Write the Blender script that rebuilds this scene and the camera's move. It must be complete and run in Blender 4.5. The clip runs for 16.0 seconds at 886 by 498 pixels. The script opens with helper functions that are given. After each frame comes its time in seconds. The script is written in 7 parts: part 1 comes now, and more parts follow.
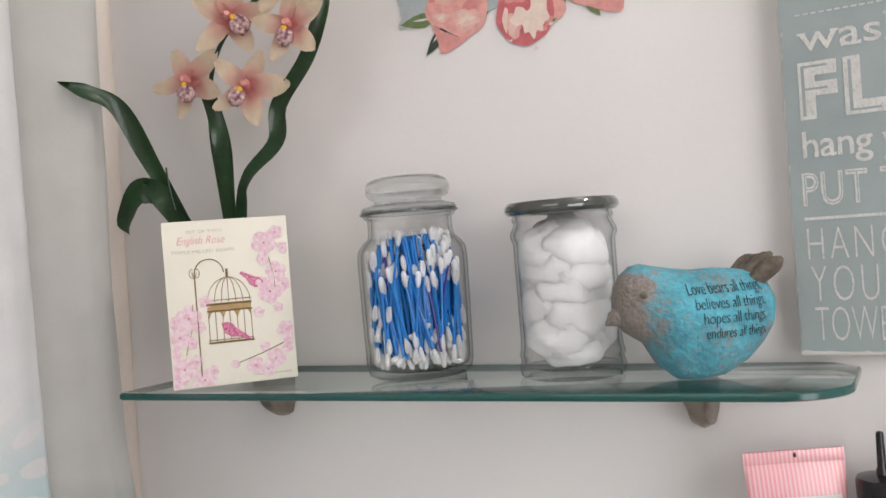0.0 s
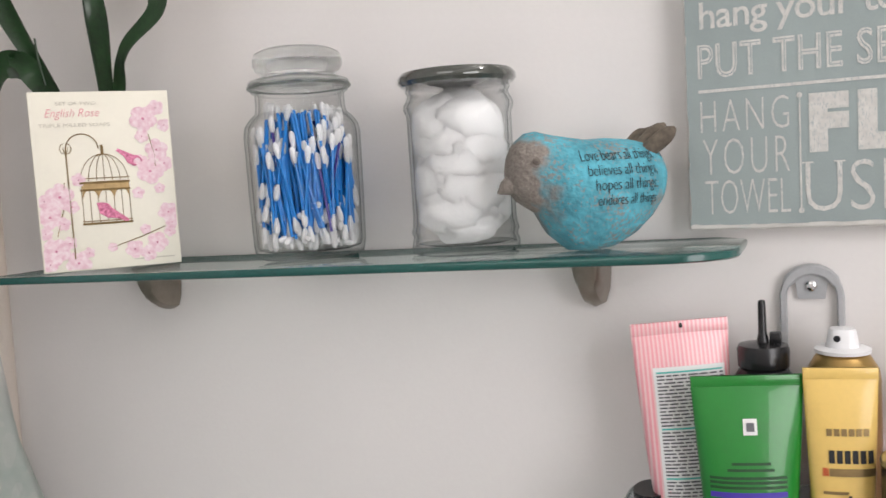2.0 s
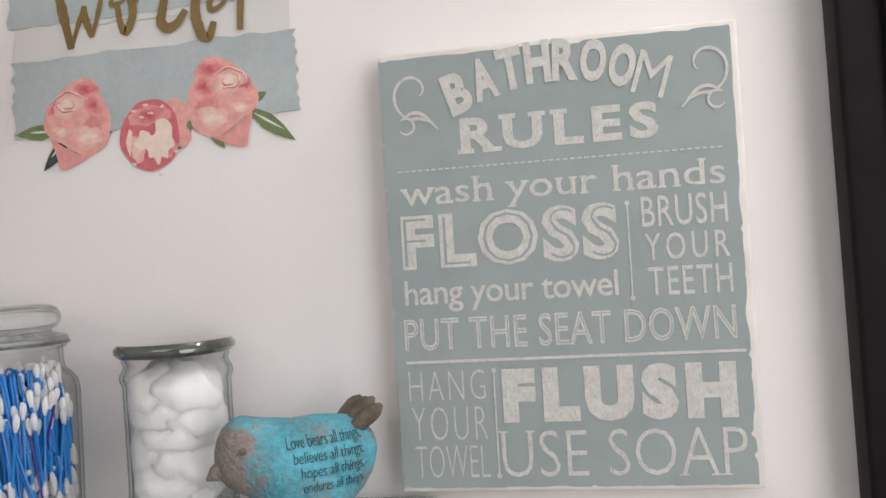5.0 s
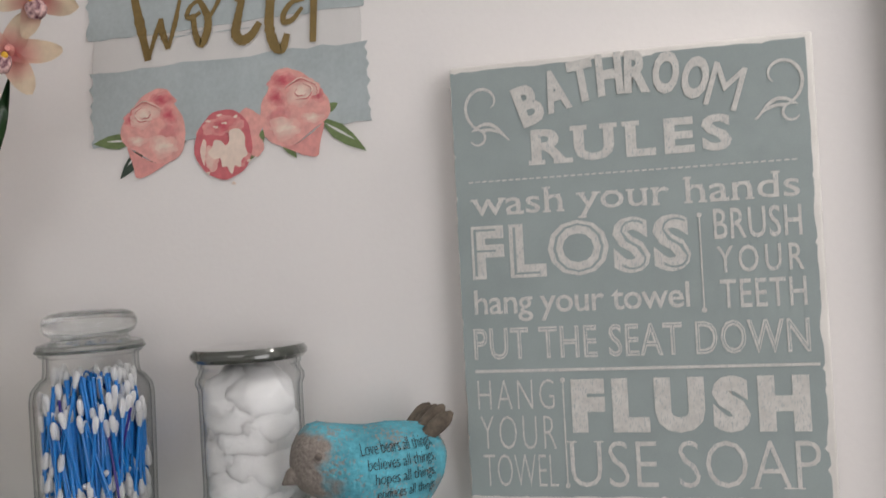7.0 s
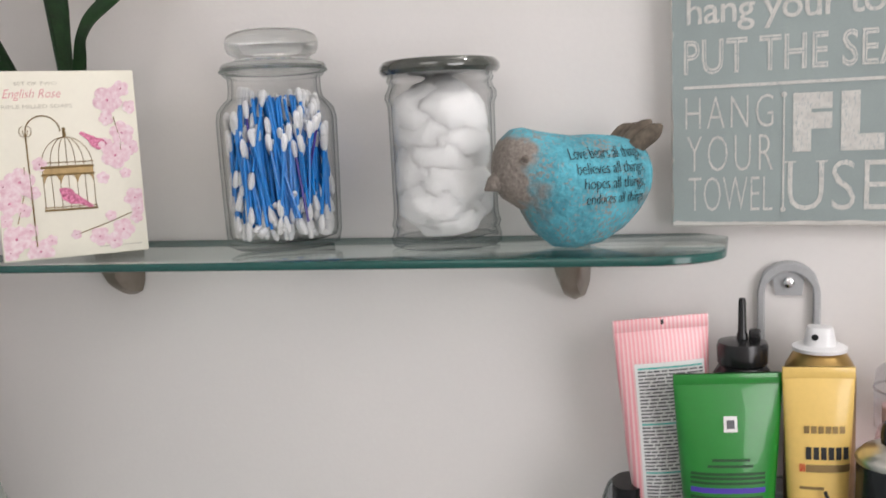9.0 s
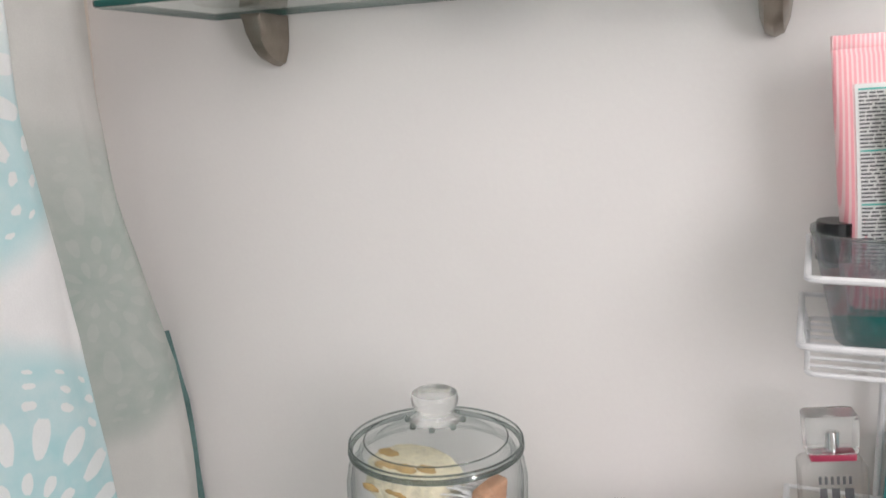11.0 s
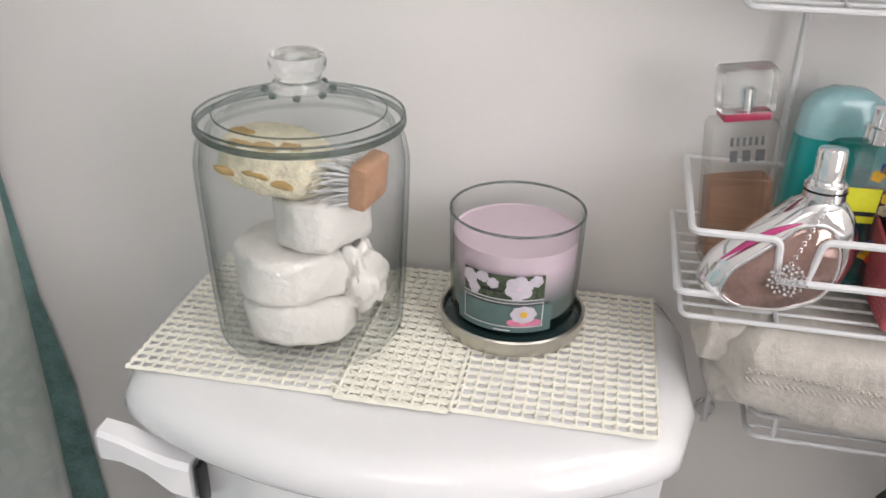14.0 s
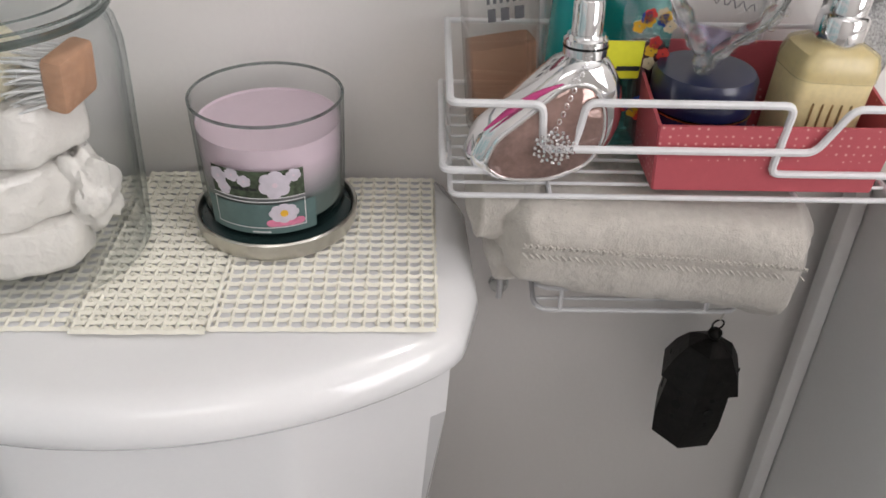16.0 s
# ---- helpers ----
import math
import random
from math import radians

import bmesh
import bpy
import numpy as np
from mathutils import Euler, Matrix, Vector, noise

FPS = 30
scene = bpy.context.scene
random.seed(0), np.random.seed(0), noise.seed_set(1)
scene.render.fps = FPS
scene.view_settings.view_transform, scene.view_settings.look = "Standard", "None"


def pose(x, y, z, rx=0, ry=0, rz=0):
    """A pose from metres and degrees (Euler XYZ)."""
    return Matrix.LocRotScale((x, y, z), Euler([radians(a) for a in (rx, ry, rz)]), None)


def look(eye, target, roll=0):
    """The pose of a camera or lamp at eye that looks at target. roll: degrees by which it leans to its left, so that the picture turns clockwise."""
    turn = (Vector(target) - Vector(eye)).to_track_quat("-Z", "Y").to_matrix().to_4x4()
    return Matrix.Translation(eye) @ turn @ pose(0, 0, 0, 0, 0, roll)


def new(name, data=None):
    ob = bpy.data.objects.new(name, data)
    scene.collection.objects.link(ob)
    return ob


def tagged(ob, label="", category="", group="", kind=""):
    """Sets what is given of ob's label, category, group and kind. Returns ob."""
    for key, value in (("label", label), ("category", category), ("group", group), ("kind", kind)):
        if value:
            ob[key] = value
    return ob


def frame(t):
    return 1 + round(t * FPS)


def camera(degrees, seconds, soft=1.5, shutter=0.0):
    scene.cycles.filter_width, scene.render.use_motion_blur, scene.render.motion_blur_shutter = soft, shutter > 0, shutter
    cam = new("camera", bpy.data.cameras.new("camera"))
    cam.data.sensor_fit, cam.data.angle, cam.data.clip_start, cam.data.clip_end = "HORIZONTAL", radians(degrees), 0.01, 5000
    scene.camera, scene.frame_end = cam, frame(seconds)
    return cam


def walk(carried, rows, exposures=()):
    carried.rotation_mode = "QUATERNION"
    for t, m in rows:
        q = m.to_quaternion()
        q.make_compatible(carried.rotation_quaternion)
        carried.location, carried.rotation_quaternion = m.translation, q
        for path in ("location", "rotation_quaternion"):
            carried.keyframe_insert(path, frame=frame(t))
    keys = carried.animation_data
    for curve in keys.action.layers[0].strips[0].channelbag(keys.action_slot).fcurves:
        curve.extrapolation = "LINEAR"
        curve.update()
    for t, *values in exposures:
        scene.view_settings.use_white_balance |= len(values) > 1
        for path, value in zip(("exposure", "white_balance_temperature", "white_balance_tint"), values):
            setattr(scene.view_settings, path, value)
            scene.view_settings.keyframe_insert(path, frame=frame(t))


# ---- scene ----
cam = camera(55.2, 16.0, 1.5, 0.25)
PATH = [
    (0, (0.383, -0.699, 1.398), (-0.592, 1.047, 1.392), -4.5),
    (0.5, (0.382, -0.691, 1.384), (-0.568, 1.069, 1.339), -4.5),
    (1, (0.381, -0.683, 1.366), (-0.535, 1.094, 1.283), -4.0),
    (1.5, (0.381, -0.679, 1.351), (-0.471, 1.127, 1.232), -3.6),
    (2, (0.383, -0.675, 1.343), (-0.409, 1.154, 1.187), -3.6),
    (2.5, (0.407, -0.668, 1.363), (-0.214, 1.231, 1.283), -3.7),
    (3, (0.433, -0.654, 1.388), (0.023, 1.303, 1.378), -2.9),
    (3.5, (0.472, -0.65, 1.396), (0.139, 1.321, 1.405), -2.25),
    (4, (0.471, -0.651, 1.411), (0.163, 1.325, 1.427), -2.4),
    (4.5, (0.470, -0.66, 1.448), (0.150, 1.314, 1.476), -3.2),
    (4.7, (0.469, -0.664, 1.464), (0.127, 1.307, 1.492), -3.7),
    (6.8, (0.45, -0.685, 1.49), (0.002, 1.263, 1.553), -3.2),
    (7, (0.442, -0.682, 1.479), (-0.003, 1.268, 1.528), -3.4),
    (7.5, (0.416, -0.685, 1.445), (-0.103, 1.247, 1.44), -4.3),
    (8, (0.392, -0.685, 1.418), (-0.16, 1.235, 1.315), -4.2),
    (8.5, (0.3675, -0.6785, 1.3985), (-0.1905, 1.234, 1.228), -3.35),
    (9, (0.353, -0.674, 1.369), (-0.317, 1.193, 1.112), -2.8),
    (9.5, (0.336, -0.676, 1.345), (-0.364, 1.17, 1.02), -3.0),
    (9.7, (0.325, -0.677, 1.333), (-0.415, 1.147, 0.978), -2.2),
    (10, (0.316, -0.688, 1.31), (-0.511, 1.1, 0.965), -3.5),
    (10.2, (0.307, -0.692, 1.287), (-0.544, 1.088, 0.957), -3.0),
    (12.3, (0.196, -0.666, 1.144), (-0.446, 1.124, 0.527), -0.3),
    (12.5, (0.197, -0.658, 1.146), (-0.437, 1.11, 0.458), -0.6),
    (13, (0.186, -0.644, 1.132), (-0.349, 1.114, 0.343), -0.2),
    (13.5, (0.187, -0.635, 1.121), (-0.269, 1.117, 0.272), 0.4),
    (14, (0.19, -0.621, 1.112), (-0.162, 1.121, 0.194), 1.1),
    (14.5, (0.2, -0.605, 1.108), (-0.003, 1.133, 0.139), 2.7),
    (15, (0.211, -0.591, 1.1), (0.117, 1.125, 0.076), 3.3),
    (15.5, (0.224, -0.577, 1.097), (0.207, 1.1, 0.007), 2.7),
    (16, (0.233, -0.564, 1.089), (0.28, 1.074, -0.057), 1.7),
]
walk(cam, [(t, look(eye, goal, roll)) for t, eye, goal, roll in PATH], [(0, 0.23), (1, 0.3), (2, 0.36), (3.5, 0.42), (4.6, 0.24), (7, -0.19), (8, 0.18), (9, 0.28), (10.2, 0.38), (12.4, 0.82), (14, 0.57), (15.5, 0.36), (16, 0.3)])

# ---- light ----
world = bpy.data.worlds.new("world")
scene.world = world
world.use_nodes = True
world.node_tree.nodes["Background"].inputs[0].default_value = (0.9, 0.95, 1.0, 1)
world.node_tree.nodes["Background"].inputs[1].default_value = 0.3


def area_lamp(name, eye, target, sx, sy, watts, colour):
    la = bpy.data.lights.new(name, "AREA")
    la.shape, la.size, la.size_y, la.energy, la.color = "RECTANGLE", sx, sy, watts, colour
    ob = new(name, la)
    ob.matrix_world = look(eye, target)
    return ob


# Unseen area light added on the right; the east wall has no window.
area_lamp("east_fill_lamp", (1.92, -1.2, 1.5), (0.2, -0.1, 1.1), 1.7, 1.4, 30, (1.0, 0.968, 0.988))
# Unseen overhead fill, added and tuned for the wall's brightness.
area_lamp("overhead_fill_lamp", (0.1, -1.6, 2.4), (0.1, -0.4, 0.6), 1.0, 1.0, 6, (1.0, 0.95, 0.94))
# the light over the mirror, close to the wall
bulb = bpy.data.lights.new("vanity_bulb", "POINT")
bulb.energy, bulb.shadow_soft_size, bulb.color = 8, 0.05, (1.0, 0.95, 0.92)
new("vanity_bulb", bulb).location = (0.95, -0.19, 2.2)
scene.view_settings.exposure = 0.0


# ---- materials ----
def material(name, colour, rough=0.5, metal=0.0, vary=0.06, size=30.0, bump=0.0, fine=300.0, coat=0.0, sheen=0.0, through_light=0.0, second=None):
    """A surface with grain at two scales. size, fine: noise frequencies per metre."""
    m = bpy.data.materials.new(name)
    m.use_nodes = True
    nt = m.node_tree
    b = nt.nodes["Principled BSDF"]
    b.inputs["Roughness"].default_value, b.inputs["Metallic"].default_value = rough, metal
    b.inputs["Coat Weight"].default_value = coat
    b.inputs["Sheen Weight"].default_value = sheen
    tc = nt.nodes.new("ShaderNodeTexCoord")
    n1, n2 = nt.nodes.new("ShaderNodeTexNoise"), nt.nodes.new("ShaderNodeTexNoise")
    n1.inputs["Scale"].default_value, n2.inputs["Scale"].default_value = size, fine
    n1.inputs["Detail"].default_value = n2.inputs["Detail"].default_value = 4
    mix = nt.nodes.new("ShaderNodeMix")
    mix.data_type = "RGBA"
    lo = [max(0, c * (1 - vary)) for c in colour]
    hi = list(second) if second else [min(1, c * (1 + vary)) for c in colour]
    mix.inputs[6].default_value, mix.inputs[7].default_value = (*lo, 1), (*hi, 1)
    add = nt.nodes.new("ShaderNodeMath")
    add.operation = "MULTIPLY_ADD"
    add.inputs[1].default_value = 0.35
    mul = nt.nodes.new("ShaderNodeMath")
    mul.operation, mul.inputs[1].default_value = "MULTIPLY", 0.65
    for n in (n1, n2):
        nt.links.new(tc.outputs["Object"], n.inputs["Vector"])
    nt.links.new(n1.outputs[0], mul.inputs[0])
    nt.links.new(n2.outputs[0], add.inputs[0])
    nt.links.new(mul.outputs[0], add.inputs[2])
    ramp = nt.nodes.new("ShaderNodeMapRange")
    ramp.inputs[1].default_value, ramp.inputs[2].default_value = 0.35, 0.65
    nt.links.new(add.outputs[0], ramp.inputs[0])
    nt.links.new(ramp.outputs[0], mix.inputs[0])
    nt.links.new(mix.outputs[2], b.inputs["Base Color"])
    if bump:
        bp = nt.nodes.new("ShaderNodeBump")
        bp.inputs["Strength"].default_value, bp.inputs["Distance"].default_value = 1.0, bump
        nt.links.new(add.outputs[0], bp.inputs["Height"])
        nt.links.new(bp.outputs[0], b.inputs["Normal"])
    if through_light:
        tr, ms = nt.nodes.new("ShaderNodeBsdfTranslucent"), nt.nodes.new("ShaderNodeMixShader")
        nt.links.new(mix.outputs[2], tr.inputs[0])
        ms.inputs[0].default_value = through_light
        nt.links.new(b.outputs[0], ms.inputs[1])
        nt.links.new(tr.outputs[0], ms.inputs[2])
        nt.links.new(ms.outputs[0], nt.nodes["Material Output"].inputs[0])
    return m


def glass(name, tint=(0.97, 0.985, 0.98), clear=0.6, ior=1.45, rough=0.0):
    """Thin-walled glass: part of the light passes straight, the rest is bent."""
    m = bpy.data.materials.new(name)
    m.use_nodes = True
    nt = m.node_tree
    b = nt.nodes["Principled BSDF"]
    b.inputs["Base Color"].default_value = (*tint, 1)
    b.inputs["Transmission Weight"].default_value, b.inputs["IOR"].default_value, b.inputs["Roughness"].default_value = 1.0, ior, rough
    t, ms = nt.nodes.new("ShaderNodeBsdfTransparent"), nt.nodes.new("ShaderNodeMixShader")
    t.inputs[0].default_value = (*tint, 1)
    ms.inputs[0].default_value = clear
    nt.links.new(b.outputs[0], ms.inputs[1])
    nt.links.new(t.outputs[0], ms.inputs[2])
    nt.links.new(ms.outputs[0], nt.nodes["Material Output"].inputs[0])
    return m


def pane_glass(name, tint, gloss=(1.0, 1.0, 1.0), base=0.04, power=4.0):
    """Sheet or blown glass: clear and tinted, with a mirror image that grows towards glancing angles."""
    m = bpy.data.materials.new(name)
    m.use_nodes = True
    nt = m.node_tree
    nt.nodes.remove(nt.nodes["Principled BSDF"])
    t, g, lw, ms = (nt.nodes.new(k) for k in ("ShaderNodeBsdfTransparent", "ShaderNodeBsdfGlossy", "ShaderNodeLayerWeight", "ShaderNodeMixShader"))
    t.inputs[0].default_value = (*tint, 1)
    g.inputs["Roughness"].default_value = 0.02
    g.inputs["Color"].default_value = (*gloss, 1)
    lw.inputs[0].default_value = 0.5
    pw, ma = nt.nodes.new("ShaderNodeMath"), nt.nodes.new("ShaderNodeMath")
    pw.operation, ma.operation = "POWER", "MULTIPLY_ADD"
    pw.inputs[1].default_value, ma.inputs[1].default_value, ma.inputs[2].default_value = power, 0.95 - base, base
    nt.links.new(lw.outputs["Facing"], pw.inputs[0])
    nt.links.new(pw.outputs[0], ma.inputs[0])
    nt.links.new(ma.outputs[0], ms.inputs[0])
    nt.links.new(t.outputs[0], ms.inputs[1])
    nt.links.new(g.outputs[0], ms.inputs[2])
    nt.links.new(ms.outputs[0], nt.nodes["Material Output"].inputs[0])
    return m


PAINT = material("wall_paint", (0.83, 0.805, 0.785), 0.55, vary=0.015, size=3, bump=0.0004, fine=220)
CEIL = material("ceiling_paint", (0.8, 0.8, 0.79), 0.8, vary=0.02)
TILE = material("floor_vinyl", (0.35, 0.33, 0.31), 0.5, vary=0.12, size=12)
TRIM = material("beige_trim", (0.74, 0.66, 0.585), 0.3, vary=0.05, size=20)
PORCELAIN = material("porcelain", (0.85, 0.85, 0.855), 0.12, vary=0.012, size=6, coat=0.5)
WHITE_PLASTIC = material("white_plastic", (0.8, 0.8, 0.81), 0.3, vary=0.02)
WHITE_WIRE = material("white_coated_wire", (0.74, 0.74, 0.75), 0.35, vary=0.04, size=60)
NICKEL = material("brushed_nickel", (0.30, 0.265, 0.225), 0.34, 1.0, vary=0.1, size=90, fine=900)
STEEL = material("satin_steel", (0.62, 0.6, 0.55), 0.3, 1.0, vary=0.06, size=60)
CHROME = material("chrome", (0.85, 0.85, 0.86), 0.06, 1.0, vary=0.02)
GOLD = material("gold_metal", (0.75, 0.5, 0.18), 0.2, 1.0, vary=0.05)
BRASS = material("worn_brass", (0.62, 0.44, 0.26), 0.3, 1.0, vary=0.12, size=60)
BLACK_FRAME = material("black_lacquer", (0.008, 0.007, 0.007), 0.5, vary=0.2, size=40)
BLACK_FRAME.node_tree.nodes["Principled BSDF"].inputs["Specular IOR Level"].default_value = 0.15
BLACK = material("black_plastic", (0.012, 0.012, 0.013), 0.25, vary=0.1)
BLACK_METAL = material("blackened_metal", (0.012, 0.011, 0.01), 0.5, 0.6, vary=0.4, size=120, bump=0.0006)
# Dimmed gloss colour stands in for the dark of refraction at glass edges.
GLASS = pane_glass("clear_glass", (0.998, 0.999, 0.999), (0.42, 0.46, 0.46), 0.012, 4.2)
JAR_GLASS = pane_glass("heavy_jar_glass", (0.997, 0.999, 0.998), (0.5, 0.55, 0.55), 0.012, 3.8)
GLASS_SOLID = glass("solid_glass", (0.95, 0.97, 0.965), clear=0.2)
GLASS_SMOKE = glass("smoky_green_glass", (0.80, 0.84, 0.82), clear=0.4)
LID_GLASS = pane_glass("lid_glass", (0.98, 0.99, 0.985), (0.6, 0.65, 0.65), 0.025, 4.2)
BOTTLE_GLASS = pane_glass("bottle_glass", (0.985, 0.98, 0.975), (0.55, 0.53, 0.52), 0.02, 3.6)
RIM_GLASS = glass("dark_rim_glass", (0.42, 0.47, 0.46), clear=0.25)
FACET_GLASS = pane_glass("facet_glass", (0.985, 0.985, 0.985), (0.75, 0.78, 0.78), 0.03, 2.6)
GLASS_DARK = material("dark_smoked_lid", (0.06, 0.065, 0.055), 0.06, vary=0.15, size=60, coat=1.0)
SHELF_PANE = pane_glass("shelf_pane", (0.96, 0.985, 0.975), (0.92, 0.98, 0.97))
SHELF_EDGE = material("green_glass_edge", (0.016, 0.092, 0.08), 0.18, vary=0.12, size=25, coat=0.2)
MIRROR = material("mirror_silver", (0.9, 0.92, 0.92), 0.02, 1.0, vary=0.005)


# ---- mesh helpers ----
def shade(me, angle=38):
    me.polygons.foreach_set("use_smooth", [True] * len(me.polygons))
    me.set_sharp_from_angle(angle=radians(angle))


def part(name, bm, mat, parent=None, label="", angle=38):
    me = bpy.data.meshes.new(name)
    bmesh.ops.recalc_face_normals(bm, faces=bm.faces)
    bm.to_mesh(me)
    bm.free()
    for m in mat if isinstance(mat, (list, tuple)) else [mat]:
        me.materials.append(m)
    shade(me, angle)
    ob = new(name, me)
    if parent:
        ob.parent = parent
    return tagged(ob, label)


def thing(name, m, label, category, group="", kind=""):
    ob = new(name)
    ob.empty_display_size = 0.03
    ob.matrix_world = m
    return tagged(ob, label, category, group, kind)


def loft(rings, cap0=True, cap1=True, closed=True):
    bm = bmesh.new()
    vs = [[bm.verts.new(p) for p in ring] for ring in rings]
    n = len(rings[0])
    for a, b in zip(vs, vs[1:]):
        for i in range(n if closed else n - 1):
            j = (i + 1) % n
            bm.faces.new((a[i], a[j], b[j], b[i]))
    if cap0:
        bm.faces.new(list(reversed(vs[0])))
    if cap1:
        bm.faces.new(vs[-1])
    return bm


def ring(cx, cy, z, rx, ry, n=32, power=2.0, turn=0.0):
    out = []
    for i in range(n):
        a = 2 * math.pi * i / n
        c, s = math.cos(a), math.sin(a)
        x, y = rx * math.copysign(abs(c) ** (2 / power), c), ry * math.copysign(abs(s) ** (2 / power), s)
        ct, st = math.cos(turn), math.sin(turn)
        out.append(Vector((cx + x * ct - y * st, cy + x * st + y * ct, z)))
    return out


def lathe(profile, n=56, cap0=True, cap1=True):
    """Turns (radius, height) pairs round the z axis."""
    return loft([ring(0, 0, z, max(r, 1e-5), max(r, 1e-5), n) for r, z in profile], cap0, cap1)


def block(size, at=(0, 0, 0), bevel=0.002, seg=2, turn=None):
    """A bevelled block; at: the middle of its base."""
    bm = bmesh.new()
    bmesh.ops.create_cube(bm, size=1)
    for v in bm.verts:
        v.co = Vector((v.co.x * size[0], v.co.y * size[1], (v.co.z + 0.5) * size[2]))
    if bevel:
        bmesh.ops.bevel(bm, geom=bm.edges[:], offset=bevel, segments=seg, affect="EDGES", profile=0.5)
    m = Matrix.Translation(at)
    if turn is not None:
        m = m @ turn
    bmesh.ops.transform(bm, matrix=m, verts=bm.verts)
    return bm


def join(*bms):
    out = bmesh.new()
    for b in bms:
        me = bpy.data.meshes.new("tmp")
        b.to_mesh(me)
        b.free()
        out.from_mesh(me)
        bpy.data.meshes.remove(me)
    return out


def moved(bm, m):
    bmesh.ops.transform(bm, matrix=m, verts=bm.verts)
    return bm


def fillet(pts, rad, steps=4, closed=False):
    pts = [Vector(p) for p in pts]
    out, n = [], len(pts)
    for i, p in enumerate(pts):
        if not closed and i in (0, n - 1):
            out.append(p)
            continue
        a, b = pts[i - 1], pts[(i + 1) % n]
        da, db = a - p, b - p
        r = min(rad, da.length * 0.45, db.length * 0.45)
        s, e = p + da.normalized() * r, p + db.normalized() * r
        for k in range(steps + 1):
            t = k / steps
            out.append(s * (1 - t) ** 2 + p * 2 * t * (1 - t) + e * t * t)
    return out


def wire(pts, r, n=8, closed=False):
    """A round bar along the points. r: one radius, or one for each point."""
    pts = [Vector(p) for p in pts]
    rs = r if isinstance(r, (list, tuple)) else [r] * len(pts)
    rings, up = [], Vector((0.31, 0.17, 0.93)).normalized()
    side = None
    for i, p in enumerate(pts):
        a = pts[i - 1] if (i or closed) else p
        b = pts[(i + 1) % len(pts)] if (i < len(pts) - 1 or closed) else p
        d = (b - a).normalized()
        if side is None:
            side = d.cross(up).normalized()
        side = (side - d * side.dot(d)).normalized()
        other = d.cross(side)
        rings.append([p + (side * math.cos(2 * math.pi * k / n) + other * math.sin(2 * math.pi * k / n)) * rs[i] for k in range(n)])
    if closed:
        rings.append(rings[0])
    return loft(rings, not closed, not closed)


def flat(outline, depth, m=Matrix.Identity(4)):
    """A plate from an outline in x, z, from y = 0 to y = -depth."""
    bm = bmesh.new()
    back = [bm.verts.new((x, 0, z)) for x, z in outline]
    front = [bm.verts.new((x, -depth, z)) for x, z in outline]
    bm.faces.new(front)
    bm.faces.new(list(reversed(back)))
    n = len(outline)
    for i in range(n):
        bm.faces.new((back[i], back[(i + 1) % n], front[(i + 1) % n], front[i]))
    return moved(bm, m)


def letters_mesh(text, w, h, depth=0.00015, bold=0.0, shear=0.0, spacing=1.0):
    """Letters of that width and height (whole box), standing in x, z, their fronts at y = -depth."""
    cu = bpy.data.curves.new("letters", "FONT")
    cu.body, cu.offset, cu.shear, cu.space_character, cu.resolution_u = text, bold, shear, spacing, 3
    cu.extrude = 0.01
    tmp = bpy.data.objects.new("letters", cu)
    me = bpy.data.meshes.new_from_object(tmp)
    bpy.data.objects.remove(tmp)
    bpy.data.curves.remove(cu)
    co = np.empty(len(me.vertices) * 3)
    me.vertices.foreach_get("co", co)
    co = co.reshape(-1, 3)
    lo, hi = co.min(0), co.max(0)
    out = np.stack([(co[:, 0] - lo[0]) / (hi[0] - lo[0]) * w, -(co[:, 2] - lo[2]) / (hi[2] - lo[2]) * depth, (co[:, 1] - lo[1]) / (hi[1] - lo[1]) * h], 1)
    me.vertices.foreach_set("co", out.ravel())
    return me


def letters(name, text, x0, z0, x1, z1, y, mat, parent, m=Matrix.Identity(4), **kw):
    me = letters_mesh(text, x1 - x0, z1 - z0, **kw)
    me.transform(m @ Matrix.Translation((x0, y, z0)))
    me.materials.append(mat)
    ob = new(name, me)
    ob.parent = parent
    return ob


# ---- structure ----
def wall(name, size, at, mat, kind="structure"):
    ob = part(name, block(size, (0, 0, 0), 0), mat)
    ob.location = at
    return tagged(ob, kind=kind)


tagged(wall("wall_north", (3.2, 0.1, 2.44), (0.4, 0.05, 0), PAINT), "off-white painted bathroom wall with faint roller texture", "wall")
tagged(wall("wall_west", (0.1, 2.6, 2.44), (-1.25, -1.2, 0), PAINT), "off-white wall beyond the bathtub", "wall")
tagged(wall("wall_east", (0.1, 2.6, 2.44), (2.05, -1.2, 0), PAINT), "off-white painted bathroom side wall", "wall")
tagged(wall("wall_south", (3.2, 0.1, 2.44), (0.4, -2.45, 0), PAINT), "off-white painted wall opposite the toilet", "wall")
tagged(wall("ceiling", (3.4, 2.7, 0.1), (0.4, -1.2, 2.44), CEIL), "plain white painted ceiling", "ceiling")
tagged(wall("floor", (3.4, 2.7, 0.1), (0.4, -1.2, -0.1), TILE), "grey-brown vinyl bathroom floor", "floor")
trim = part("trim", wire([(-0.474, -0.012, 0.35), (-0.454, -0.012, 1.2), (-0.438, -0.012, 2.1)], 0.016, 16), TRIM)
tagged(trim, "beige rounded edge trim of the tub surround", "trim", kind="structure")


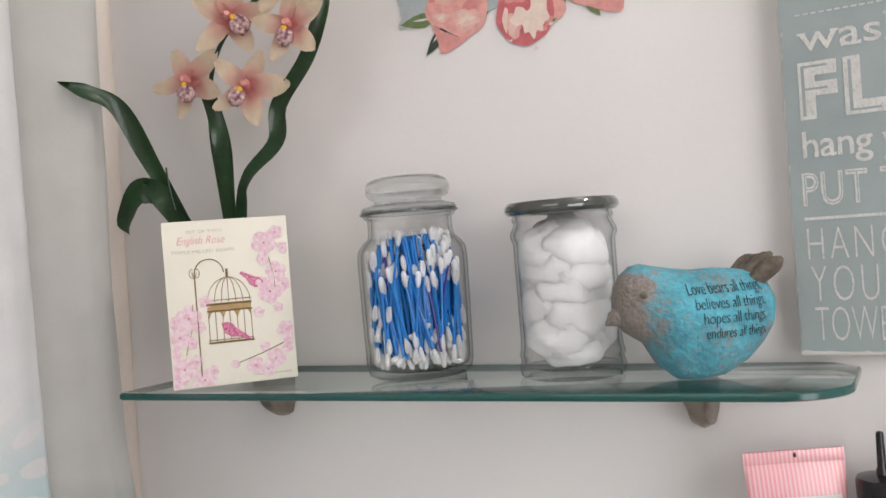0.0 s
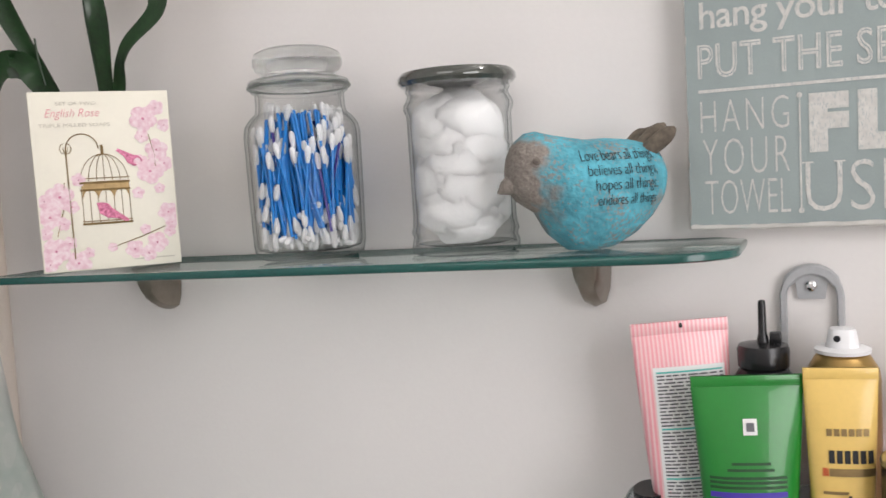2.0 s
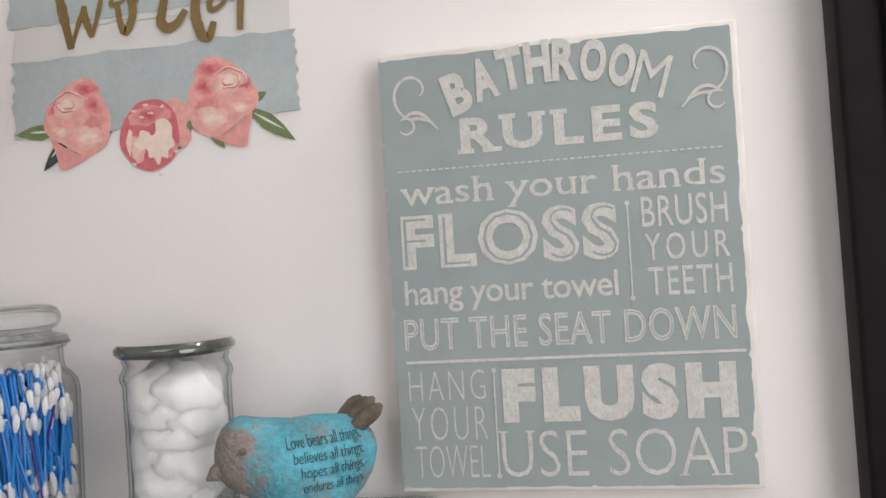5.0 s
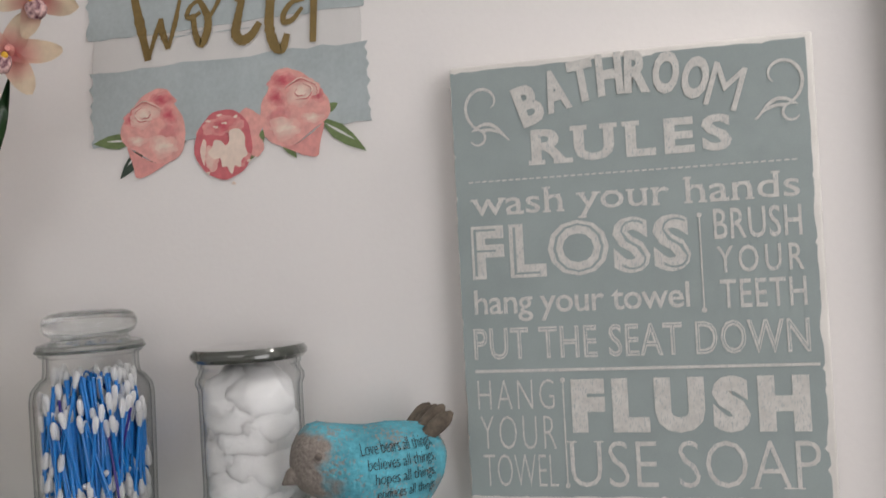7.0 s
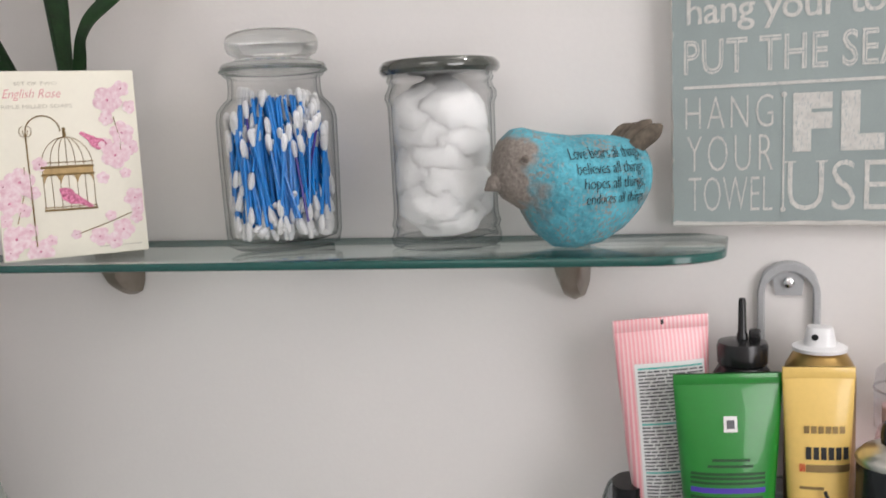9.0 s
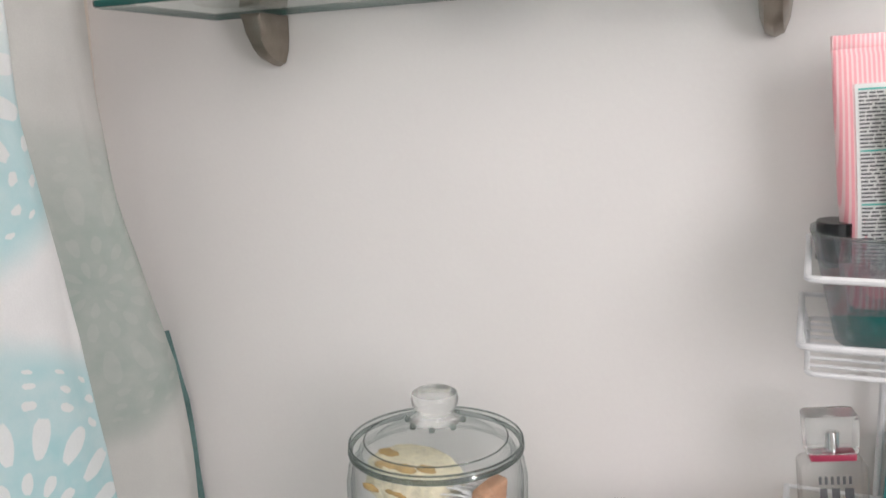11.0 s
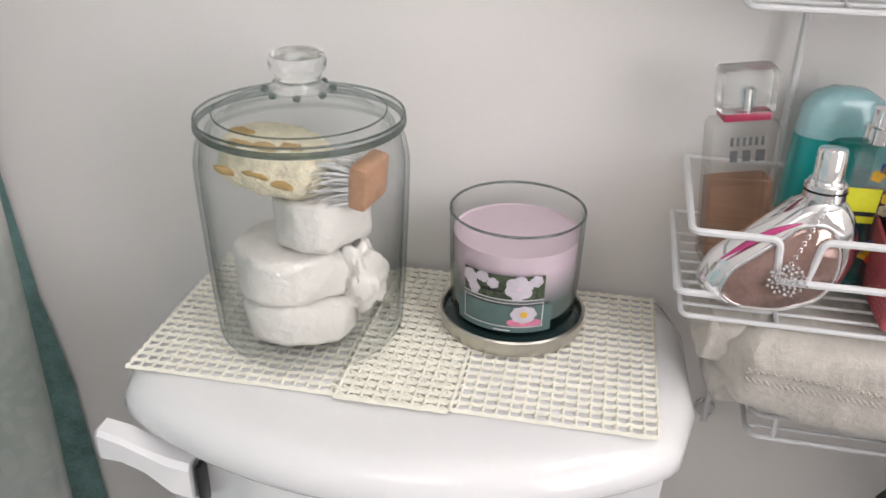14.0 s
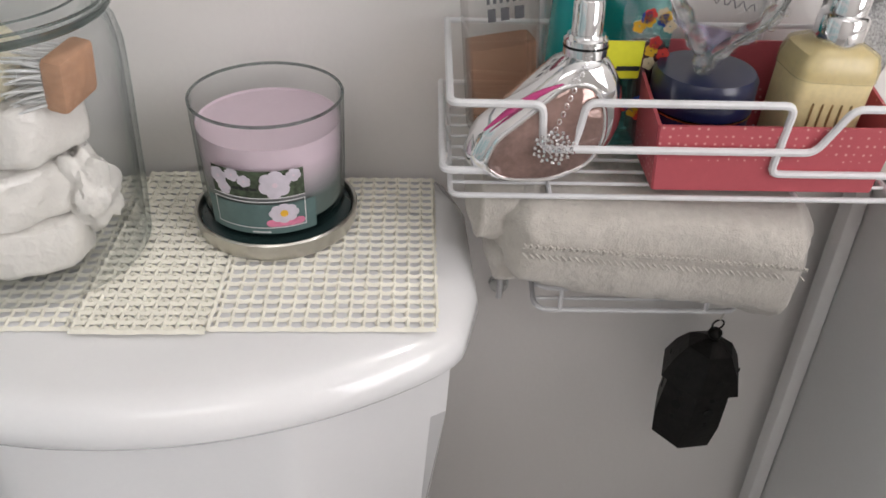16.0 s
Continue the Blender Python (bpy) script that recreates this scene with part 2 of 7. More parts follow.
# ---- glass shelf ----
def glass_shelf():
    root = thing("glass_shelf", Matrix.Translation((0.0330, 0, 1.2808)) @ pose(0, 0, 0, 0, -0.35, 0), "clear glass wall shelf with green polished edge", "shelf")
    w, y0, y1, r, t = 0.3090, -0.005, -0.158, 0.045, 0.0062
    out = [(-w, y0), (-w + 0.0, y1 + r)]
    q = 0.009
    out[1] = (-w, y1 + q)
    out += [(-w + q - q * math.cos(a), y1 + q - q * math.sin(a)) for a in [math.pi / 2 * k / 10 for k in range(1, 11)]]
    out += [(w - r + r * math.sin(a), y1 + r - r * math.cos(a)) for a in [math.pi / 2 * k / 10 for k in range(0, 11)]]
    out += [(w, y0 - 0.02), (w - 0.02, y0)]
    # the front runs a little out of line with the wall
    out = [(x, y if y > -0.03 else y * (0.925 - 0.38 * x)) for x, y in out]
    bm = bmesh.new()
    e = 0.0012

    def inset(d):
        c = Vector((0, (y0 + y1) / 2))
        return [(x - math.copysign(min(d, abs(x)), x), y + (d if y < c.y else -d)) for x, y in out]
    layers = [(inset(e), 0), (out, e), (out, t - e), (inset(e), t)]
    vs = [[bm.verts.new((x, y, z)) for x, y in pts] for pts, z in layers]
    n = len(out)
    for a, b in zip(vs, vs[1:]):
        for i in range(n):
            bm.faces.new((a[i], a[(i + 1) % n], b[(i + 1) % n], b[i])).material_index = 1
    bm.faces.new(vs[-1])
    bm.faces.new(list(reversed(vs[0])))
    part("pane", bm, [SHELF_PANE, SHELF_EDGE], root, angle=50)
    for x in (-0.2420, 0.1920):
        rings = []
        # from the wall plate outwards, the blade thins and rises to the pane
        for k in range(9):
            u = k / 8
            y = -0.002 - u * 0.042
            low = -0.042 * math.sqrt(max(0.0, 1 - u ** 2.2)) - 0.004
            wd = 0.0125 - 0.0015 * u
            rings.append([(x + dx * wd, y, z) for dx, z in ((-1, -0.0005), (-0.97, low * 0.4), (-0.85, low * 0.7), (-0.55, low * 0.93), (0, low), (0.55, low * 0.93), (0.85, low * 0.7), (0.97, low * 0.4), (1, -0.0005))])
        part("bracket", loft(rings), NICKEL, root, "brushed nickel shelf bracket")
    return root


glass_shelf()

# ---- canvas sign ----
CANVAS = material("sign_canvas_paint", (0.305, 0.358, 0.352), 0.75, vary=0.07, size=25, bump=0.0003, fine=1500)
CANVAS_EDGE = material("sign_bare_canvas", (0.72, 0.7, 0.66), 0.8, vary=0.08, size=40, bump=0.0003, fine=1500)


def worn_letter_paint():
    m = material("sign_letter_paint", (0.60, 0.59, 0.555), 0.8, vary=0.1, size=120)
    nt = m.node_tree
    b = nt.nodes["Principled BSDF"]
    tc = nt.nodes.new("ShaderNodeTexCoord")
    mp = nt.nodes.new("ShaderNodeMapping")
    mp.inputs["Scale"].default_value = (260, 260, 70)
    n = nt.nodes.new("ShaderNodeTexNoise")
    n.inputs["Detail"].default_value = 6
    r = nt.nodes.new("ShaderNodeMapRange")
    r.inputs[1].default_value, r.inputs[2].default_value = 0.55, 0.66
    mix = nt.nodes.new("ShaderNodeMix")
    mix.data_type = "RGBA"
    old = b.inputs["Base Color"].links[0].from_socket
    nt.links.new(tc.outputs["Object"], mp.inputs[0])
    nt.links.new(mp.outputs[0], n.inputs["Vector"])
    nt.links.new(n.outputs[0], r.inputs[0])
    nt.links.new(r.outputs[0], mix.inputs[0])
    nt.links.new(old, mix.inputs[6])
    mix.inputs[7].default_value = (0.40, 0.44, 0.44, 1)
    nt.links.new(mix.outputs[2], b.inputs["Base Color"])
    return m


SIGN_LETTER = worn_letter_paint()


def slab_text(text, x0, z0, x1, z1, y, parent, bold, spacing, reach, thick):
    """Painted letters with a serif at the end of every stem."""
    me = letters_mesh(text, x1 - x0, z1 - z0, depth=0.00012, bold=bold, spacing=spacing)
    me.transform(Matrix.Translation((x0, y, z0)))
    me.materials.append(SIGN_LETTER)
    new("lettering", me).parent = parent
    co = [v.co for v in me.vertices]
    front = [[co[i] for i in p.vertices] for p in me.polygons if all(co[i].y < y - 0.0001 for i in p.vertices)]

    def spans(z):
        got = []
        for tri in front:
            xs = []
            for p, q in zip(tri, tri[1:] + tri[:1]):
                if (p.z - z) * (q.z - z) < 0:
                    xs.append(p.x + (q.x - p.x) * (z - p.z) / (q.z - p.z))
            if len(xs) > 1:
                got.append([min(xs), max(xs)])
        got.sort()
        out = []
        for a, b in got:
            if out and a <= out[-1][1] + 1e-5:
                out[-1][1] = max(out[-1][1], b)
            else:
                out.append([a, b])
        return out
    h = z1 - z0
    step, done = h * 0.03, []
    for k in range(-1, 34):
        z = z0 + k * step
        for way in (1, -1):
            inside, outside, deeper = spans(z + way * step * 0.55), spans(z - way * step * 0.55), spans(z + way * step * 3)
            for a, b in inside:
                if any(c < b and d > a for c, d in outside) or b - a > h * 0.42:
                    continue
                like = [(c, d) for c, d in deeper if c < b + step and d > a - step and 0.72 < (d - c) / (b - a) < 1.3]
                if not like or any(abs(m - (a + b) / 2) < reach and abs(n - z) < step * 4 for m, n in done):
                    continue
                done.append(((a + b) / 2, z))
                bottom = z - step * 0.4 if way > 0 else z + step * 0.4 - thick
                part("serif", block((b - a + 2 * reach, 0.00012, thick), ((a + b) / 2, y - 0.00007, bottom), 0), SIGN_LETTER, parent)


def canvas_sign():
    ox, oz = 0.4375, 1.2945
    root = thing("canvas_sign", Matrix.Translation((ox, 0, oz)) @ pose(0, 0, 0, 0, 0.5, 0), "grey-blue distressed canvas sign with white bathroom rules lettering", "sign")
    w, h = 0.1360, 0.3440
    part("canvas", block((2 * w, 0.0205, h), (0, -0.0115, 0), 0.0025, 3), CANVAS_EDGE, root, "cream bare canvas edges")
    rnd = random.Random(4)
    bm = bmesh.new()
    nu, nv, grid = 90, 110, []

    def frayed(count, least, deep, seed):
        # long shallow wear with a few deeper chips
        return [least + deep * max(0.0, noise.noise(Vector((k * 0.11, seed, 0)))) + deep * 1.6 * max(0.0, noise.noise(Vector((k * 0.37, seed, 5))) - 0.28) for k in range(count + 1)]
    jl, jr = frayed(nv, 0.0012, 0.0022, 1), frayed(nv, 0.0052, 0.0045, 2)
    jb, jt = frayed(nu, 0.0035, 0.0025, 3), frayed(nu, 0.0045, 0.004, 4)
    for i in range(nu + 1):
        col = []
        for j in range(nv + 1):
            x0, x1, z0, z1 = -w + jl[j], w - jr[j], jb[i], h - jt[i]
            col.append(bm.verts.new((x0 + (x1 - x0) * i / nu, -0.0224, z0 + (z1 - z0) * j / nv)))
        grid.append(col)
    for i in range(nu):
        for j in range(nv):
            bm.faces.new((grid[i][j], grid[i + 1][j], grid[i + 1][j + 1], grid[i][j + 1]))
    part("painted_field", bm, CANVAS, root, "grey-blue painted field with ragged edge")
    y = -0.0226
    slab_text("wash your hands", 0.315 - ox, 1.5125 - oz, 0.5585 - ox, 1.538 - oz, y, root, 0.004, 1.0, 0.0013, 0.0016)
    slab_text("USE SOAP", 0.382 - ox, 1.306 - oz, 0.562 - ox, 1.341 - oz, y, root, -0.012, 1.0, 0.0022, 0.0011)
    for text, x0, z0, x1, z1, bold, sp in (
        ("FLOSS", 0.313, 1.468, 0.480, 1.511, 0.05, 1.15), ("BRUSH", 0.497, 1.490, 0.5585, 1.513, 0.004, 1.05),
        ("YOUR", 0.498, 1.465, 0.5585, 1.485, 0.004, 1.3), ("TEETH", 0.499, 1.439, 0.559, 1.460, 0.004, 1.1),
        ("hang your towel", 0.313, 1.4345, 0.477, 1.460, 0.008, 0.95), ("PUT THE SEAT DOWN", 0.311, 1.405, 0.5595, 1.430, 0.012, 1.05),
        ("HANG", 0.312, 1.366, 0.372, 1.389, -0.018, 1.2), ("YOUR", 0.313, 1.335, 0.372, 1.361, -0.018, 1.2),
        ("TOWEL", 0.314, 1.306, 0.372, 1.331, -0.018, 1.0), ("FLUSH", 0.385, 1.347, 0.557, 1.389, 0.07, 1.3)):
        letters("lettering", text, x0 - ox, z0 - oz, x1 - ox, z1 - oz, y, SIGN_LETTER, root, bold=bold, spacing=sp)
    # the inline of FLOSS and the seat line
    letters("inline", "FLOSS", 0.315 - ox, 1.4705 - oz, 0.478 - ox, 1.5085 - oz, y - 0.0001, CANVAS, root, bold=-0.03, spacing=1.15)
    letters("inline", "PUT THE SEAT DOWN", 0.3125 - ox, 1.4065 - oz, 0.5587 - ox, 1.4286 - oz, y - 0.0001, CANVAS, root, bold=-0.034, spacing=1.05)
    # slab letters of the second line
    slab_text("RULES", 0.3645 - ox, 1.5560 - oz, 0.5136 - ox, 1.5835 - oz, y, root, 0.035, 1.25, 0.0026, 0.0036)
    # letters along the arch
    for k, ch in enumerate("BATHROOM"):
        a = (k - 3.5) / 3.5
        x = 0.4375 + a * 0.0735 - ox
        z = 1.6215 - 0.0180 * a * a - oz
        m = Matrix.Translation((x, y - 0.0003, z)) @ pose(0, 0, 0, 0, a * 18, 0)
        w2 = 0.024 if ch == "M" else 0.0195
        me = letters_mesh(ch, w2, 0.0325, bold=0.0 if ch == "M" else 0.045)
        me.transform(m @ Matrix.Translation((-w2 / 2, 0, -0.0165)))
        me.materials.append(SIGN_LETTER)
        new("lettering", me).parent = root

    def line(x0, z0, x1, z1, wd):
        bm = block((abs(x1 - x0) + wd, 0.0002, abs(z1 - z0) + wd), ((x0 + x1) / 2 - ox, y - 0.0001, min(z0, z1) - oz - wd / 2), 0)
        part("rule_line", bm, SIGN_LETTER, root)
    line(0.312, 1.396, 0.564, 1.396, 0.0022)
    line(0.487, 1.438, 0.487, 1.509, 0.0011)
    line(0.379, 1.307, 0.379, 1.388, 0.0011)
    for k in range(46):
        line(0.314 + k * 0.00535, 1.5455, 0.3165 + k * 0.00535, 1.5455, 0.0011)
    for x, z in ((0.487, 1.509), (0.487, 1.438), (0.379, 1.388), (0.379, 1.307)):
        part("dot", moved(lathe([(0.0019, 0), (0.0019, 0.0006)], 12), Matrix.Translation((x - ox, y, z - oz)) @ pose(0, 0, 0, 90)), SIGN_LETTER, root)
    # painted scrolls: a big curl that runs out into a leafy double tail
    laid = []

    def stroke(pts, wd):
        verts, lift = [], 0.0002 + 0.00006 * len(laid)
        laid.append(wd)
        for k, (px, pz) in enumerate(pts):
            qx, qz = pts[min(k + 1, len(pts) - 1)]
            ax, az = pts[max(k - 1, 0)]
            d = Vector((qx - ax, qz - az)).normalized()
            hw = wd * (0.3 + 0.7 * math.sin(math.pi * k / (len(pts) - 1)) ** 0.8)
            verts += [(px - d.y * hw, y - lift, pz + d.x * hw), (px + d.y * hw, y - lift, pz - d.x * hw)]
        faces = [(2 * k, 2 * k + 2, 2 * k + 3, 2 * k + 1) for k in range(len(pts) - 1)]
        me = bpy.data.meshes.new("scroll")
        me.from_pydata(verts, [], faces)
        me.materials.append(SIGN_LETTER)
        new("scroll", me).parent = root
    for sx, cx in ((1, 0.3300 - ox), (-1, 0.5485 - ox)):
        cz = 1.6065 - oz
        curl = [(cx + sx * (0.005 + 0.0150 * u) * math.cos(-0.6 + 5.2 * u), cz + (0.005 + 0.0165 * u) * math.sin(-0.6 + 5.2 * u)) for u in [k / 40 for k in range(41)]]
        ex, ez = curl[-1]
        tail = [(ex + sx * 0.034 * u - sx * 0.004 * math.sin(math.pi * u), ez - 0.0185 * u ** 1.4 + 0.004 * math.sin(math.pi * u)) for u in [k / 20 for k in range(1, 21)]]
        stroke(curl + tail[:9], 0.0012)
        stroke([(cx - sx * 0.0120 + sx * 0.029 * u, 1.5855 - oz + 0.0095 * math.sin(math.pi * u) - 0.009 * u) for u in [k / 24 for k in range(25)]], 0.0014)
        stroke([(cx - sx * 0.005 + sx * 0.023 * u, 1.5865 - oz + 0.0035 * math.sin(math.pi * u) - 0.0095 * u) for u in [k / 24 for k in range(25)]], 0.0009)
        stroke([(cx - sx * 0.0135 + sx * 0.010 * (1 - math.cos(a)) * 0.6, 1.5805 - oz + 0.006 * math.sin(a)) for a in [1.2 + k * 0.22 for k in range(22)]], 0.0010)
    return root


canvas_sign()

# ---- floral wall banner ----
BANNER = material("banner_paper", (0.68, 0.67, 0.65), 0.75, vary=0.02, size=30)
BLUE_WASH = material("banner_blue_wash", (0.42, 0.475, 0.48), 0.8, vary=0.10, size=18)
GOLD_INK = material("gold_ink", (0.23, 0.16, 0.055), 0.4, 0.35, vary=0.15, size=70)
LEAF_INK = material("leaf_green_ink", (0.16, 0.22, 0.09), 0.8, vary=0.2, size=60)
LEAF_DARK = material("leaf_dark_ink", (0.05, 0.075, 0.055), 0.8, vary=0.25, size=60)


def blob(cx, cz, rx, rz, seed, rough=0.08, n=36):
    rnd = random.Random(seed)
    ph = [rnd.uniform(0, 6.28) for _ in range(4)]
    out = []
    for k in range(n):
        a = 2 * math.pi * k / n
        s = 1 + rough * (math.sin(2 * a + ph[0]) + 0.7 * math.sin(3 * a + ph[1]) + 0.5 * math.sin(5 * a + ph[2]) + 0.4 * math.sin(9 * a + ph[3]))
        out.append((cx + rx * s * math.cos(a), cz + rz * s * math.sin(a)))
    return out


def leaf_outline(x0, z0, x1, z1, wd):
    d, out = Vector((x1 - x0, z1 - z0)), []
    nrm = Vector((-d.y, d.x)).normalized()
    prof = [(0, 0), (0.15, 0.5), (0.4, 1), (0.65, 0.8), (0.85, 0.38), (1, 0)]
    for u, s in prof:
        out.append(Vector((x0, z0)) + d * u + nrm * wd * s)
    for u, s in reversed(prof[1:-1]):
        out.append(Vector((x0, z0)) + d * u - nrm * wd * s)
    return [(p.x, p.y) for p in out]


def wall_banner():
    root = thing("wall_banner", Matrix.Translation((0.1, 0, 1.6)), "hanging paper banner with grey-blue stripes, gold script and watercolour roses", "wall decor")

    def add(name, outline, lift, mat, label=""):
        return part(name, flat([(x - 0.1, z - 1.6) for x, z in outline], 0.0004, Matrix.Translation((0, -lift, 0))), mat, root, label)

    rnd = random.Random(9)

    def stripe(z0, z1, x0=-0.034, x1=0.231):
        n = 14
        left = [(x0 + rnd.uniform(-0.002, 0.003), z1 - (z1 - z0) * k / n) for k in range(n + 1)]
        bot = [(x0 + (x1 - x0) * k / 20, z0 + rnd.uniform(-0.0012, 0.0012)) for k in range(1, 20)]
        right = [(x1 + rnd.uniform(-0.003, 0.002), z0 + (z1 - z0) * k / n) for k in range(n + 1)]
        top = [(x1 - (x1 - x0) * k / 20, z1 + rnd.uniform(-0.0015, 0.0015)) for k in range(1, 20)]
        return left + bot + right + top
    add("paper", stripe(1.611, 1.86, -0.030, 0.228), 0.0006, BANNER)
    for z0, z1 in ((1.608, 1.676), (1.706, 1.77), (1.80, 1.865)):
        add("stripe", stripe(z0, z1), 0.0012, BLUE_WASH, "grey-blue brushed stripe")
    def brush(pts, wd):
        # a flat brush stroke, swelling in the middle
        cur = fillet([Vector((x, 0, z)) for x, z in pts], 0.012, 5)
        left, right = [], []
        for i, p in enumerate(cur):
            d = (cur[min(i + 1, len(cur) - 1)] - cur[max(i - 1, 0)]).normalized()
            u = i / (len(cur) - 1)
            hw = wd * (0.75 + 0.35 * math.sin(math.pi * u)) * (1 + 0.1 * math.sin(i * 2.7))
            left.append((p.x - d.z * hw, p.z + d.x * hw))
            right.append((p.x + d.z * hw, p.z - d.x * hw))
        bm = bmesh.new()
        rows = [[bm.verts.new((x - 0.1, 0, z - 1.6)) for x, z in pair] for pair in zip(left, right)]
        for a, b in zip(rows, rows[1:]):
            bm.faces.new((a[0], a[1], b[1], b[0]))
        bmesh.ops.translate(bm, verts=bm.verts, vec=(0, -0.0022 - 0.0001 * len(scripts), 0))
        scripts.append(part("script_stroke", bm, GOLD_INK, root))
    scripts = []
    for wd, pts in (
        (0.0045, ((0.015, 1.744), (0.020, 1.715), (0.0265, 1.682))), (0.0022, ((0.0265, 1.682), (0.035, 1.704), (0.041, 1.718))), (0.0032, ((0.041, 1.718), (0.042, 1.704), (0.047, 1.690))), (0.0022, ((0.047, 1.690), (0.055, 1.712), (0.061, 1.733))),
        (0.0022, ((0.079, 1.730), (0.070, 1.725), (0.066, 1.716), (0.072, 1.714), (0.080, 1.719))), (0.0034, ((0.073, 1.718), (0.074, 1.700), (0.079, 1.688), (0.086, 1.700), (0.088, 1.712), (0.083, 1.724), (0.079, 1.730))),
        (0.0022, ((0.088, 1.712), (0.098, 1.726), (0.106, 1.740), (0.112, 1.731), (0.117, 1.724), (0.121, 1.727))), (0.0042, ((0.121, 1.727), (0.116, 1.710), (0.112, 1.695), (0.118, 1.688), (0.128, 1.692), (0.136, 1.703))),
        (0.0042, ((0.150, 1.762), (0.148, 1.728), (0.144, 1.697), (0.149, 1.679), (0.156, 1.676), (0.161, 1.690))),
        (0.0025, ((0.178, 1.718), (0.166, 1.717), (0.158, 1.707), (0.158, 1.699), (0.167, 1.701), (0.176, 1.711))), (0.0038, ((0.191, 1.765), (0.188, 1.730), (0.184, 1.680)))):
        brush(pts, wd)
    for k, (x0, z0, x1, z1, wd, mat) in enumerate((
        (0.01, 1.612, -0.034, 1.612, 0.007, LEAF_INK), (0.018, 1.605, -0.008, 1.578, 0.006, LEAF_DARK), (0.06, 1.607, 0.018, 1.586, 0.006, LEAF_DARK),
        (0.135, 1.61, 0.112, 1.580, 0.007, LEAF_INK), (0.15, 1.603, 0.163, 1.582, 0.005, LEAF_INK), (0.185, 1.615, 0.226, 1.583, 0.007, LEAF_INK),
        (0.19, 1.62, 0.203, 1.626, 0.004, LEAF_INK))):
        add("leaf", leaf_outline(x0, z0, x1, z1, wd), 0.00132 + 0.000004 * k, mat)
    # watercolour heads: washes that deepen in steps
    def lerp(a, c, u):
        return tuple(p + (q - p) * u for p, q in zip(a, c))
    base, red, pale = (0.74, 0.37, 0.33), (0.56, 0.10, 0.13), (0.80, 0.66, 0.56)
    deep = [material("rose_wash_deep", lerp(base, red, k / 5), 0.8, vary=0.12, size=130) for k in range(6)]
    light = [material("rose_wash_light", lerp(base, pale, k / 5), 0.8, vary=0.07, size=130) for k in range(6)]
    count = [0]

    def smooth(pts):
        cur = fillet([Vector((x, z, 0)) for x, z in pts], 0.006, 4, True)
        return [(p.x + 0.0005 * noise.noise(p * 400), p.y + 0.0005 * noise.noise(p * 400 + Vector((9, 0, 0)))) for p in cur]

    def wash(cx, cz, rx, rz, ramp, seed):
        for k in range(1, 6):
            s = 1.25 - 0.2 * k
            count[0] += 1
            add("wash", blob(cx, cz, rx * s, rz * s, seed + k // 2, 0.13 + 0.03 * k), 0.00160 + 0.000008 * count[0], ramp[k])
    for cx, cz, tip in ((0.0262, 1.620, 1), (0.1645, 1.625, -1)):
        S = lambda pts: smooth([(cx + tip * x * 0.0002663, cz - z * 0.0002663) for x, z in pts])
        at = lambda x, z: (cx + tip * x * 0.0002663, cz - z * 0.0002663)
        count[0] = 0
        add("petal", S(((-100, 45), (-60, 80), (10, 120), (70, 110), (40, 125), (-20, 155), (-70, 165), (-75, 120))), 0.00142, deep[1])
        add("rose", S(((-120, 20), (-115, -20), (-75, -70), (-30, -115), (30, -138), (75, -125), (85, -80), (120, -30), (125, 30), (110, 90), (70, 115), (10, 120), (-60, 70), (-100, 50))), 0.00152, deep[0], "pink watercolour rose")
        wash(*at(40, -95), 0.0115, 0.0075, deep, 3)
        wash(*at(66, -42), 0.0075, 0.0090, deep, 11)
        wash(*at(-78, -38), 0.0055, 0.0065, deep, 17)
        wash(*at(60, 30), 0.010, 0.010, deep[:3] + deep[2:3] * 3, 23)
        wash(*at(-25, -50), 0.014, 0.0105, light, 31)
        wash(*at(40, 60), 0.015, 0.0085, light, 37)
        wash(*at(-55, 35), 0.009, 0.0045, light, 41)
        for r0, off in ((0.0135, 0.2), (0.009, 1.8), (0.005, 3.6)):
            pts = [(at(-22, -55)[0] + tip * r0 * math.cos(a) * 1.1 - 0.1, -0.0023, at(-22, -55)[1] + r0 * math.sin(a) * 0.75 * (1 + 0.12 * math.sin(a * 5)) - 1.6) for a in [off + k * 0.3 for k in range(13)]]
            part("petal_edge", wire(pts, [0.0001 + 0.0006 * math.sin(math.pi * k / 12) for k in range(13)], 4), light[5], root)
            pts = [(x, yy - 0.0001, z - 0.0009) for x, yy, z in pts]
            part("petal_edge", wire(pts, [0.0001 + 0.0005 * math.sin(math.pi * k / 12) for k in range(13)], 4), deep[3], root)
    count[0] = 0
    for x, z, r in ((0.080, 1.608, 0.011), (0.121, 1.616, 0.012), (0.123, 1.598, 0.010)):
        add("petal", blob(x, z, r, r * 1.1, int(x * 999), 0.07), 0.00142 + 0.4 * (z - 1.598) * 0.005, deep[0])
    add("peony", blob(0.0955, 1.600, 0.027, 0.0315, 21, 0.03), 0.00152, deep[4], "red watercolour peony")
    wash(0.0955, 1.617, 0.0165, 0.0085, deep, 51)
    wash(0.083, 1.590, 0.0075, 0.010, light[:4] + light[3:4] * 2, 53)
    wash(0.110, 1.586, 0.0085, 0.007, deep, 55)
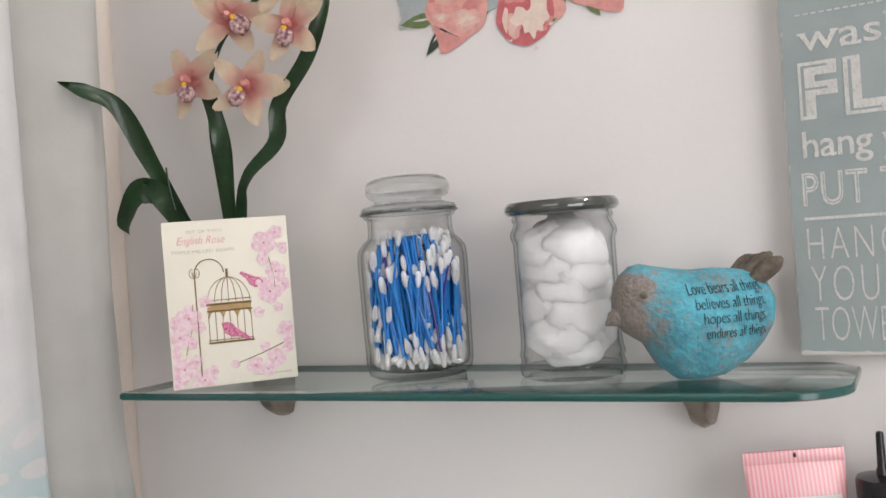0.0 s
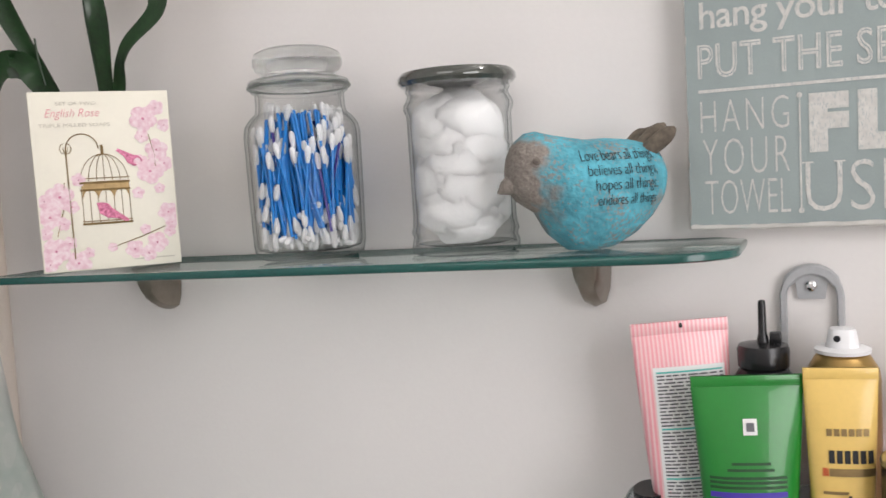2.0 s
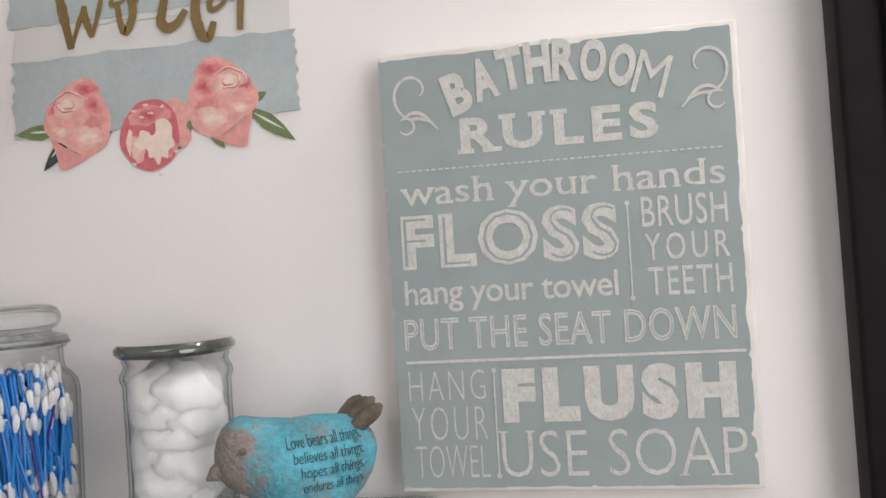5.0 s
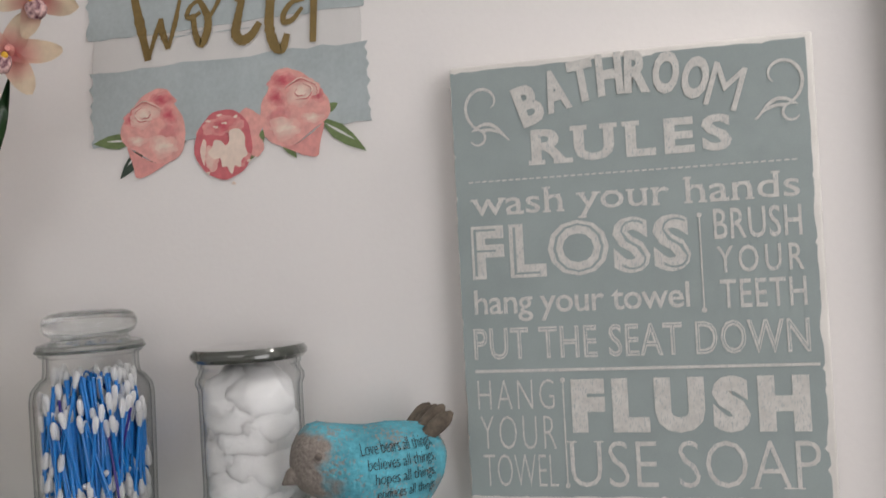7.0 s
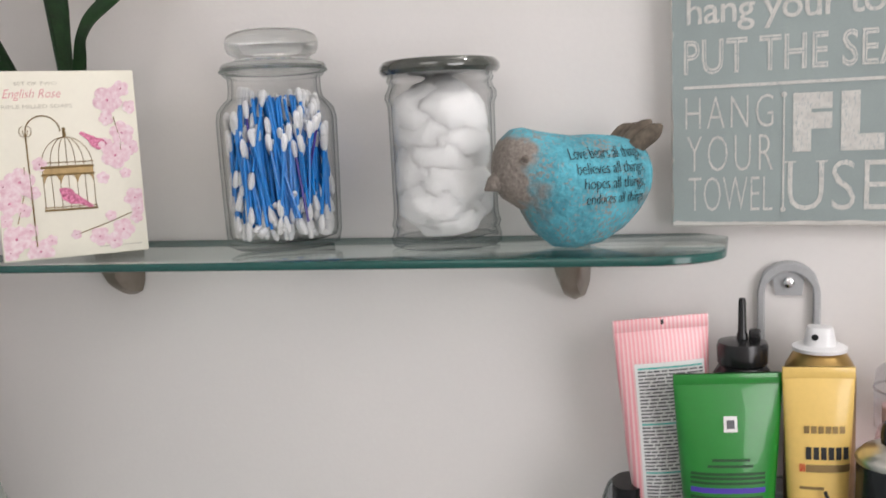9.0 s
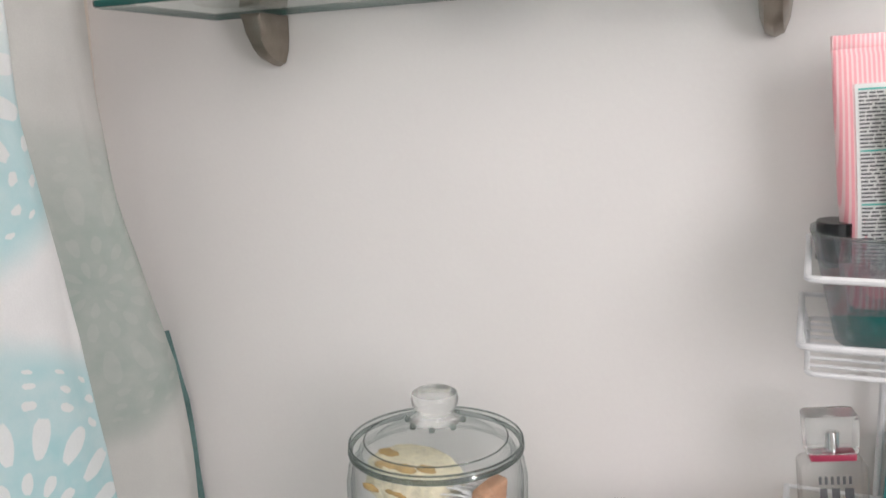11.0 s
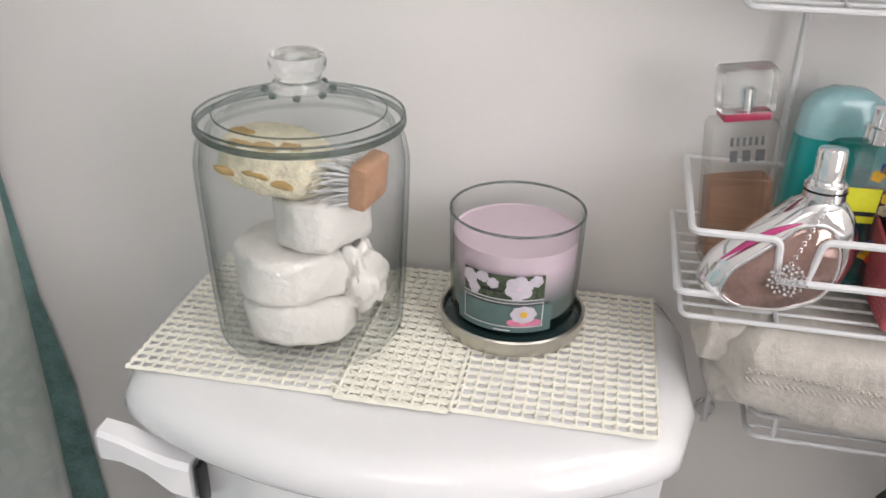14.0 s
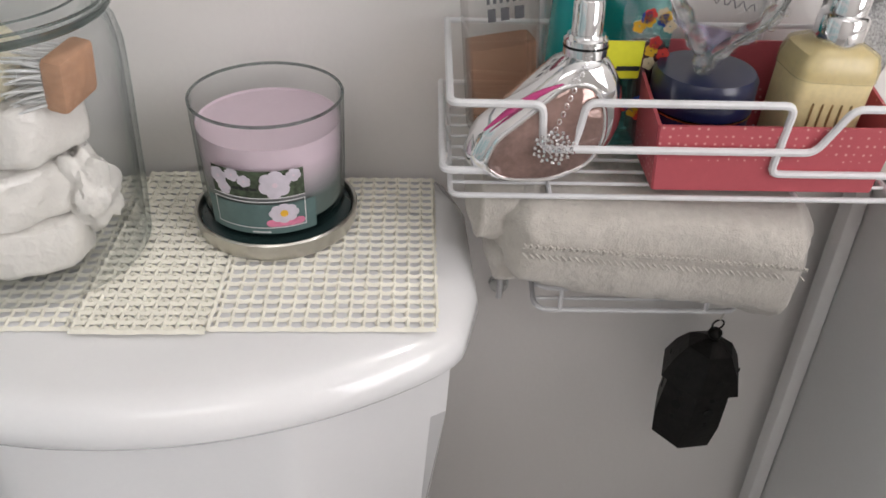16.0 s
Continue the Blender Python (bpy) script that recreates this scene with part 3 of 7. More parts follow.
    add("petal", smooth([(0.0955 + x * 0.0002663, 1.600 - z * 0.0002663) for x, z in ((-62, 22), (-40, 8), (-34, -20), (-8, -14), (8, 6), (22, -8), (20, -46), (58, -52), (80, -20), (74, 12), (88, 40), (60, 52), (58, 84), (36, 66), (26, 108), (8, 70), (-8, 76), (-14, 40), (-36, 48))]), 0.0020, light[5], "white heart of the peony")
    add("petal", smooth([(0.0955 + x * 0.0002663, 1.600 - z * 0.0002663) for x, z in ((-88, 15), (-70, -30), (-60, -10), (-70, 40), (-72, 70))]), 0.0020, light[4])
    for x, z in ((-52, -82), (-10, -98), (8, -70), (48, -88), (-60, 90), (30, 130), (88, 60), (-25, -60)):
        add("fleck", blob(0.0955 + x * 0.0002663, 1.600 - z * 0.0002663, 0.0022, 0.0011, int(x + 200), 0.25, 12), 0.00205, light[5])
    for x0, z0, x1, z1 in ((0.19, 1.609, 0.217, 1.592), (0.0, 1.611, -0.02, 1.612), (0.129, 1.602, 0.120, 1.589), (0.155, 1.598, 0.160, 1.588), (0.010, 1.598, 0.0, 1.588)):
        add("leaf_glint", leaf_outline(x0, z0 + 0.001, x1, z1 + 0.001, 0.0011), 0.00136, BANNER)
    for k in range(22):
        x0, z = rnd.uniform(-0.025, 0.19), (1.706, 1.676, 1.770)[k % 3] + rnd.uniform(-0.007, 0.003)
        ln, th = rnd.uniform(0.015, 0.06), rnd.uniform(0.0003, 0.0009)
        add("dry_streak", [(x0, z), (x0 + ln * 0.5, z - th), (x0 + ln, z), (x0 + ln * 0.5, z + th)], 0.00122 + 0.000003 * k, BANNER if z > (1.706, 1.676, 1.770)[k % 3] - 0.001 and k % 3 else BLUE_WASH)
    return root


wall_banner()

# ---- shelf things ----
SHELF_Z = 1.287
COTTON = material("cotton", (0.96, 0.955, 0.945), 1.0, vary=0.02, size=60, bump=0.0012, fine=420, sheen=0.5)
for key, value in (("Subsurface Weight", 0.7), ("Subsurface Scale", 0.03)):
    COTTON.node_tree.nodes["Principled BSDF"].inputs[key].default_value = value
COTTON.node_tree.nodes["Principled BSDF"].inputs["Subsurface Radius"].default_value = (1.0, 1.0, 1.0)
SWAB_BLUE = material("blue_swab_stick", (0.012, 0.21, 0.62), 0.35, vary=0.15, size=30)
SWAB_NAVY = material("purple_swab_stick", (0.05, 0.03, 0.25), 0.35, vary=0.1)


def swab_jar():
    root = thing("swab_jar", Matrix.Translation((-0.009, -0.054, SHELF_Z)), "clear glass apothecary jar full of blue cotton swabs on the shelf", "jar")
    o = [(0.040, 0.0), (0.0455, 0.003), (0.0475, 0.012), (0.0485, 0.06), (0.0490, 0.104), (0.0475, 0.112), (0.043, 0.118), (0.0385, 0.122), (0.0375, 0.128), (0.0375, 0.138), (0.0405, 0.140), (0.0415, 0.143)]
    i = [(r - 0.0028, z) for r, z in reversed(o)]
    i[-1], i[-2] = (0.036, 0.006), (0.043, 0.008)
    part("body", lathe(o + [(0.039, 0.1435)] + i), GLASS, root)
    lid = part("lid", lathe([(0.030, 0.1425), (0.0415, 0.144), (0.0427, 0.1465), (0.0415, 0.149), (0.035, 0.151), (0.031, 0.1525), (0.020, 0.1525)]), GLASS_SOLID, root, "clear glass lid")
    part("knob", lathe([(0.030, 0.1525), (0.0300, 0.1545), (0.0352, 0.1572), (0.0375, 0.1615), (0.0375, 0.1670), (0.0352, 0.1718), (0.030, 0.1745), (0.02, 0.1758), (0.004, 0.1760)]), GLASS_SOLID, lid, "rounded glass knob")
    part("seal_line", wire([(0.0428 * math.cos(a), 0.0428 * math.sin(a), 0.1437) for a in [k * math.pi / 30 for k in range(60)]], 0.0012, 6, True), RIM_GLASS, lid)
    rnd = random.Random(12)
    stick = lathe([(0.0011, -0.036), (0.0011, 0.036)], 6)
    stick_me = bpy.data.meshes.new("stick")
    stick.to_mesh(stick_me)
    stick.free()
    tip = lathe([(0.0011, -0.007), (0.0019, -0.0045), (0.0027, 0.0003), (0.0024, 0.0048), (0.0009, 0.0070)], 8)
    tip_me = bpy.data.meshes.new("cotton_tip")
    tip.to_mesh(tip_me)
    tip.free()
    shade(tip_me, 60)
    tip_me.materials.append(COTTON)
    navy_me = stick_me.copy()
    stick_me.materials.append(SWAB_BLUE)
    navy_me.materials.append(SWAB_NAVY)
    def swab(bottom, top, k):
        d = (top - bottom).normalized()
        m = Matrix.Translation(bottom + d * 0.0365) @ d.to_track_quat("Z", "Y").to_matrix().to_4x4()
        for nm, me, mm in (("swab_stick", navy_me if k % 31 == 5 else stick_me, m), ("cotton_tip", tip_me, m @ Matrix.Translation((0, 0, 0.033))), ("cotton_tip", tip_me, m @ Matrix.Translation((0, 0, -0.033)) @ pose(0, 0, 0, 180))):
            ob = new(nm, me)
            ob.parent = root
            ob.matrix_local = mm

    def spot(radius, inner=0.0):
        a, r = rnd.uniform(0, 6.283), radius * math.sqrt(rnd.uniform(inner, 1))
        return Vector((r * math.cos(a), r * math.sin(a), 0))

    def within(p, radius):
        q = math.hypot(p.x, p.y)
        return Vector((p.x * min(1, radius / q), p.y * min(1, radius / q), p.z)) if q > 0 else p
    # a bundle stands on the bottom, a second one is pushed down between its tips
    for k in range(150):
        b = spot(0.0415, 0.25)
        t = within(b + Vector((rnd.gauss(-0.006, 0.009), rnd.gauss(0, 0.008), 0)), 0.0405)
        b.z = 0.010 + 0.026 * rnd.random() ** 1.7
        t.z = b.z + 0.072
        swab(b, t, k)
    for k in range(120):
        t = spot(0.0335, 0.1)
        b = within(t * 1.12 + Vector((rnd.gauss(-0.004, 0.010), rnd.gauss(0, 0.009), 0)), 0.0415)
        if b.y < -0.008 and b.x > -0.008 and k % 5:
            continue
        b.z = rnd.uniform(0.034, 0.056)
        t.z = b.z + 0.072
        swab(b, t, k + 3)
    for k in range(9):
        a = rnd.uniform(0, 6.283)
        b = Vector((0.037 * math.cos(a), 0.037 * math.sin(a), rnd.uniform(0.010, 0.018)))
        swab(b, within(Vector((-b.x * 0.7, -b.y * 0.7, b.z + rnd.uniform(0.012, 0.03))), 0.037), k + 9)
    # the close-packed sticks further in
    inner = []
    for k in range(230):
        b, low = spot(0.034), k % 2
        z = rnd.uniform(0.05, 0.056) if low else rnd.uniform(0.082, 0.09)
        m = Matrix.Translation((b.x * (1 if low else 0.8), b.y * (1 if low else 0.8), z)) @ pose(0, 0, 0, rnd.gauss(0, 4), rnd.gauss(-3, 4), 0)
        inner.append(moved(lathe([(0.0013, -0.034), (0.0013, 0.034)], 5), m))
    tagged(part("packed_sticks", join(*inner), SWAB_BLUE, root), kind="stuff")
    return root


swab_jar()


def lump(cx, cy, cz, r, seed, squash=0.8, rough=0.25, sub=3):
    bm = bmesh.new()
    bmesh.ops.create_icosphere(bm, subdivisions=sub, radius=1)
    off = Vector((seed * 3.1, seed * 1.7, seed * 2.3))
    for v in bm.verts:
        d = v.co.normalized()
        s = 1 + rough * noise.noise(d * 1.6 + off) + rough * 0.4 * noise.noise(d * 4.5 + off)
        v.co = Vector((cx + d.x * r * s, cy + d.y * r * s, cz + d.z * r * s * squash))
    return bm


def cotton_jar():
    root = thing("cotton_ball_jar", Matrix.Translation((0.135, -0.055, SHELF_Z)), "clear ribbed glass jar of white cotton balls with dark lid", "jar")
    o = [(0.036, 0.0), (0.0415, 0.002), (0.0428, 0.007), (0.0418, 0.011), (0.0408, 0.014), (0.0425, 0.018), (0.041, 0.023), (0.0405, 0.03), (0.0408, 0.10), (0.0408, 0.108), (0.0428, 0.113), (0.0425, 0.117), (0.0402, 0.121), (0.0392, 0.124), (0.0408, 0.127), (0.04, 0.1295), (0.0395, 0.131)]
    i = [(r - 0.0026, z) for r, z in reversed(o)]
    i[-1], i[-2] = (0.03, 0.007), (0.037, 0.009)
    part("body", lathe(o + i), GLASS, root)
    part("lid", lathe([(0.037, 0.1295), (0.0435, 0.1305), (0.0462, 0.1335), (0.0462, 0.137), (0.0435, 0.1405), (0.03, 0.142), (0.004, 0.142)]), GLASS_DARK, root, "dark smoked glass lid")
    rnd = random.Random(3)
    for k in range(20):
        z = 0.030 + 0.072 * k / 19
        a = k * 2.4 + rnd.uniform(-0.4, 0.4)
        r = rnd.uniform(0.027, 0.033)
        d = (0.0385 - r) * (1.0 if k % 4 else 0.2)
        bm = lump(d * math.cos(a), d * math.sin(a), z, r, k + 2, rnd.uniform(0.72, 0.95), 0.13, 4)
        mid = Vector((d * math.cos(a), d * math.sin(a), z))
        for v in bm.verts:
            # a soft body with pulled tufts
            n = (v.co - mid).normalized()
            v.co += n * (0.0020 * noise.noise(v.co * 95 + Vector((k, 0, 0))) + 0.0010 * noise.noise(v.co * 300) + 0.0006 * noise.noise(v.co * 800))
            q = math.hypot(v.co.x, v.co.y)
            if q > 0.0376:
                v.co.x, v.co.y = v.co.x * 0.0376 / q, v.co.y * 0.0376 / q
            v.co.z = max(v.co.z, 0.008)
        part("cotton_ball", bm, COTTON, root, angle=180)
    return root


cotton_jar()

# ---- stone bird ----
def bird_material():
    m = material("weathered_blue_stone", (0.085, 0.345, 0.43), 0.85, vary=0.3, size=35, bump=0.006, fine=230)
    nt = m.node_tree
    b = nt.nodes["Principled BSDF"]
    old = b.inputs["Base Color"].links[0].from_socket
    tc = nt.nodes.new("ShaderNodeTexCoord")
    sep = nt.nodes.new("ShaderNodeSeparateXYZ")
    nt.links.new(tc.outputs["Object"], sep.inputs[0])
    n1, n2 = nt.nodes.new("ShaderNodeTexNoise"), nt.nodes.new("ShaderNodeTexNoise")
    n1.inputs["Scale"].default_value, n2.inputs["Scale"].default_value = 45, 420
    n1.inputs["Detail"].default_value = n2.inputs["Detail"].default_value = 5

    def math_node(op, a, v):
        q = nt.nodes.new("ShaderNodeMath")
        q.operation = op
        for s, val in zip(q.inputs, (a, v)):
            if isinstance(val, (int, float)):
                s.default_value = val
            else:
                nt.links.new(val, s)
        return q.outputs[0]
    for n in (n1, n2):
        nt.links.new(tc.outputs["Object"], n.inputs["Vector"])
    # bare stone shows on the head, the rump and in worn specks
    x = math_node("ADD", sep.outputs[0], math_node("MULTIPLY", math_node("SUBTRACT", n1.outputs[0], 0.5), 0.06))
    r1 = nt.nodes.new("ShaderNodeMapRange")
    r1.inputs[1].default_value, r1.inputs[2].default_value = -0.030, -0.042
    nt.links.new(x, r1.inputs[0])
    r2 = nt.nodes.new("ShaderNodeMapRange")
    r2.inputs[1].default_value, r2.inputs[2].default_value = 0.044, 0.052
    nt.links.new(x, r2.inputs[0])
    r3 = nt.nodes.new("ShaderNodeMapRange")
    r3.inputs[1].default_value, r3.inputs[2].default_value = 0.525, 0.61
    nt.links.new(math_node("ADD", math_node("MULTIPLY", n1.outputs[0], 0.5), math_node("MULTIPLY", n2.outputs[0], 0.5)), r3.inputs[0])
    crown = nt.nodes.new("ShaderNodeMapRange")
    crown.inputs[1].default_value, crown.inputs[2].default_value = 0.087, 0.079
    nt.links.new(math_node("ADD", sep.outputs[2], math_node("MULTIPLY", math_node("SUBTRACT", n1.outputs[0], 0.5), 0.03)), crown.inputs[0])
    fac = math_node("MAXIMUM", math_node("MAXIMUM", math_node("MULTIPLY", r1.outputs[0], crown.outputs[0]), r2.outputs[0]), math_node("MULTIPLY", r3.outputs[0], 0.8))
    mix = nt.nodes.new("ShaderNodeMix")
    mix.data_type = "RGBA"
    nt.links.new(fac, mix.inputs[0])
    nt.links.new(old, mix.inputs[6])
    st = nt.nodes.new("ShaderNodeMix")
    st.data_type = "RGBA"
    nt.links.new(n2.outputs[0], st.inputs[0])
    st.inputs[6].default_value, st.inputs[7].default_value = (0.13, 0.107, 0.09, 1), (0.36, 0.32, 0.285, 1)
    nt.links.new(st.outputs[2], mix.inputs[7])
    nt.links.new(mix.outputs[2], b.inputs["Base Color"])
    return m


BIRD_STONE = bird_material()
INK = material("black_ink", (0.02, 0.02, 0.022), 0.7, vary=0.1)


def stone_bird():
    from mathutils.bvhtree import BVHTree
    root = thing("bird_figurine", Matrix.Translation((0.2385, -0.076, SHELF_Z)) @ pose(0, 0, 0, 0, 0, 38), "weathered turquoise stone bird figurine with black verse on its side", "figurine")
    # profile along x from the bill to the rump: middle height, half height, half width
    prof = ((-0.0752, 0.0585, 0.001, 0.001), (-0.0742, 0.0588, 0.0085, 0.0065), (-0.0712, 0.0592, 0.0150, 0.0125), (-0.0660, 0.0598, 0.0210, 0.0178), (-0.0570, 0.0602, 0.0262, 0.0225), (-0.0480, 0.0585, 0.0290, 0.0255),
            (-0.0360, 0.0490, 0.0360, 0.0305), (-0.0200, 0.0425, 0.0400, 0.0360), (-0.0020, 0.0405, 0.0398, 0.0380), (0.0180, 0.0415, 0.0390, 0.0375), (0.0360, 0.0445, 0.0345, 0.0345), (0.0500, 0.0480, 0.0285, 0.0285), (0.0600, 0.0505, 0.0215, 0.0215), (0.0665, 0.052, 0.012, 0.013), (0.0690, 0.053, 0.001, 0.001))
    rings = []
    for x, zc, hh, hw in prof:
        x, rg = x * (0.86 if x > 0 else 0.80), []
        for k in range(40):
            a = 2 * math.pi * k / 40
            rg.append(Vector((x, hw * math.cos(a), max(zc + hh * math.sin(a), 0.0005))))
        rings.append(rg)
    body = loft(rings)
    bmesh.ops.subdivide_edges(body, edges=body.edges[:], cuts=1, use_grid_fill=True, smooth=0.6)
    for v in body.verts:
        v.co.z = max(v.co.z, 0.0)
    # brow and eye
    eye = [moved(lathe([(0.0052, 0), (0.0048, 0.0014), (0.0034, 0.0018), (0.0024, 0.001), (0.001, 0.0016)], 16), Matrix.Translation((-0.0443, s * 0.0205, 0.066)) @ pose(0, 0, 0, -s * 78, 0, 0)) for s in (-1, 1)]
    bill = moved(wire([(0, 0, 0), (-0.008, 0, -0.0026), (-0.0135, 0, -0.0062)], [0.0088, 0.0055, 0.0008], 14), Matrix.Translation((-0.0535, 0, 0.0520)))
    eyeball = [moved(lathe([(0.0030, 0), (0.0027, 0.0012), (0.0012, 0.0022)], 14), Matrix.Translation((-0.0458, s * 0.0216, 0.0662)) @ pose(0, 0, 0, -s * 78, 0, 0)) for s in (-1, 1)]
    tail = []
    for j in range(4):
        # overlapping blunt feathers that fan out and rise
        dy = (j - 1.5) * 0.0108
        pts = [(0.034 + u * 0.026, dy * (0.8 + 0.5 * u), 0.064 + 0.0235 * u - 0.0020 * abs(j - 1.5) * u + 0.0016 * (j % 2)) for u in [k / 8 for k in range(9)]]
        tail.append(wire(pts, [0.0050 + 0.0014 * math.sin(u * 2.6) - (0.0042 if u > 0.99 else 0.0012 if u > 0.86 else 0) for u in [k / 8 for k in range(9)]], 12))
    tree = BVHTree.FromBMesh(body)
    ob = part("figure", join(body, bill, *eye), BIRD_STONE, root, angle=70)
    dark_eye = material("dark_stone_eye", (0.13, 0.108, 0.092), 0.8, vary=0.3, size=300, bump=0.0008)
    for ball in eyeball:
        part("eye", ball, dark_eye, root, "dark carved eye")
    part("tail", join(*tail), material("dark_stone_tail", (0.13, 0.105, 0.08), 0.85, vary=0.4, size=90, bump=0.001), root, "dark brown carved tail feathers")
    rows = (("Love bears all things,", -0.017, 0.040, 0.0615, 0.0105), ("believes all things,", -0.014, 0.040, 0.0515, 0.0100), ("hopes all things,", -0.010, 0.039, 0.0415, 0.0100), ("endures all things.", -0.009, 0.039, 0.0315, 0.0095))
    for text, x0, x1, z0, h in rows:
        me = letters_mesh(text, x1 - x0, h, depth=0.0003, bold=-0.018, shear=0.12, spacing=0.95)
        for v in me.vertices:
            x, z = x0 + v.co.x, z0 + v.co.z
            hit = tree.ray_cast(Vector((x, -0.2, z)), Vector((0, 1, 0)))
            yy = hit[0].y if hit[0] else -0.02
            v.co = Vector((x, yy - 0.0008 + v.co.y, z))
        me.materials.append(INK)
        new("verse", me).parent = root
    return root


stone_bird()

# ---- soap box ----
CARD = material("cream_card", (0.80, 0.77, 0.66), 0.5, vary=0.02, size=40)
BLOSSOM = material("pink_blossom_ink", (0.76, 0.46, 0.55), 0.6, vary=0.1, size=260, second=(0.84, 0.72, 0.74))
GLITTER = material("pink_glitter", (0.45, 0.05, 0.17), 0.35, 0.5, vary=0.5, size=500, bump=0.0008, fine=1800, second=(0.8, 0.3, 0.45))
BRONZE_INK = material("bronze_ink", (0.28, 0.19, 0.08), 0.4, 0.5, vary=0.15, size=90)
ROSE_TEXT = material("rose_text_ink", (0.76, 0.34, 0.38), 0.6)
GREY_TEXT = material("grey_text_ink", (0.58, 0.55, 0.47), 0.6)


def soap_box():
    root = thing("soap_gift_box", Matrix.Translation((-0.1845, -0.1015, SHELF_Z)) @ pose(0, 0, 0, 0, 0, 46), "cream cardboard soap gift box printed with pink blossom and birdcage", "box")
    w, d, h = 0.112, 0.042, 0.152
    part("carton", block((w, d, h), (0, 0, 0), 0.0012), CARD, root)
    f = -d / 2 - 0.0001

    def P(u, v):
        return (-w / 2 + u * w, v * h)

    def ink(name, outline, mat, lift=0.0002, label=""):
        return part(name, flat(outline, 0.0002, Matrix.Translation((0, f - lift, 0))), mat, root, label)

    def stroke(pts, r, mat=BRONZE_INK, name="cage_bar"):
        part(name, wire([(P(u, v)[0], f - 0.0003, P(u, v)[1]) for u, v in pts], r, 5), mat, root)
    letters("print_line", "SET OF TWO", *P(0.19, 0.925), *P(0.47, 0.943), f, GREY_TEXT, root, depth=0.0003)
    letters("print_line", "English Rose", *P(0.11, 0.845), *P(0.49, 0.905), f, ROSE_TEXT, root, depth=0.0003, bold=-0.012, shear=0.35)
    letters("print_line", "TRIPLE MILLED SOAPS", *P(0.06, 0.805), *P(0.56, 0.825), f, GREY_TEXT, root, depth=0.0003)
    part("print_bar", block((0.3 * w, 0.0003, 0.0012), (P(0.8, 0)[0], f - 0.0001, 0.006), 0), GREY_TEXT, root)
    # lamp post and cage
    arc = [(0.23 + 0.115 * (1 - math.cos(a)), 0.68 + 0.085 * math.sin(a)) for a in [math.pi * k / 12 for k in range(13)]]
    stroke([(0.23, 0.07), (0.23, 0.68)], 0.0006)
    stroke(arc, 0.0005)
    for s in (-1, 1):
        stroke([(0.23 + s * (0.012 + 0.028 * math.sin(a)), 0.685 + 0.028 * math.cos(a)) for a in [k * 0.5 for k in range(11)]], 0.0003)
    x0, x1 = 0.315, 0.655
    for k in range(7):
        u = x0 + (x1 - x0) * k / 6
        stroke([(u, 0.265), (u, 0.48)], 0.0003)
        c = (u - 0.485) / 0.17
        stroke([(0.485 + c * 0.17 * math.cos(t), 0.50 + 0.15 * math.sin(t)) for t in [math.pi / 2 * j / 7 for j in range(8)]], 0.0003)
    for v, r in ((0.26, 0.0009), (0.275, 0.0004), (0.45, 0.0009), (0.49, 0.0011), (0.515, 0.0004)):
        stroke([(x0 - 0.01, v), (x1 + 0.01, v)], r)
    for k in range(3):
        a0 = x0 + 0.005 + k * 0.112
        ink("cage_arch", [P(a0 + 0.112 * t, 0.45 - 0.05 * (abs(2 * t - 1) ** 3)) for t in [j / 10 for j in range(11)]] + [P(a0 + 0.112, 0.487), P(a0, 0.487)], BRONZE_INK)
    stroke([(0.485, 0.65), (0.485, 0.70)], 0.0012)
    # two glitter birds
    for bx, bz, s, t in ((0.5, 0.32, 1.4, -0.55), (0.69, 0.615, -1.05, 0.6)):
        ct, st = math.cos(t), math.sin(t)
        body = [(-0.085, 0.02), (-0.06, 0.04), (-0.03, 0.045), (0.0, 0.03), (0.05, 0.02), (0.11, 0.008), (0.115, -0.012), (0.05, -0.015), (0.01, -0.035), (-0.04, -0.03), (-0.065, -0.003)]
        pts = [(bx + s * (x * ct - z * st), bz + (x * st + z * ct) * 0.9) for x, z in body]
        ink("glitter_bird", [P(u, v) for u, v in (pts if s > 0 else reversed(pts))], GLITTER, 0.0004, "pink glitter bird")
    # blossom sprays
    k = 0
    for u, v, r in ((0.80, 0.84, 0.10), (0.88, 0.66, 0.085), (0.82, 0.54, 0.10), (0.72, 0.42, 0.045), (0.93, 0.30, 0.075), (0.83, 0.13, 0.08), (0.66, 0.10, 0.07), (0.75, 0.21, 0.04), (0.93, 0.19, 0.045), (0.5, 0.12, 0.035),
                    (0.16, 0.42, 0.10), (0.08, 0.31, 0.09), (0.30, 0.51, 0.05), (0.10, 0.12, 0.10), (0.25, 0.045, 0.09), (0.17, 0.27, 0.05), (0.95, 0.80, 0.05),
                    (0.90, 0.90, 0.06), (0.78, 0.74, 0.05), (0.93, 0.58, 0.06), (0.76, 0.60, 0.05), (0.88, 0.44, 0.04), (0.95, 0.24, 0.05), (0.76, 0.07, 0.06), (0.05, 0.40, 0.05), (0.24, 0.36, 0.05), (0.04, 0.22, 0.05), (0.20, 0.16, 0.05), (0.33, 0.10, 0.04), (0.05, 0.05, 0.06)):
        cx, cz = P(u, v)
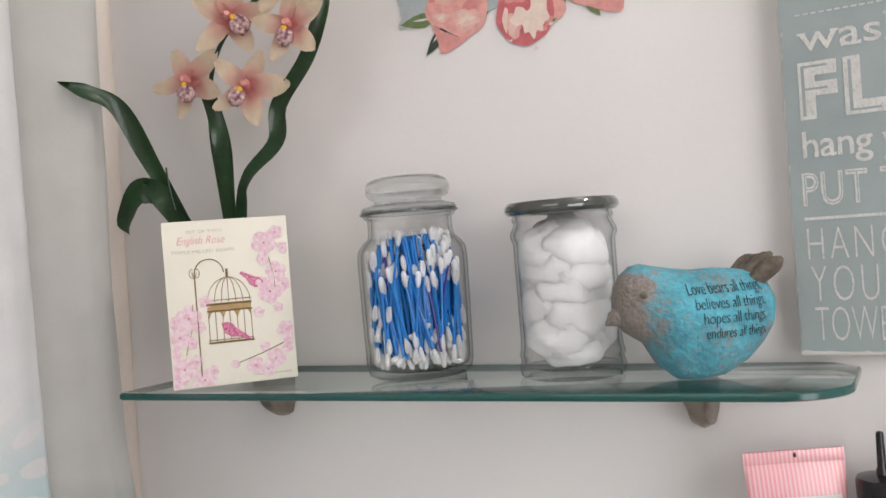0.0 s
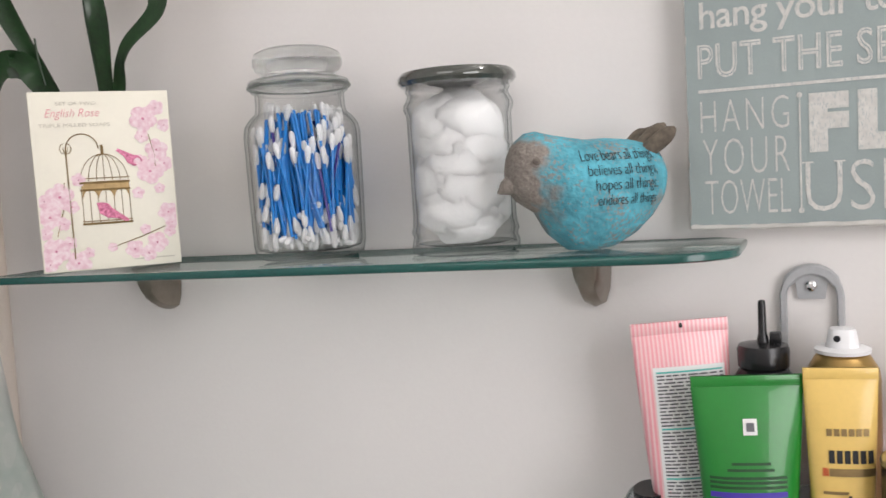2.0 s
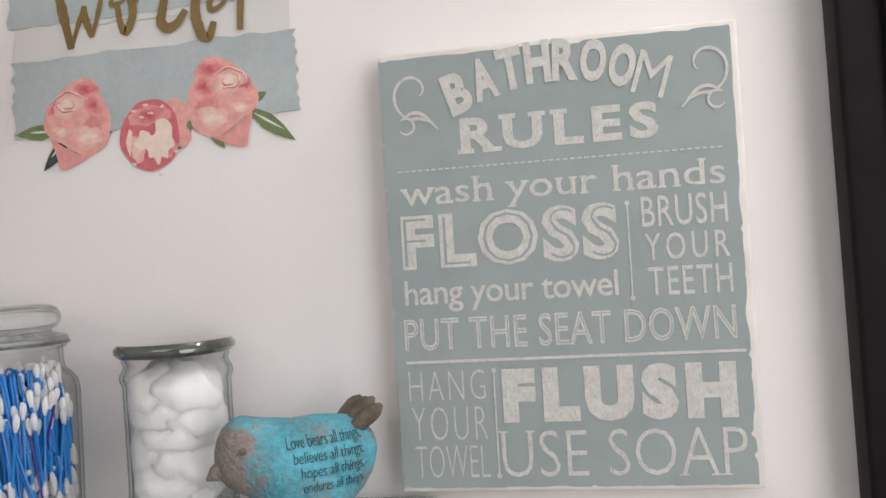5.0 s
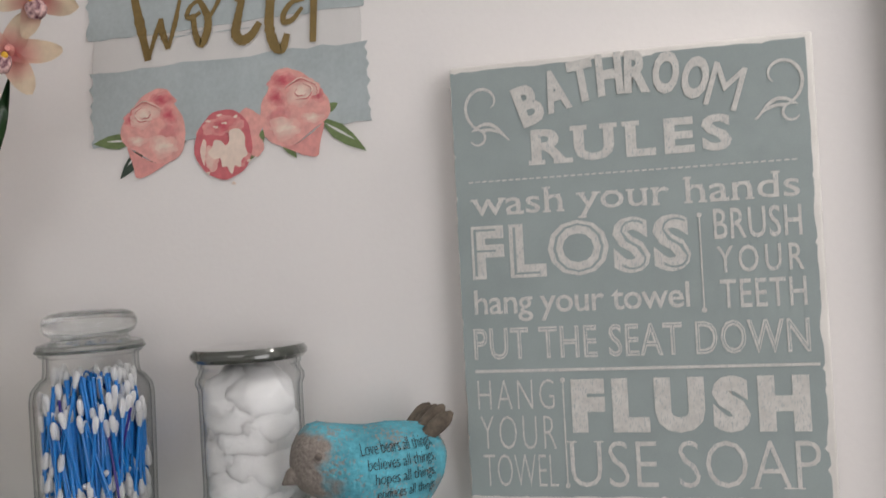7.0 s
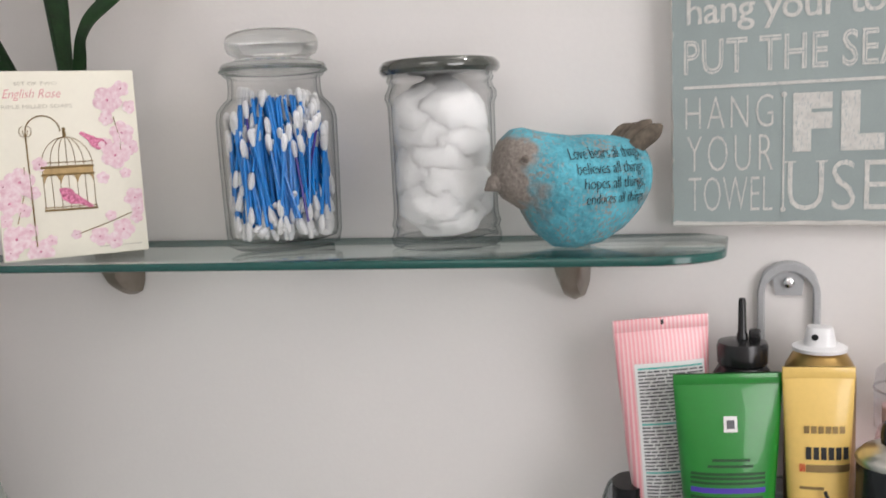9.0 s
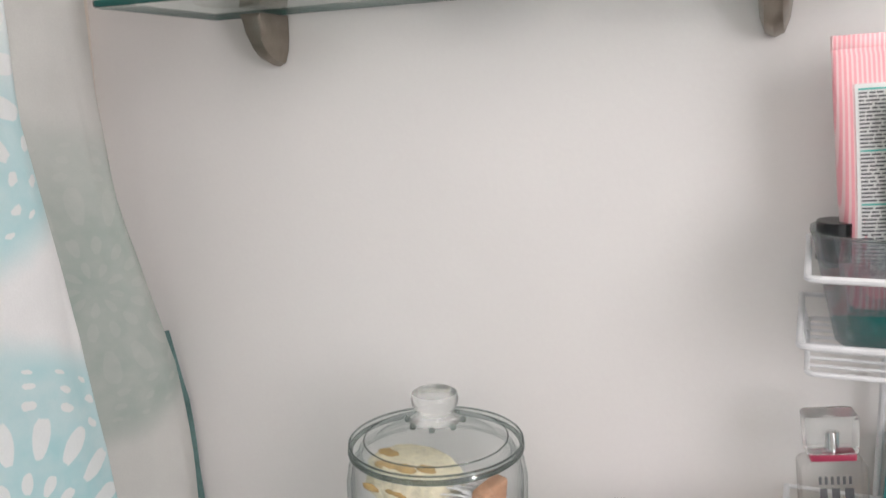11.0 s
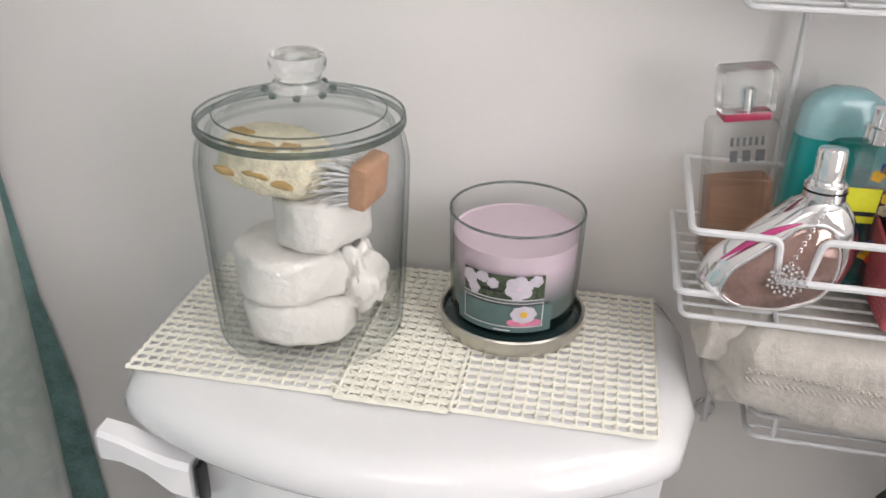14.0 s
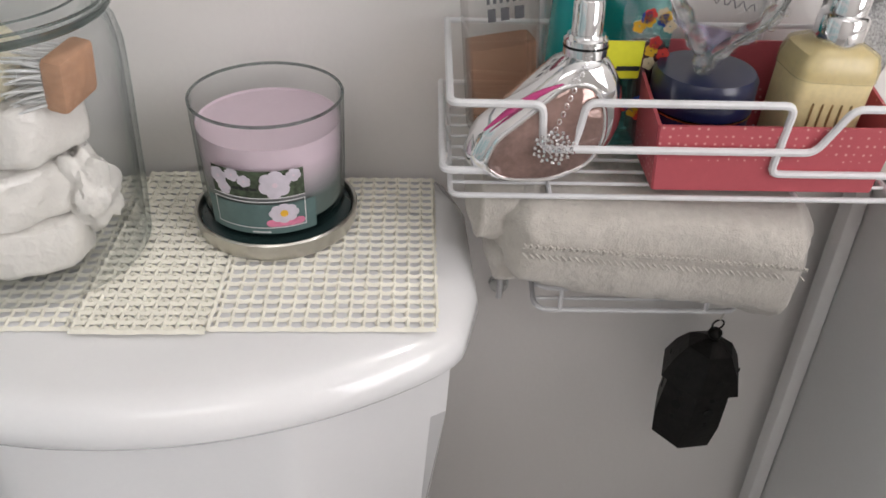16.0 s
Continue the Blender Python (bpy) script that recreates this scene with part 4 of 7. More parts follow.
        for j in range(5):
            a = j * 1.2566 + u * 9
            px, pz = cx + r * w * 0.55 * math.cos(a), cz + r * w * 0.55 * math.sin(a)
            o = [(min(max(x, -w / 2 + 0.0015), w / 2 - 0.0015), min(max(z, 0.0015), h - 0.002)) for x, z in blob(px, pz, r * w * 0.5, r * w * 0.5, k, 0.05, 14)]
            ink("blossom_petal", o, BLOSSOM, 0.0003 + 0.00006 * j)
            k += 1
        ink("blossom_heart", blob(cx, cz, r * w * 0.10, r * w * 0.10, k, 0.1, 10), GLITTER, 0.0007)
    for a, b in (((0.83, 0.75), (0.86, 0.5)), ((0.5, 0.12), (0.9, 0.22)), ((0.2, 0.5), (0.12, 0.2))):
        stroke([a, ((a[0] + b[0]) / 2 + 0.02, (a[1] + b[1]) / 2), b], 0.0004, BRONZE_INK, "twig")
    return root


soap_box()

# ---- orchid ----
LEAF = material("orchid_leaf", (0.010, 0.038, 0.010), 0.3, vary=0.5, size=40, bump=0.0004)
LIP = material("orchid_lip", (0.20, 0.025, 0.075), 0.5, vary=0.5, size=300, second=(0.80, 0.55, 0.52))
YELLOW = material("orchid_yellow", (0.75, 0.42, 0.03), 0.5, vary=0.1)
COLUMN = material("orchid_column", (0.75, 0.32, 0.28), 0.5, vary=0.1)
POT = material("plain_pot", (0.55, 0.5, 0.45), 0.6)


def petal_material():
    m = material("orchid_petal", (0.84, 0.73, 0.58), 0.55, vary=0.06, size=90, through_light=0.25)
    nt = m.node_tree
    b = nt.nodes["Principled BSDF"]
    old = b.inputs["Base Color"].links[0].from_socket
    tc, ln = nt.nodes.new("ShaderNodeTexCoord"), nt.nodes.new("ShaderNodeVectorMath")
    ln.operation = "LENGTH"
    nt.links.new(tc.outputs["Object"], ln.inputs[0])
    r = nt.nodes.new("ShaderNodeMapRange")
    r.inputs[1].default_value, r.inputs[2].default_value, r.inputs[3].default_value, r.inputs[4].default_value = 0.005, 0.024, 0.95, 0.0
    nt.links.new(ln.outputs["Value"], r.inputs[0])
    mix = nt.nodes.new("ShaderNodeMix")
    mix.data_type = "RGBA"
    nt.links.new(r.outputs[0], mix.inputs[0])
    nt.links.new(old, mix.inputs[6])
    mix.inputs[7].default_value = (0.70, 0.22, 0.24, 1)
    nt.links.new(mix.outputs[2], b.inputs["Base Color"])
    return m


PETAL = petal_material()


def petal(length, width, curl, angle, twist=0.0):
    nu, nv = 9, 6
    bm = bmesh.new()
    g = []
    for i in range(nu + 1):
        u = i / nu
        wd = width * 0.78 * (math.sin(math.pi * min(0.985, 0.08 + 0.905 * u) ** 0.9) ** 0.55) + 0.0006
        row = []
        for j in range(nv + 1):
            v = j / nv * 2 - 1
            z = curl * u * u * length + 0.18 * wd * v * v - 0.0012 * math.sin(u * 7 + v * 3)
            row.append(bm.verts.new((u * length, v * wd, z)))
        g.append(row)
    for i in range(nu):
        for j in range(nv):
            bm.faces.new((g[i][j], g[i + 1][j], g[i + 1][j + 1], g[i][j + 1]))
    bmesh.ops.solidify(bm, geom=bm.faces[:], thickness=0.0006)
    # local z is the flower's front; turned about it
    return moved(bm, pose(0, 0, 0, 0, 0, angle) @ pose(0, 0, 0, twist, 0, 0))


def orchid():
    root = thing("potted_orchid", Matrix.Translation((-0.235, -0.045, SHELF_Z)), "artificial orchid with cream and pink blooms and dark strap leaves", "plant")
    ox, oy, oz = -0.235, -0.045, SHELF_Z
    part("pot", lathe([(0.02, 0), (0.026, 0.002), (0.033, 0.07), (0.036, 0.075), (0.036, 0.085), (0.032, 0.085), (0.03, 0.078), (0.004, 0.078)], 32), POT, root)
    L = lambda p: Vector((p[0] - ox, p[1] - oy, p[2] - oz))

    def strap(pts, width, name="leaf"):
        cur = [Vector(p) for p in pts]
        dense = []
        n = len(cur)
        for i in range(n - 1):
            p0, p1, p2, p3 = cur[max(i - 1, 0)], cur[i], cur[i + 1], cur[min(i + 2, n - 1)]
            for k in range(6):
                t = k / 6
                dense.append(0.5 * ((2 * p1) + (p2 - p0) * t + (2 * p0 - 5 * p1 + 4 * p2 - p3) * t * t + (3 * p1 - p0 - 3 * p2 + p3) * t ** 3))
        dense.append(cur[-1])
        rings = []
        for i, p in enumerate(dense):
            u = i / (len(dense) - 1)
            d = (dense[min(i + 1, len(dense) - 1)] - dense[max(i - 1, 0)]).normalized()
            s = d.cross(Vector((0.45, -0.85, 0.1))).normalized()
            nn = s.cross(d).normalized()
            wd = width * (0.62 + 0.38 * math.sin(math.pi * min(1, u * 1.05))) * min(1, (1 - u) * 6 + 0.06) * (1 + 0.07 * math.sin(u * 17))
            s = (s + nn * 0.35 * math.sin(u * 6)).normalized()
            rings.append([L(p - s * wd), L(p - s * wd * 0.5 - nn * 0.0030), L(p - nn * 0.0052), L(p + s * wd * 0.5 - nn * 0.0030), L(p + s * wd), L(p - nn * 0.0040)])
        part(name, loft(rings), LEAF, root, angle=80)
    strap([(-0.245, -0.05, 1.36), (-0.262, -0.08, 1.45), (-0.287, -0.093, 1.510), (-0.305, -0.11, 1.562), (-0.318, -0.135, 1.577), (-0.338, -0.153, 1.588)], 0.0095)
    strap([(-0.222, -0.05, 1.36), (-0.214, -0.06, 1.45), (-0.199, -0.08, 1.515), (-0.212, -0.08, 1.565), (-0.225, -0.08, 1.585)], 0.0085)
    strap([(-0.218, -0.05, 1.36), (-0.199, -0.06, 1.45), (-0.170, -0.08, 1.48), (-0.132, -0.08, 1.508), (-0.125, -0.08, 1.541), (-0.088, -0.08, 1.580), (-0.065, -0.08, 1.626), (-0.062, -0.07, 1.665)], 0.0080)
    strap([(-0.245, -0.045, 1.37), (-0.275, -0.08, 1.46), (-0.300, -0.095, 1.478), (-0.318, -0.10, 1.455), (-0.312, -0.105, 1.437)], 0.0125)
    strap([(-0.25, -0.05, 1.38), (-0.262, -0.09, 1.452), (-0.276, -0.095, 1.476), (-0.296, -0.095, 1.486)], 0.011)
    stem = [(-0.225, -0.045, 1.36), (-0.223, -0.06, 1.46), (-0.218, -0.075, 1.53), (-0.206, -0.08, 1.585), (-0.188, -0.08, 1.615), (-0.16, -0.075, 1.64), (-0.12, -0.07, 1.658), (-0.06, -0.065, 1.69)]
    part("stem", wire(fillet([L(p) for p in stem], 0.03, 5), 0.0022, 8), LEAF, root)
    part("stem", wire([L((-0.258, -0.09, 1.455)), L((-0.262, -0.092, 1.478)), L((-0.264, -0.092, 1.498))], 0.001, 6), LEAF, root)
    blooms = ((-0.237, 1.576, 20, 1.0), (-0.160, 1.558, -28, 0.98), (-0.178, 1.627, 60, 1.05), (-0.105, 1.604, 5, 0.92), (-0.112, 1.652, 150, 1.0), (-0.052, 1.672, -15, 0.95), (-0.03, 1.716, 30, 0.95))
    for k, (x, z, turn, s) in enumerate(blooms):
        # a bloom faces the room, a little down
        m = Matrix.Translation(L((x + 0.014, -0.092 - 0.006 * (k % 2), z))) @ pose(0, 0, 0, 84, 0, 22 + 9 * ((k % 3) - 1)) @ pose(0, 0, 0, 0, 0, turn) @ Matrix.Scale(s * 1.15, 4)
        bloom = part("bloom", wire([(0, 0.001, 0.001), (0, 0.0025, 0.006), (0, 0.001, 0.011)], [0.003, 0.0035, 0.002], 8), COLUMN, root)
        bloom.matrix_local = m
        for a, ln, wd, cu in ((90, 0.033, 0.0100, 0.05), (158, 0.036, 0.0100, 0.02), (25, 0.036, 0.0125, -0.05), (-48, 0.034, 0.0110, 0.1), (-125, 0.032, 0.0098, 0.12)):
            part("petal", petal(ln, wd, cu, a + 5 * math.sin(k * 7 + a), 10 * math.sin(k + a)), PETAL, bloom, angle=80)
        ob = part("lip", lump(0, 0, 0, 0.0082, k + 40, 0.75, 0.25, 2), LIP, bloom, "purple speckled lip", angle=80)
        ob.matrix_local = Matrix.Translation((-0.003, -0.0105, 0.006))
        ob = part("lip_crest", lump(0, 0, 0, 0.0036, k + 60, 1.1, 0.2, 2), YELLOW, bloom, "yellow lip crest", angle=80)
        ob.matrix_local = Matrix.Translation((-0.001, -0.0045, 0.0095)) @ Matrix.Scale(0.75, 4)
    return root


orchid()

# ---- toilet ----
TANK_Z = 0.765


def toilet_tank():
    root = thing("toilet_tank", Matrix.Translation((0.066, -0.122, 0.0)) @ pose(0, 0, 0, 0, 0, 3.0), "white porcelain toilet tank with rounded lid and side lever", "toilet")

    def outline(w, back, side, front, z, n=44, r=0.03):
        # straight back, rounded corners, bowed front
        pts = []
        for k in range(n + 1):
            u = k / n * 2 - 1
            y = -side - (front - side) * (1 - abs(u) ** 2.0) ** 0.85
            pts.append(Vector((u * w * (1 - 0.0), y, z)))
        # ease the front corners
        for p in pts:
            e = max(0, (abs(p.x) / w - 0.86) / 0.14)
            p.x -= math.copysign(r * 0.35 * e * e, p.x)
        right = [Vector((w, -side + (back + side) * t, z)) for t in (0.22, 0.5, 0.8)] + [Vector((w - 0.01, back, z))]
        left = [Vector((-w + 0.01, back, z))] + [Vector((-w, -side + (back + side) * t, z)) for t in (0.8, 0.5, 0.22)]
        return pts + right + left
    lid = []
    for g, z in ((0.022, TANK_Z - 0.030), (0.014, TANK_Z - 0.033), (0.003, TANK_Z - 0.0295), (0.0, TANK_Z - 0.024), (0.001, TANK_Z - 0.015), (0.005, TANK_Z - 0.008), (0.012, TANK_Z - 0.0025), (0.022, TANK_Z - 0.0003), (0.04, TANK_Z)):
        lid.append(outline(0.2025 - g, 0.108 - g * 0.3, 0.060 - g, 0.133 - g, z))
    part("lid", loft(lid), PORCELAIN, root, angle=60)
    body = []
    for z, g in ((0.40, 0.045), (0.42, 0.038), (0.55, 0.028), (0.68, 0.02), (0.728, 0.018)):
        o = outline(0.201 - g, 0.1, 0.067 - g * 0.5, 0.121 - g, z)
        # flat facets left and right of a broad middle panel
        for p in o:
            if p.y < -0.02:
                q = max(0.0, abs(p.x) - 0.085)
                p.y = min(-0.03, -0.121 + g + 0.9 * q * 0.55)
        body.append(o)
    part("tank", loft(body), PORCELAIN, root, angle=25)
    bow = []
    for z, rx, ry, cy in ((0.0, 0.11, 0.2, -0.30), (0.03, 0.105, 0.19, -0.30), (0.2, 0.12, 0.2, -0.32), (0.34, 0.175, 0.245, -0.36), (0.385, 0.185, 0.255, -0.37), (0.40, 0.18, 0.25, -0.37)):
        bow.append(ring(0, cy + 0.03, z, rx, ry, 48, 2.3))
    part("bowl", loft(bow), PORCELAIN, root, angle=60)
    part("seat_lid", loft([ring(0, -0.35, 0.405, 0.175, 0.23, 48, 2.3), ring(0, -0.35, 0.43, 0.18, 0.235, 48, 2.3), ring(0, -0.35, 0.44, 0.165, 0.22, 48, 2.3)]), WHITE_PLASTIC, root, angle=60)
    lev = []
    for x, y, z, h, t in ((-0.134, -0.086, 0.700, 0.017, 0.010), (-0.146, -0.090, 0.708, 0.016, 0.011), (-0.162, -0.092, 0.720, 0.011, 0.010), (-0.177, -0.092, 0.727, 0.011, 0.010), (-0.193, -0.092, 0.729, 0.013, 0.009), (-0.197, -0.092, 0.728, 0.010, 0.006)):
        lev.append([Vector((x, y + dy * t, z + dz * h)) for dy, dz in ((-1, -0.7), (-0.7, -1), (0.7, -1), (1, -0.7), (1, 0.7), (0.7, 1), (-0.7, 1), (-1, 0.7))])
    part("lever", loft(lev), WHITE_PLASTIC, root, "white plastic flush lever", angle=30)
    # A solid black block stands in for the shade beside the lever.
    part("gap_shade", block((0.004, 0.012, 0.036), (-0.1285, -0.088, 0.679), 0.001), BLACK, root)
    return root


toilet_tank()

# ---- open-weave liner mat ----
MAT_FOAM = material("cream_grip_foam", (0.87, 0.845, 0.74), 0.8, vary=0.06, size=60, bump=0.0004)


def weave(x0, y0, nx, ny, pitch, z, seed, skew=0.0, fat=1.0):
    """A grid of foam strands with a swelling at every crossing."""
    verts, faces = [], []
    rnd = random.Random(seed)

    def bar(pts, r):
        base = len(verts)
        for k, (x, y, zz, s) in enumerate(pts):
            a = pts[max(k - 1, 0)]
            b = pts[min(k + 1, len(pts) - 1)]
            dx, dy = b[0] - a[0], b[1] - a[1]
            ln = math.hypot(dx, dy) or 1
            px, py = -dy / ln, dx / ln
            rr = r * s
            verts.extend([(x - px * rr, y - py * rr, zz), (x, y, zz + rr * 0.95), (x + px * rr, y + py * rr, zz)])
        for k in range(len(pts) - 1):
            q = base + 3 * k
            faces.extend([(q, q + 3, q + 4, q + 1), (q + 1, q + 4, q + 5, q + 2)])
    for i in range(nx + 1):
        pts = []
        for j in range(ny * 2 + 1):
            knot = j % 2 == 0
            pts.append((x0 + i * pitch + skew * j * pitch / 2 + rnd.uniform(-1, 1) * 0.0004, y0 + j * pitch / 2, z + (0.0006 if knot else 0.0), 1.45 if knot else 0.85))
        bar(pts, 0.0012 * fat)
    for j in range(ny + 1):
        pts = []
        for i in range(nx * 2 + 1):
            knot = i % 2 == 0
            pts.append((x0 + i * pitch / 2 + skew * j * pitch, y0 + j * pitch + rnd.uniform(-1, 1) * 0.0004, z + (0.0004 if knot else 0.0), 1.5 if knot else 0.95))
        bar(pts, 0.0015 * fat)
    return verts, faces


def liner_mat():
    root = thing("liner_mat", Matrix.Translation((0.06, -0.1, TANK_Z)) @ pose(0, 0, 0, 0, 0, 0.8), "cream open-weave non-slip liner mat covering the tank lid", "mat")
    for name, args in (("sheet", (-0.181, -0.087, 42, 20, 0.0086, 0.0005, 2)), ("overlap", (-0.03, -0.0915, 9, 21, 0.0086, 0.0022, 5, 0.01))):
        v, f = weave(*args, **({} if len(args) > 7 else {"skew": 0.0}), fat=1.12)
        me = bpy.data.meshes.new(name)
        me.from_pydata(v, [], f)
        me.materials.append(MAT_FOAM)
        shade(me, 60)
        ob = tagged(new(name, me), kind="stuff")
        ob.parent = root
    return root


liner_mat()
MAT_Z = TANK_Z + 0.0035

# ---- big glass jar ----
SOAP = material("wrapped_white_soap", (0.80, 0.775, 0.735), 0.3, vary=0.05, size=70, bump=0.005, fine=110, coat=0.5)
SPONGE = material("natural_sponge", (0.80, 0.735, 0.56), 0.95, vary=0.16, size=160, bump=0.004, fine=520)
SPONGE_HOLE_DARK = material("sponge_hole_dark", (0.46, 0.31, 0.13), 0.95, vary=0.2, size=90)
WOOD = material("pale_wood_handle", (0.52, 0.30, 0.19), 0.6, vary=0.15, size=60)
BRISTLE = material("white_nylon", (0.8, 0.8, 0.8), 0.25, vary=0.05, coat=0.4)


def big_jar():
    root = thing("storage_jar", Matrix.Translation((-0.0105, -0.113, MAT_Z)) @ Matrix.Diagonal((1.03, 1.03, 1.035, 1)), "large clear glass jar of wrapped soaps and sponge on the mat", "jar")
    o = [(0.054, 0.0), (0.0610, 0.002), (0.0650, 0.008), (0.0672, 0.04), (0.0695, 0.095), (0.0702, 0.118), (0.0702, 0.130), (0.0680, 0.142), (0.0615, 0.1475), (0.0605, 0.153)]
    i = [(r - 0.003, z) for r, z in reversed(o)]
    i[-1], i[-2] = (0.044, 0.006), (0.053, 0.008)
    part("body", lathe(o + i, 72), JAR_GLASS, root)
    lid = [(0.052, 0.1535), (0.064, 0.1535), (0.0672, 0.1555), (0.0678, 0.1585), (0.0660, 0.1615), (0.060, 0.1625), (0.056, 0.1618), (0.050, 0.1650), (0.038, 0.1705), (0.026, 0.1745), (0.020, 0.1755)]
    inner = [(0.020, 0.1735), (0.034, 0.1685), (0.048, 0.1605)]
    lid_part = part("lid", lathe(lid + inner, 72, False, False), LID_GLASS, root, "heavy glass lid")
    part("knob", lathe([(0.020, 0.1755), (0.0150, 0.1785), (0.0140, 0.1825), (0.0160, 0.1865), (0.0178, 0.1885), (0.0185, 0.1930), (0.0172, 0.1972), (0.014, 0.1990), (0.006, 0.1993), (0.001, 0.1993)], 40), GLASS_SOLID, lid_part, "hollow glass knob")
    for rr, zz, w in ((0.0662, 0.1548, 0.0021), (0.0668, 0.1600, 0.0008), (0.0555, 0.1618, 0.0006)):
        part("lid_rim", wire([(rr * math.cos(a), rr * math.sin(a), zz) for a in [k * math.pi / 36 for k in range(72)]], w, 8, True), RIM_GLASS, lid_part)
    for k in range(8):
        a = k * math.pi / 4 + 0.3
        part("bead", lump(0.0215 * math.cos(a), 0.0215 * math.sin(a), 0.1755, 0.0026, k, 1, 0.05, 2), RIM_GLASS, lid_part, angle=180)

    def puck(x, y, z, rx, ry, h, seed, tip=0.0):
        rings = []
        for zz, s in ((0, 0.88), (0.06, 0.97), (0.2, 1.0), (0.8, 1.0), (0.94, 0.97), (1.0, 0.88)):
            rg = ring(0, 0, zz * h, rx * s, ry * s, 40, 2.6)
            for p in rg:
                p += Vector((noise.noise(p * 60 + Vector((seed, 0, 0))), noise.noise(p * 60 + Vector((0, seed, 0))), 0.7 * noise.noise(p * 90 + Vector((seed, seed, 0))))) * 0.0034
            rings.append(rg)
        bm = loft(rings)
        ob = part("wrapped_soap", moved(bm, Matrix.Translation((x, y, z)) @ pose(0, 0, 0, tip, tip * 0.6, seed * 20)), SOAP, root, "white soap in clear wrap", angle=50)
        return ob
    puck(-0.004, -0.010, 0.0075, 0.038, 0.033, 0.031, 1)
    puck(-0.006, -0.010, 0.041, 0.040, 0.034, 0.034, 2, 2)
    puck(0.016, -0.008, 0.079, 0.031, 0.029, 0.034, 3, -4)
    # crumpled wrap
    bm = lump(0.040, -0.008, 0.052, 0.016, 17, 1.5, 0.5, 4)
    part("crumpled_wrap", bm, SOAP, root, "crumpled clear plastic wrap", angle=50)
    sp = []
    for z, s in ((0.0, 0.8), (0.006, 0.98), (0.014, 1.0), (0.022, 0.98), (0.027, 0.8)):
        rg = ring(0, 0, z, 0.038 * s, 0.030 * s, 48, 2.3)
        for p in rg:
            p += Vector((noise.noise(p * 90), noise.noise(p * 90 + Vector((5, 0, 0))), 0.5 * noise.noise(p * 70))) * 0.004
        sp.append(rg)
    m = Matrix.Translation((-0.013, -0.014, 0.1185)) @ pose(0, 0, 0, 3, 6, -8)
    sponge = part("sponge", moved(loft(sp), m), SPONGE, root, "pale yellow holed bath sponge", angle=80)
    # Flat brown lumps draw the dark insides of holes; none is cut.
    for x, y, z in ((-0.024, -0.0335, 0.013), (0.002, -0.0345, 0.016), (-0.02, -0.018, 0.0265), (-0.002, -0.014, 0.0268), (-0.03, 0.002, 0.0262), (0.014, -0.004, 0.0265), (0.02, -0.031, 0.012)):
        top = z > 0.02
        hole = lump(0, 0, 0, 0.0072, int(abs(x) * 1e4), 0.7, 0.3, 2)
        mm = Matrix.Translation((x * 0.86, y * 0.86, z)) @ Matrix.Diagonal((1.25, 0.3 if not top else 0.85, 0.6 if not top else 0.28, 1))
        part("sponge_hole", moved(hole, m @ mm), SPONGE_HOLE_DARK, sponge, "brown lump drawn as a dark sponge hole", angle=80)
    # nail brush
    br = []
    for k in range(60):
        u, v = (k % 12) / 11, (k // 12) / 4
        p = Vector((0.043, -0.034 + 0.026 * v, 0.116 + 0.022 * u))
        q = p + Vector((-0.024 - 0.004 * math.sin(k * 3.7), 0.003 * math.sin(k * 1.3), -0.004 + 0.010 * (u - 0.5) + 0.003 * math.sin(k * 2.1)))
        br.append(wire([p, (p + q) / 2 + Vector((0, 0, 0.001)), q], [0.0009, 0.001, 0.0004], 5))
    part("bristles", join(*br), BRISTLE, root, "white nylon bristles")
    film = lump(0.024, -0.022, 0.126, 0.021, 91, 0.75, 0.45, 4)
    for v in film.verts:
        v.co += Vector((1, 0.4, 0.7)) * 0.0016 * noise.noise(v.co * 190)
    part("plastic_film", film, pane_glass("crinkled_film", (0.985, 0.985, 0.985), (0.9, 0.9, 0.9), 0.07, 1.6), root, "crinkled clear plastic film", angle=12)
    part("brush_block", moved(block((0.013, 0.032, 0.030), (0, 0, 0), 0.003), Matrix.Translation((0.0490, -0.02, 0.112)) @ pose(0, 0, 0, 4, 8, -12)), WOOD, root, "pale brown wooden brush block")
    return root


big_jar()

# ---- candle ----
WAX = material("lilac_wax", (0.70, 0.57, 0.64), 0.5, vary=0.03, size=40)


def two_tone(mat, low_colour, z0, z1):
    """Dyes the lower part of a poured wax another colour."""
    nt = mat.node_tree
    b = nt.nodes["Principled BSDF"]
    old = b.inputs["Base Color"].links[0].from_socket
    tc, sep, r, mix = (nt.nodes.new(k) for k in ("ShaderNodeTexCoord", "ShaderNodeSeparateXYZ", "ShaderNodeMapRange", "ShaderNodeMix"))
    mix.data_type = "RGBA"
    r.inputs[1].default_value, r.inputs[2].default_value = z0, z1
    nt.links.new(tc.outputs["Object"], sep.inputs[0])
    nt.links.new(sep.outputs[2], r.inputs[0])
    nt.links.new(r.outputs[0], mix.inputs[0])
    mix.inputs[6].default_value = (*low_colour, 1)
    nt.links.new(old, mix.inputs[7])
    nt.links.new(mix.outputs[2], b.inputs["Base Color"])
    return mat


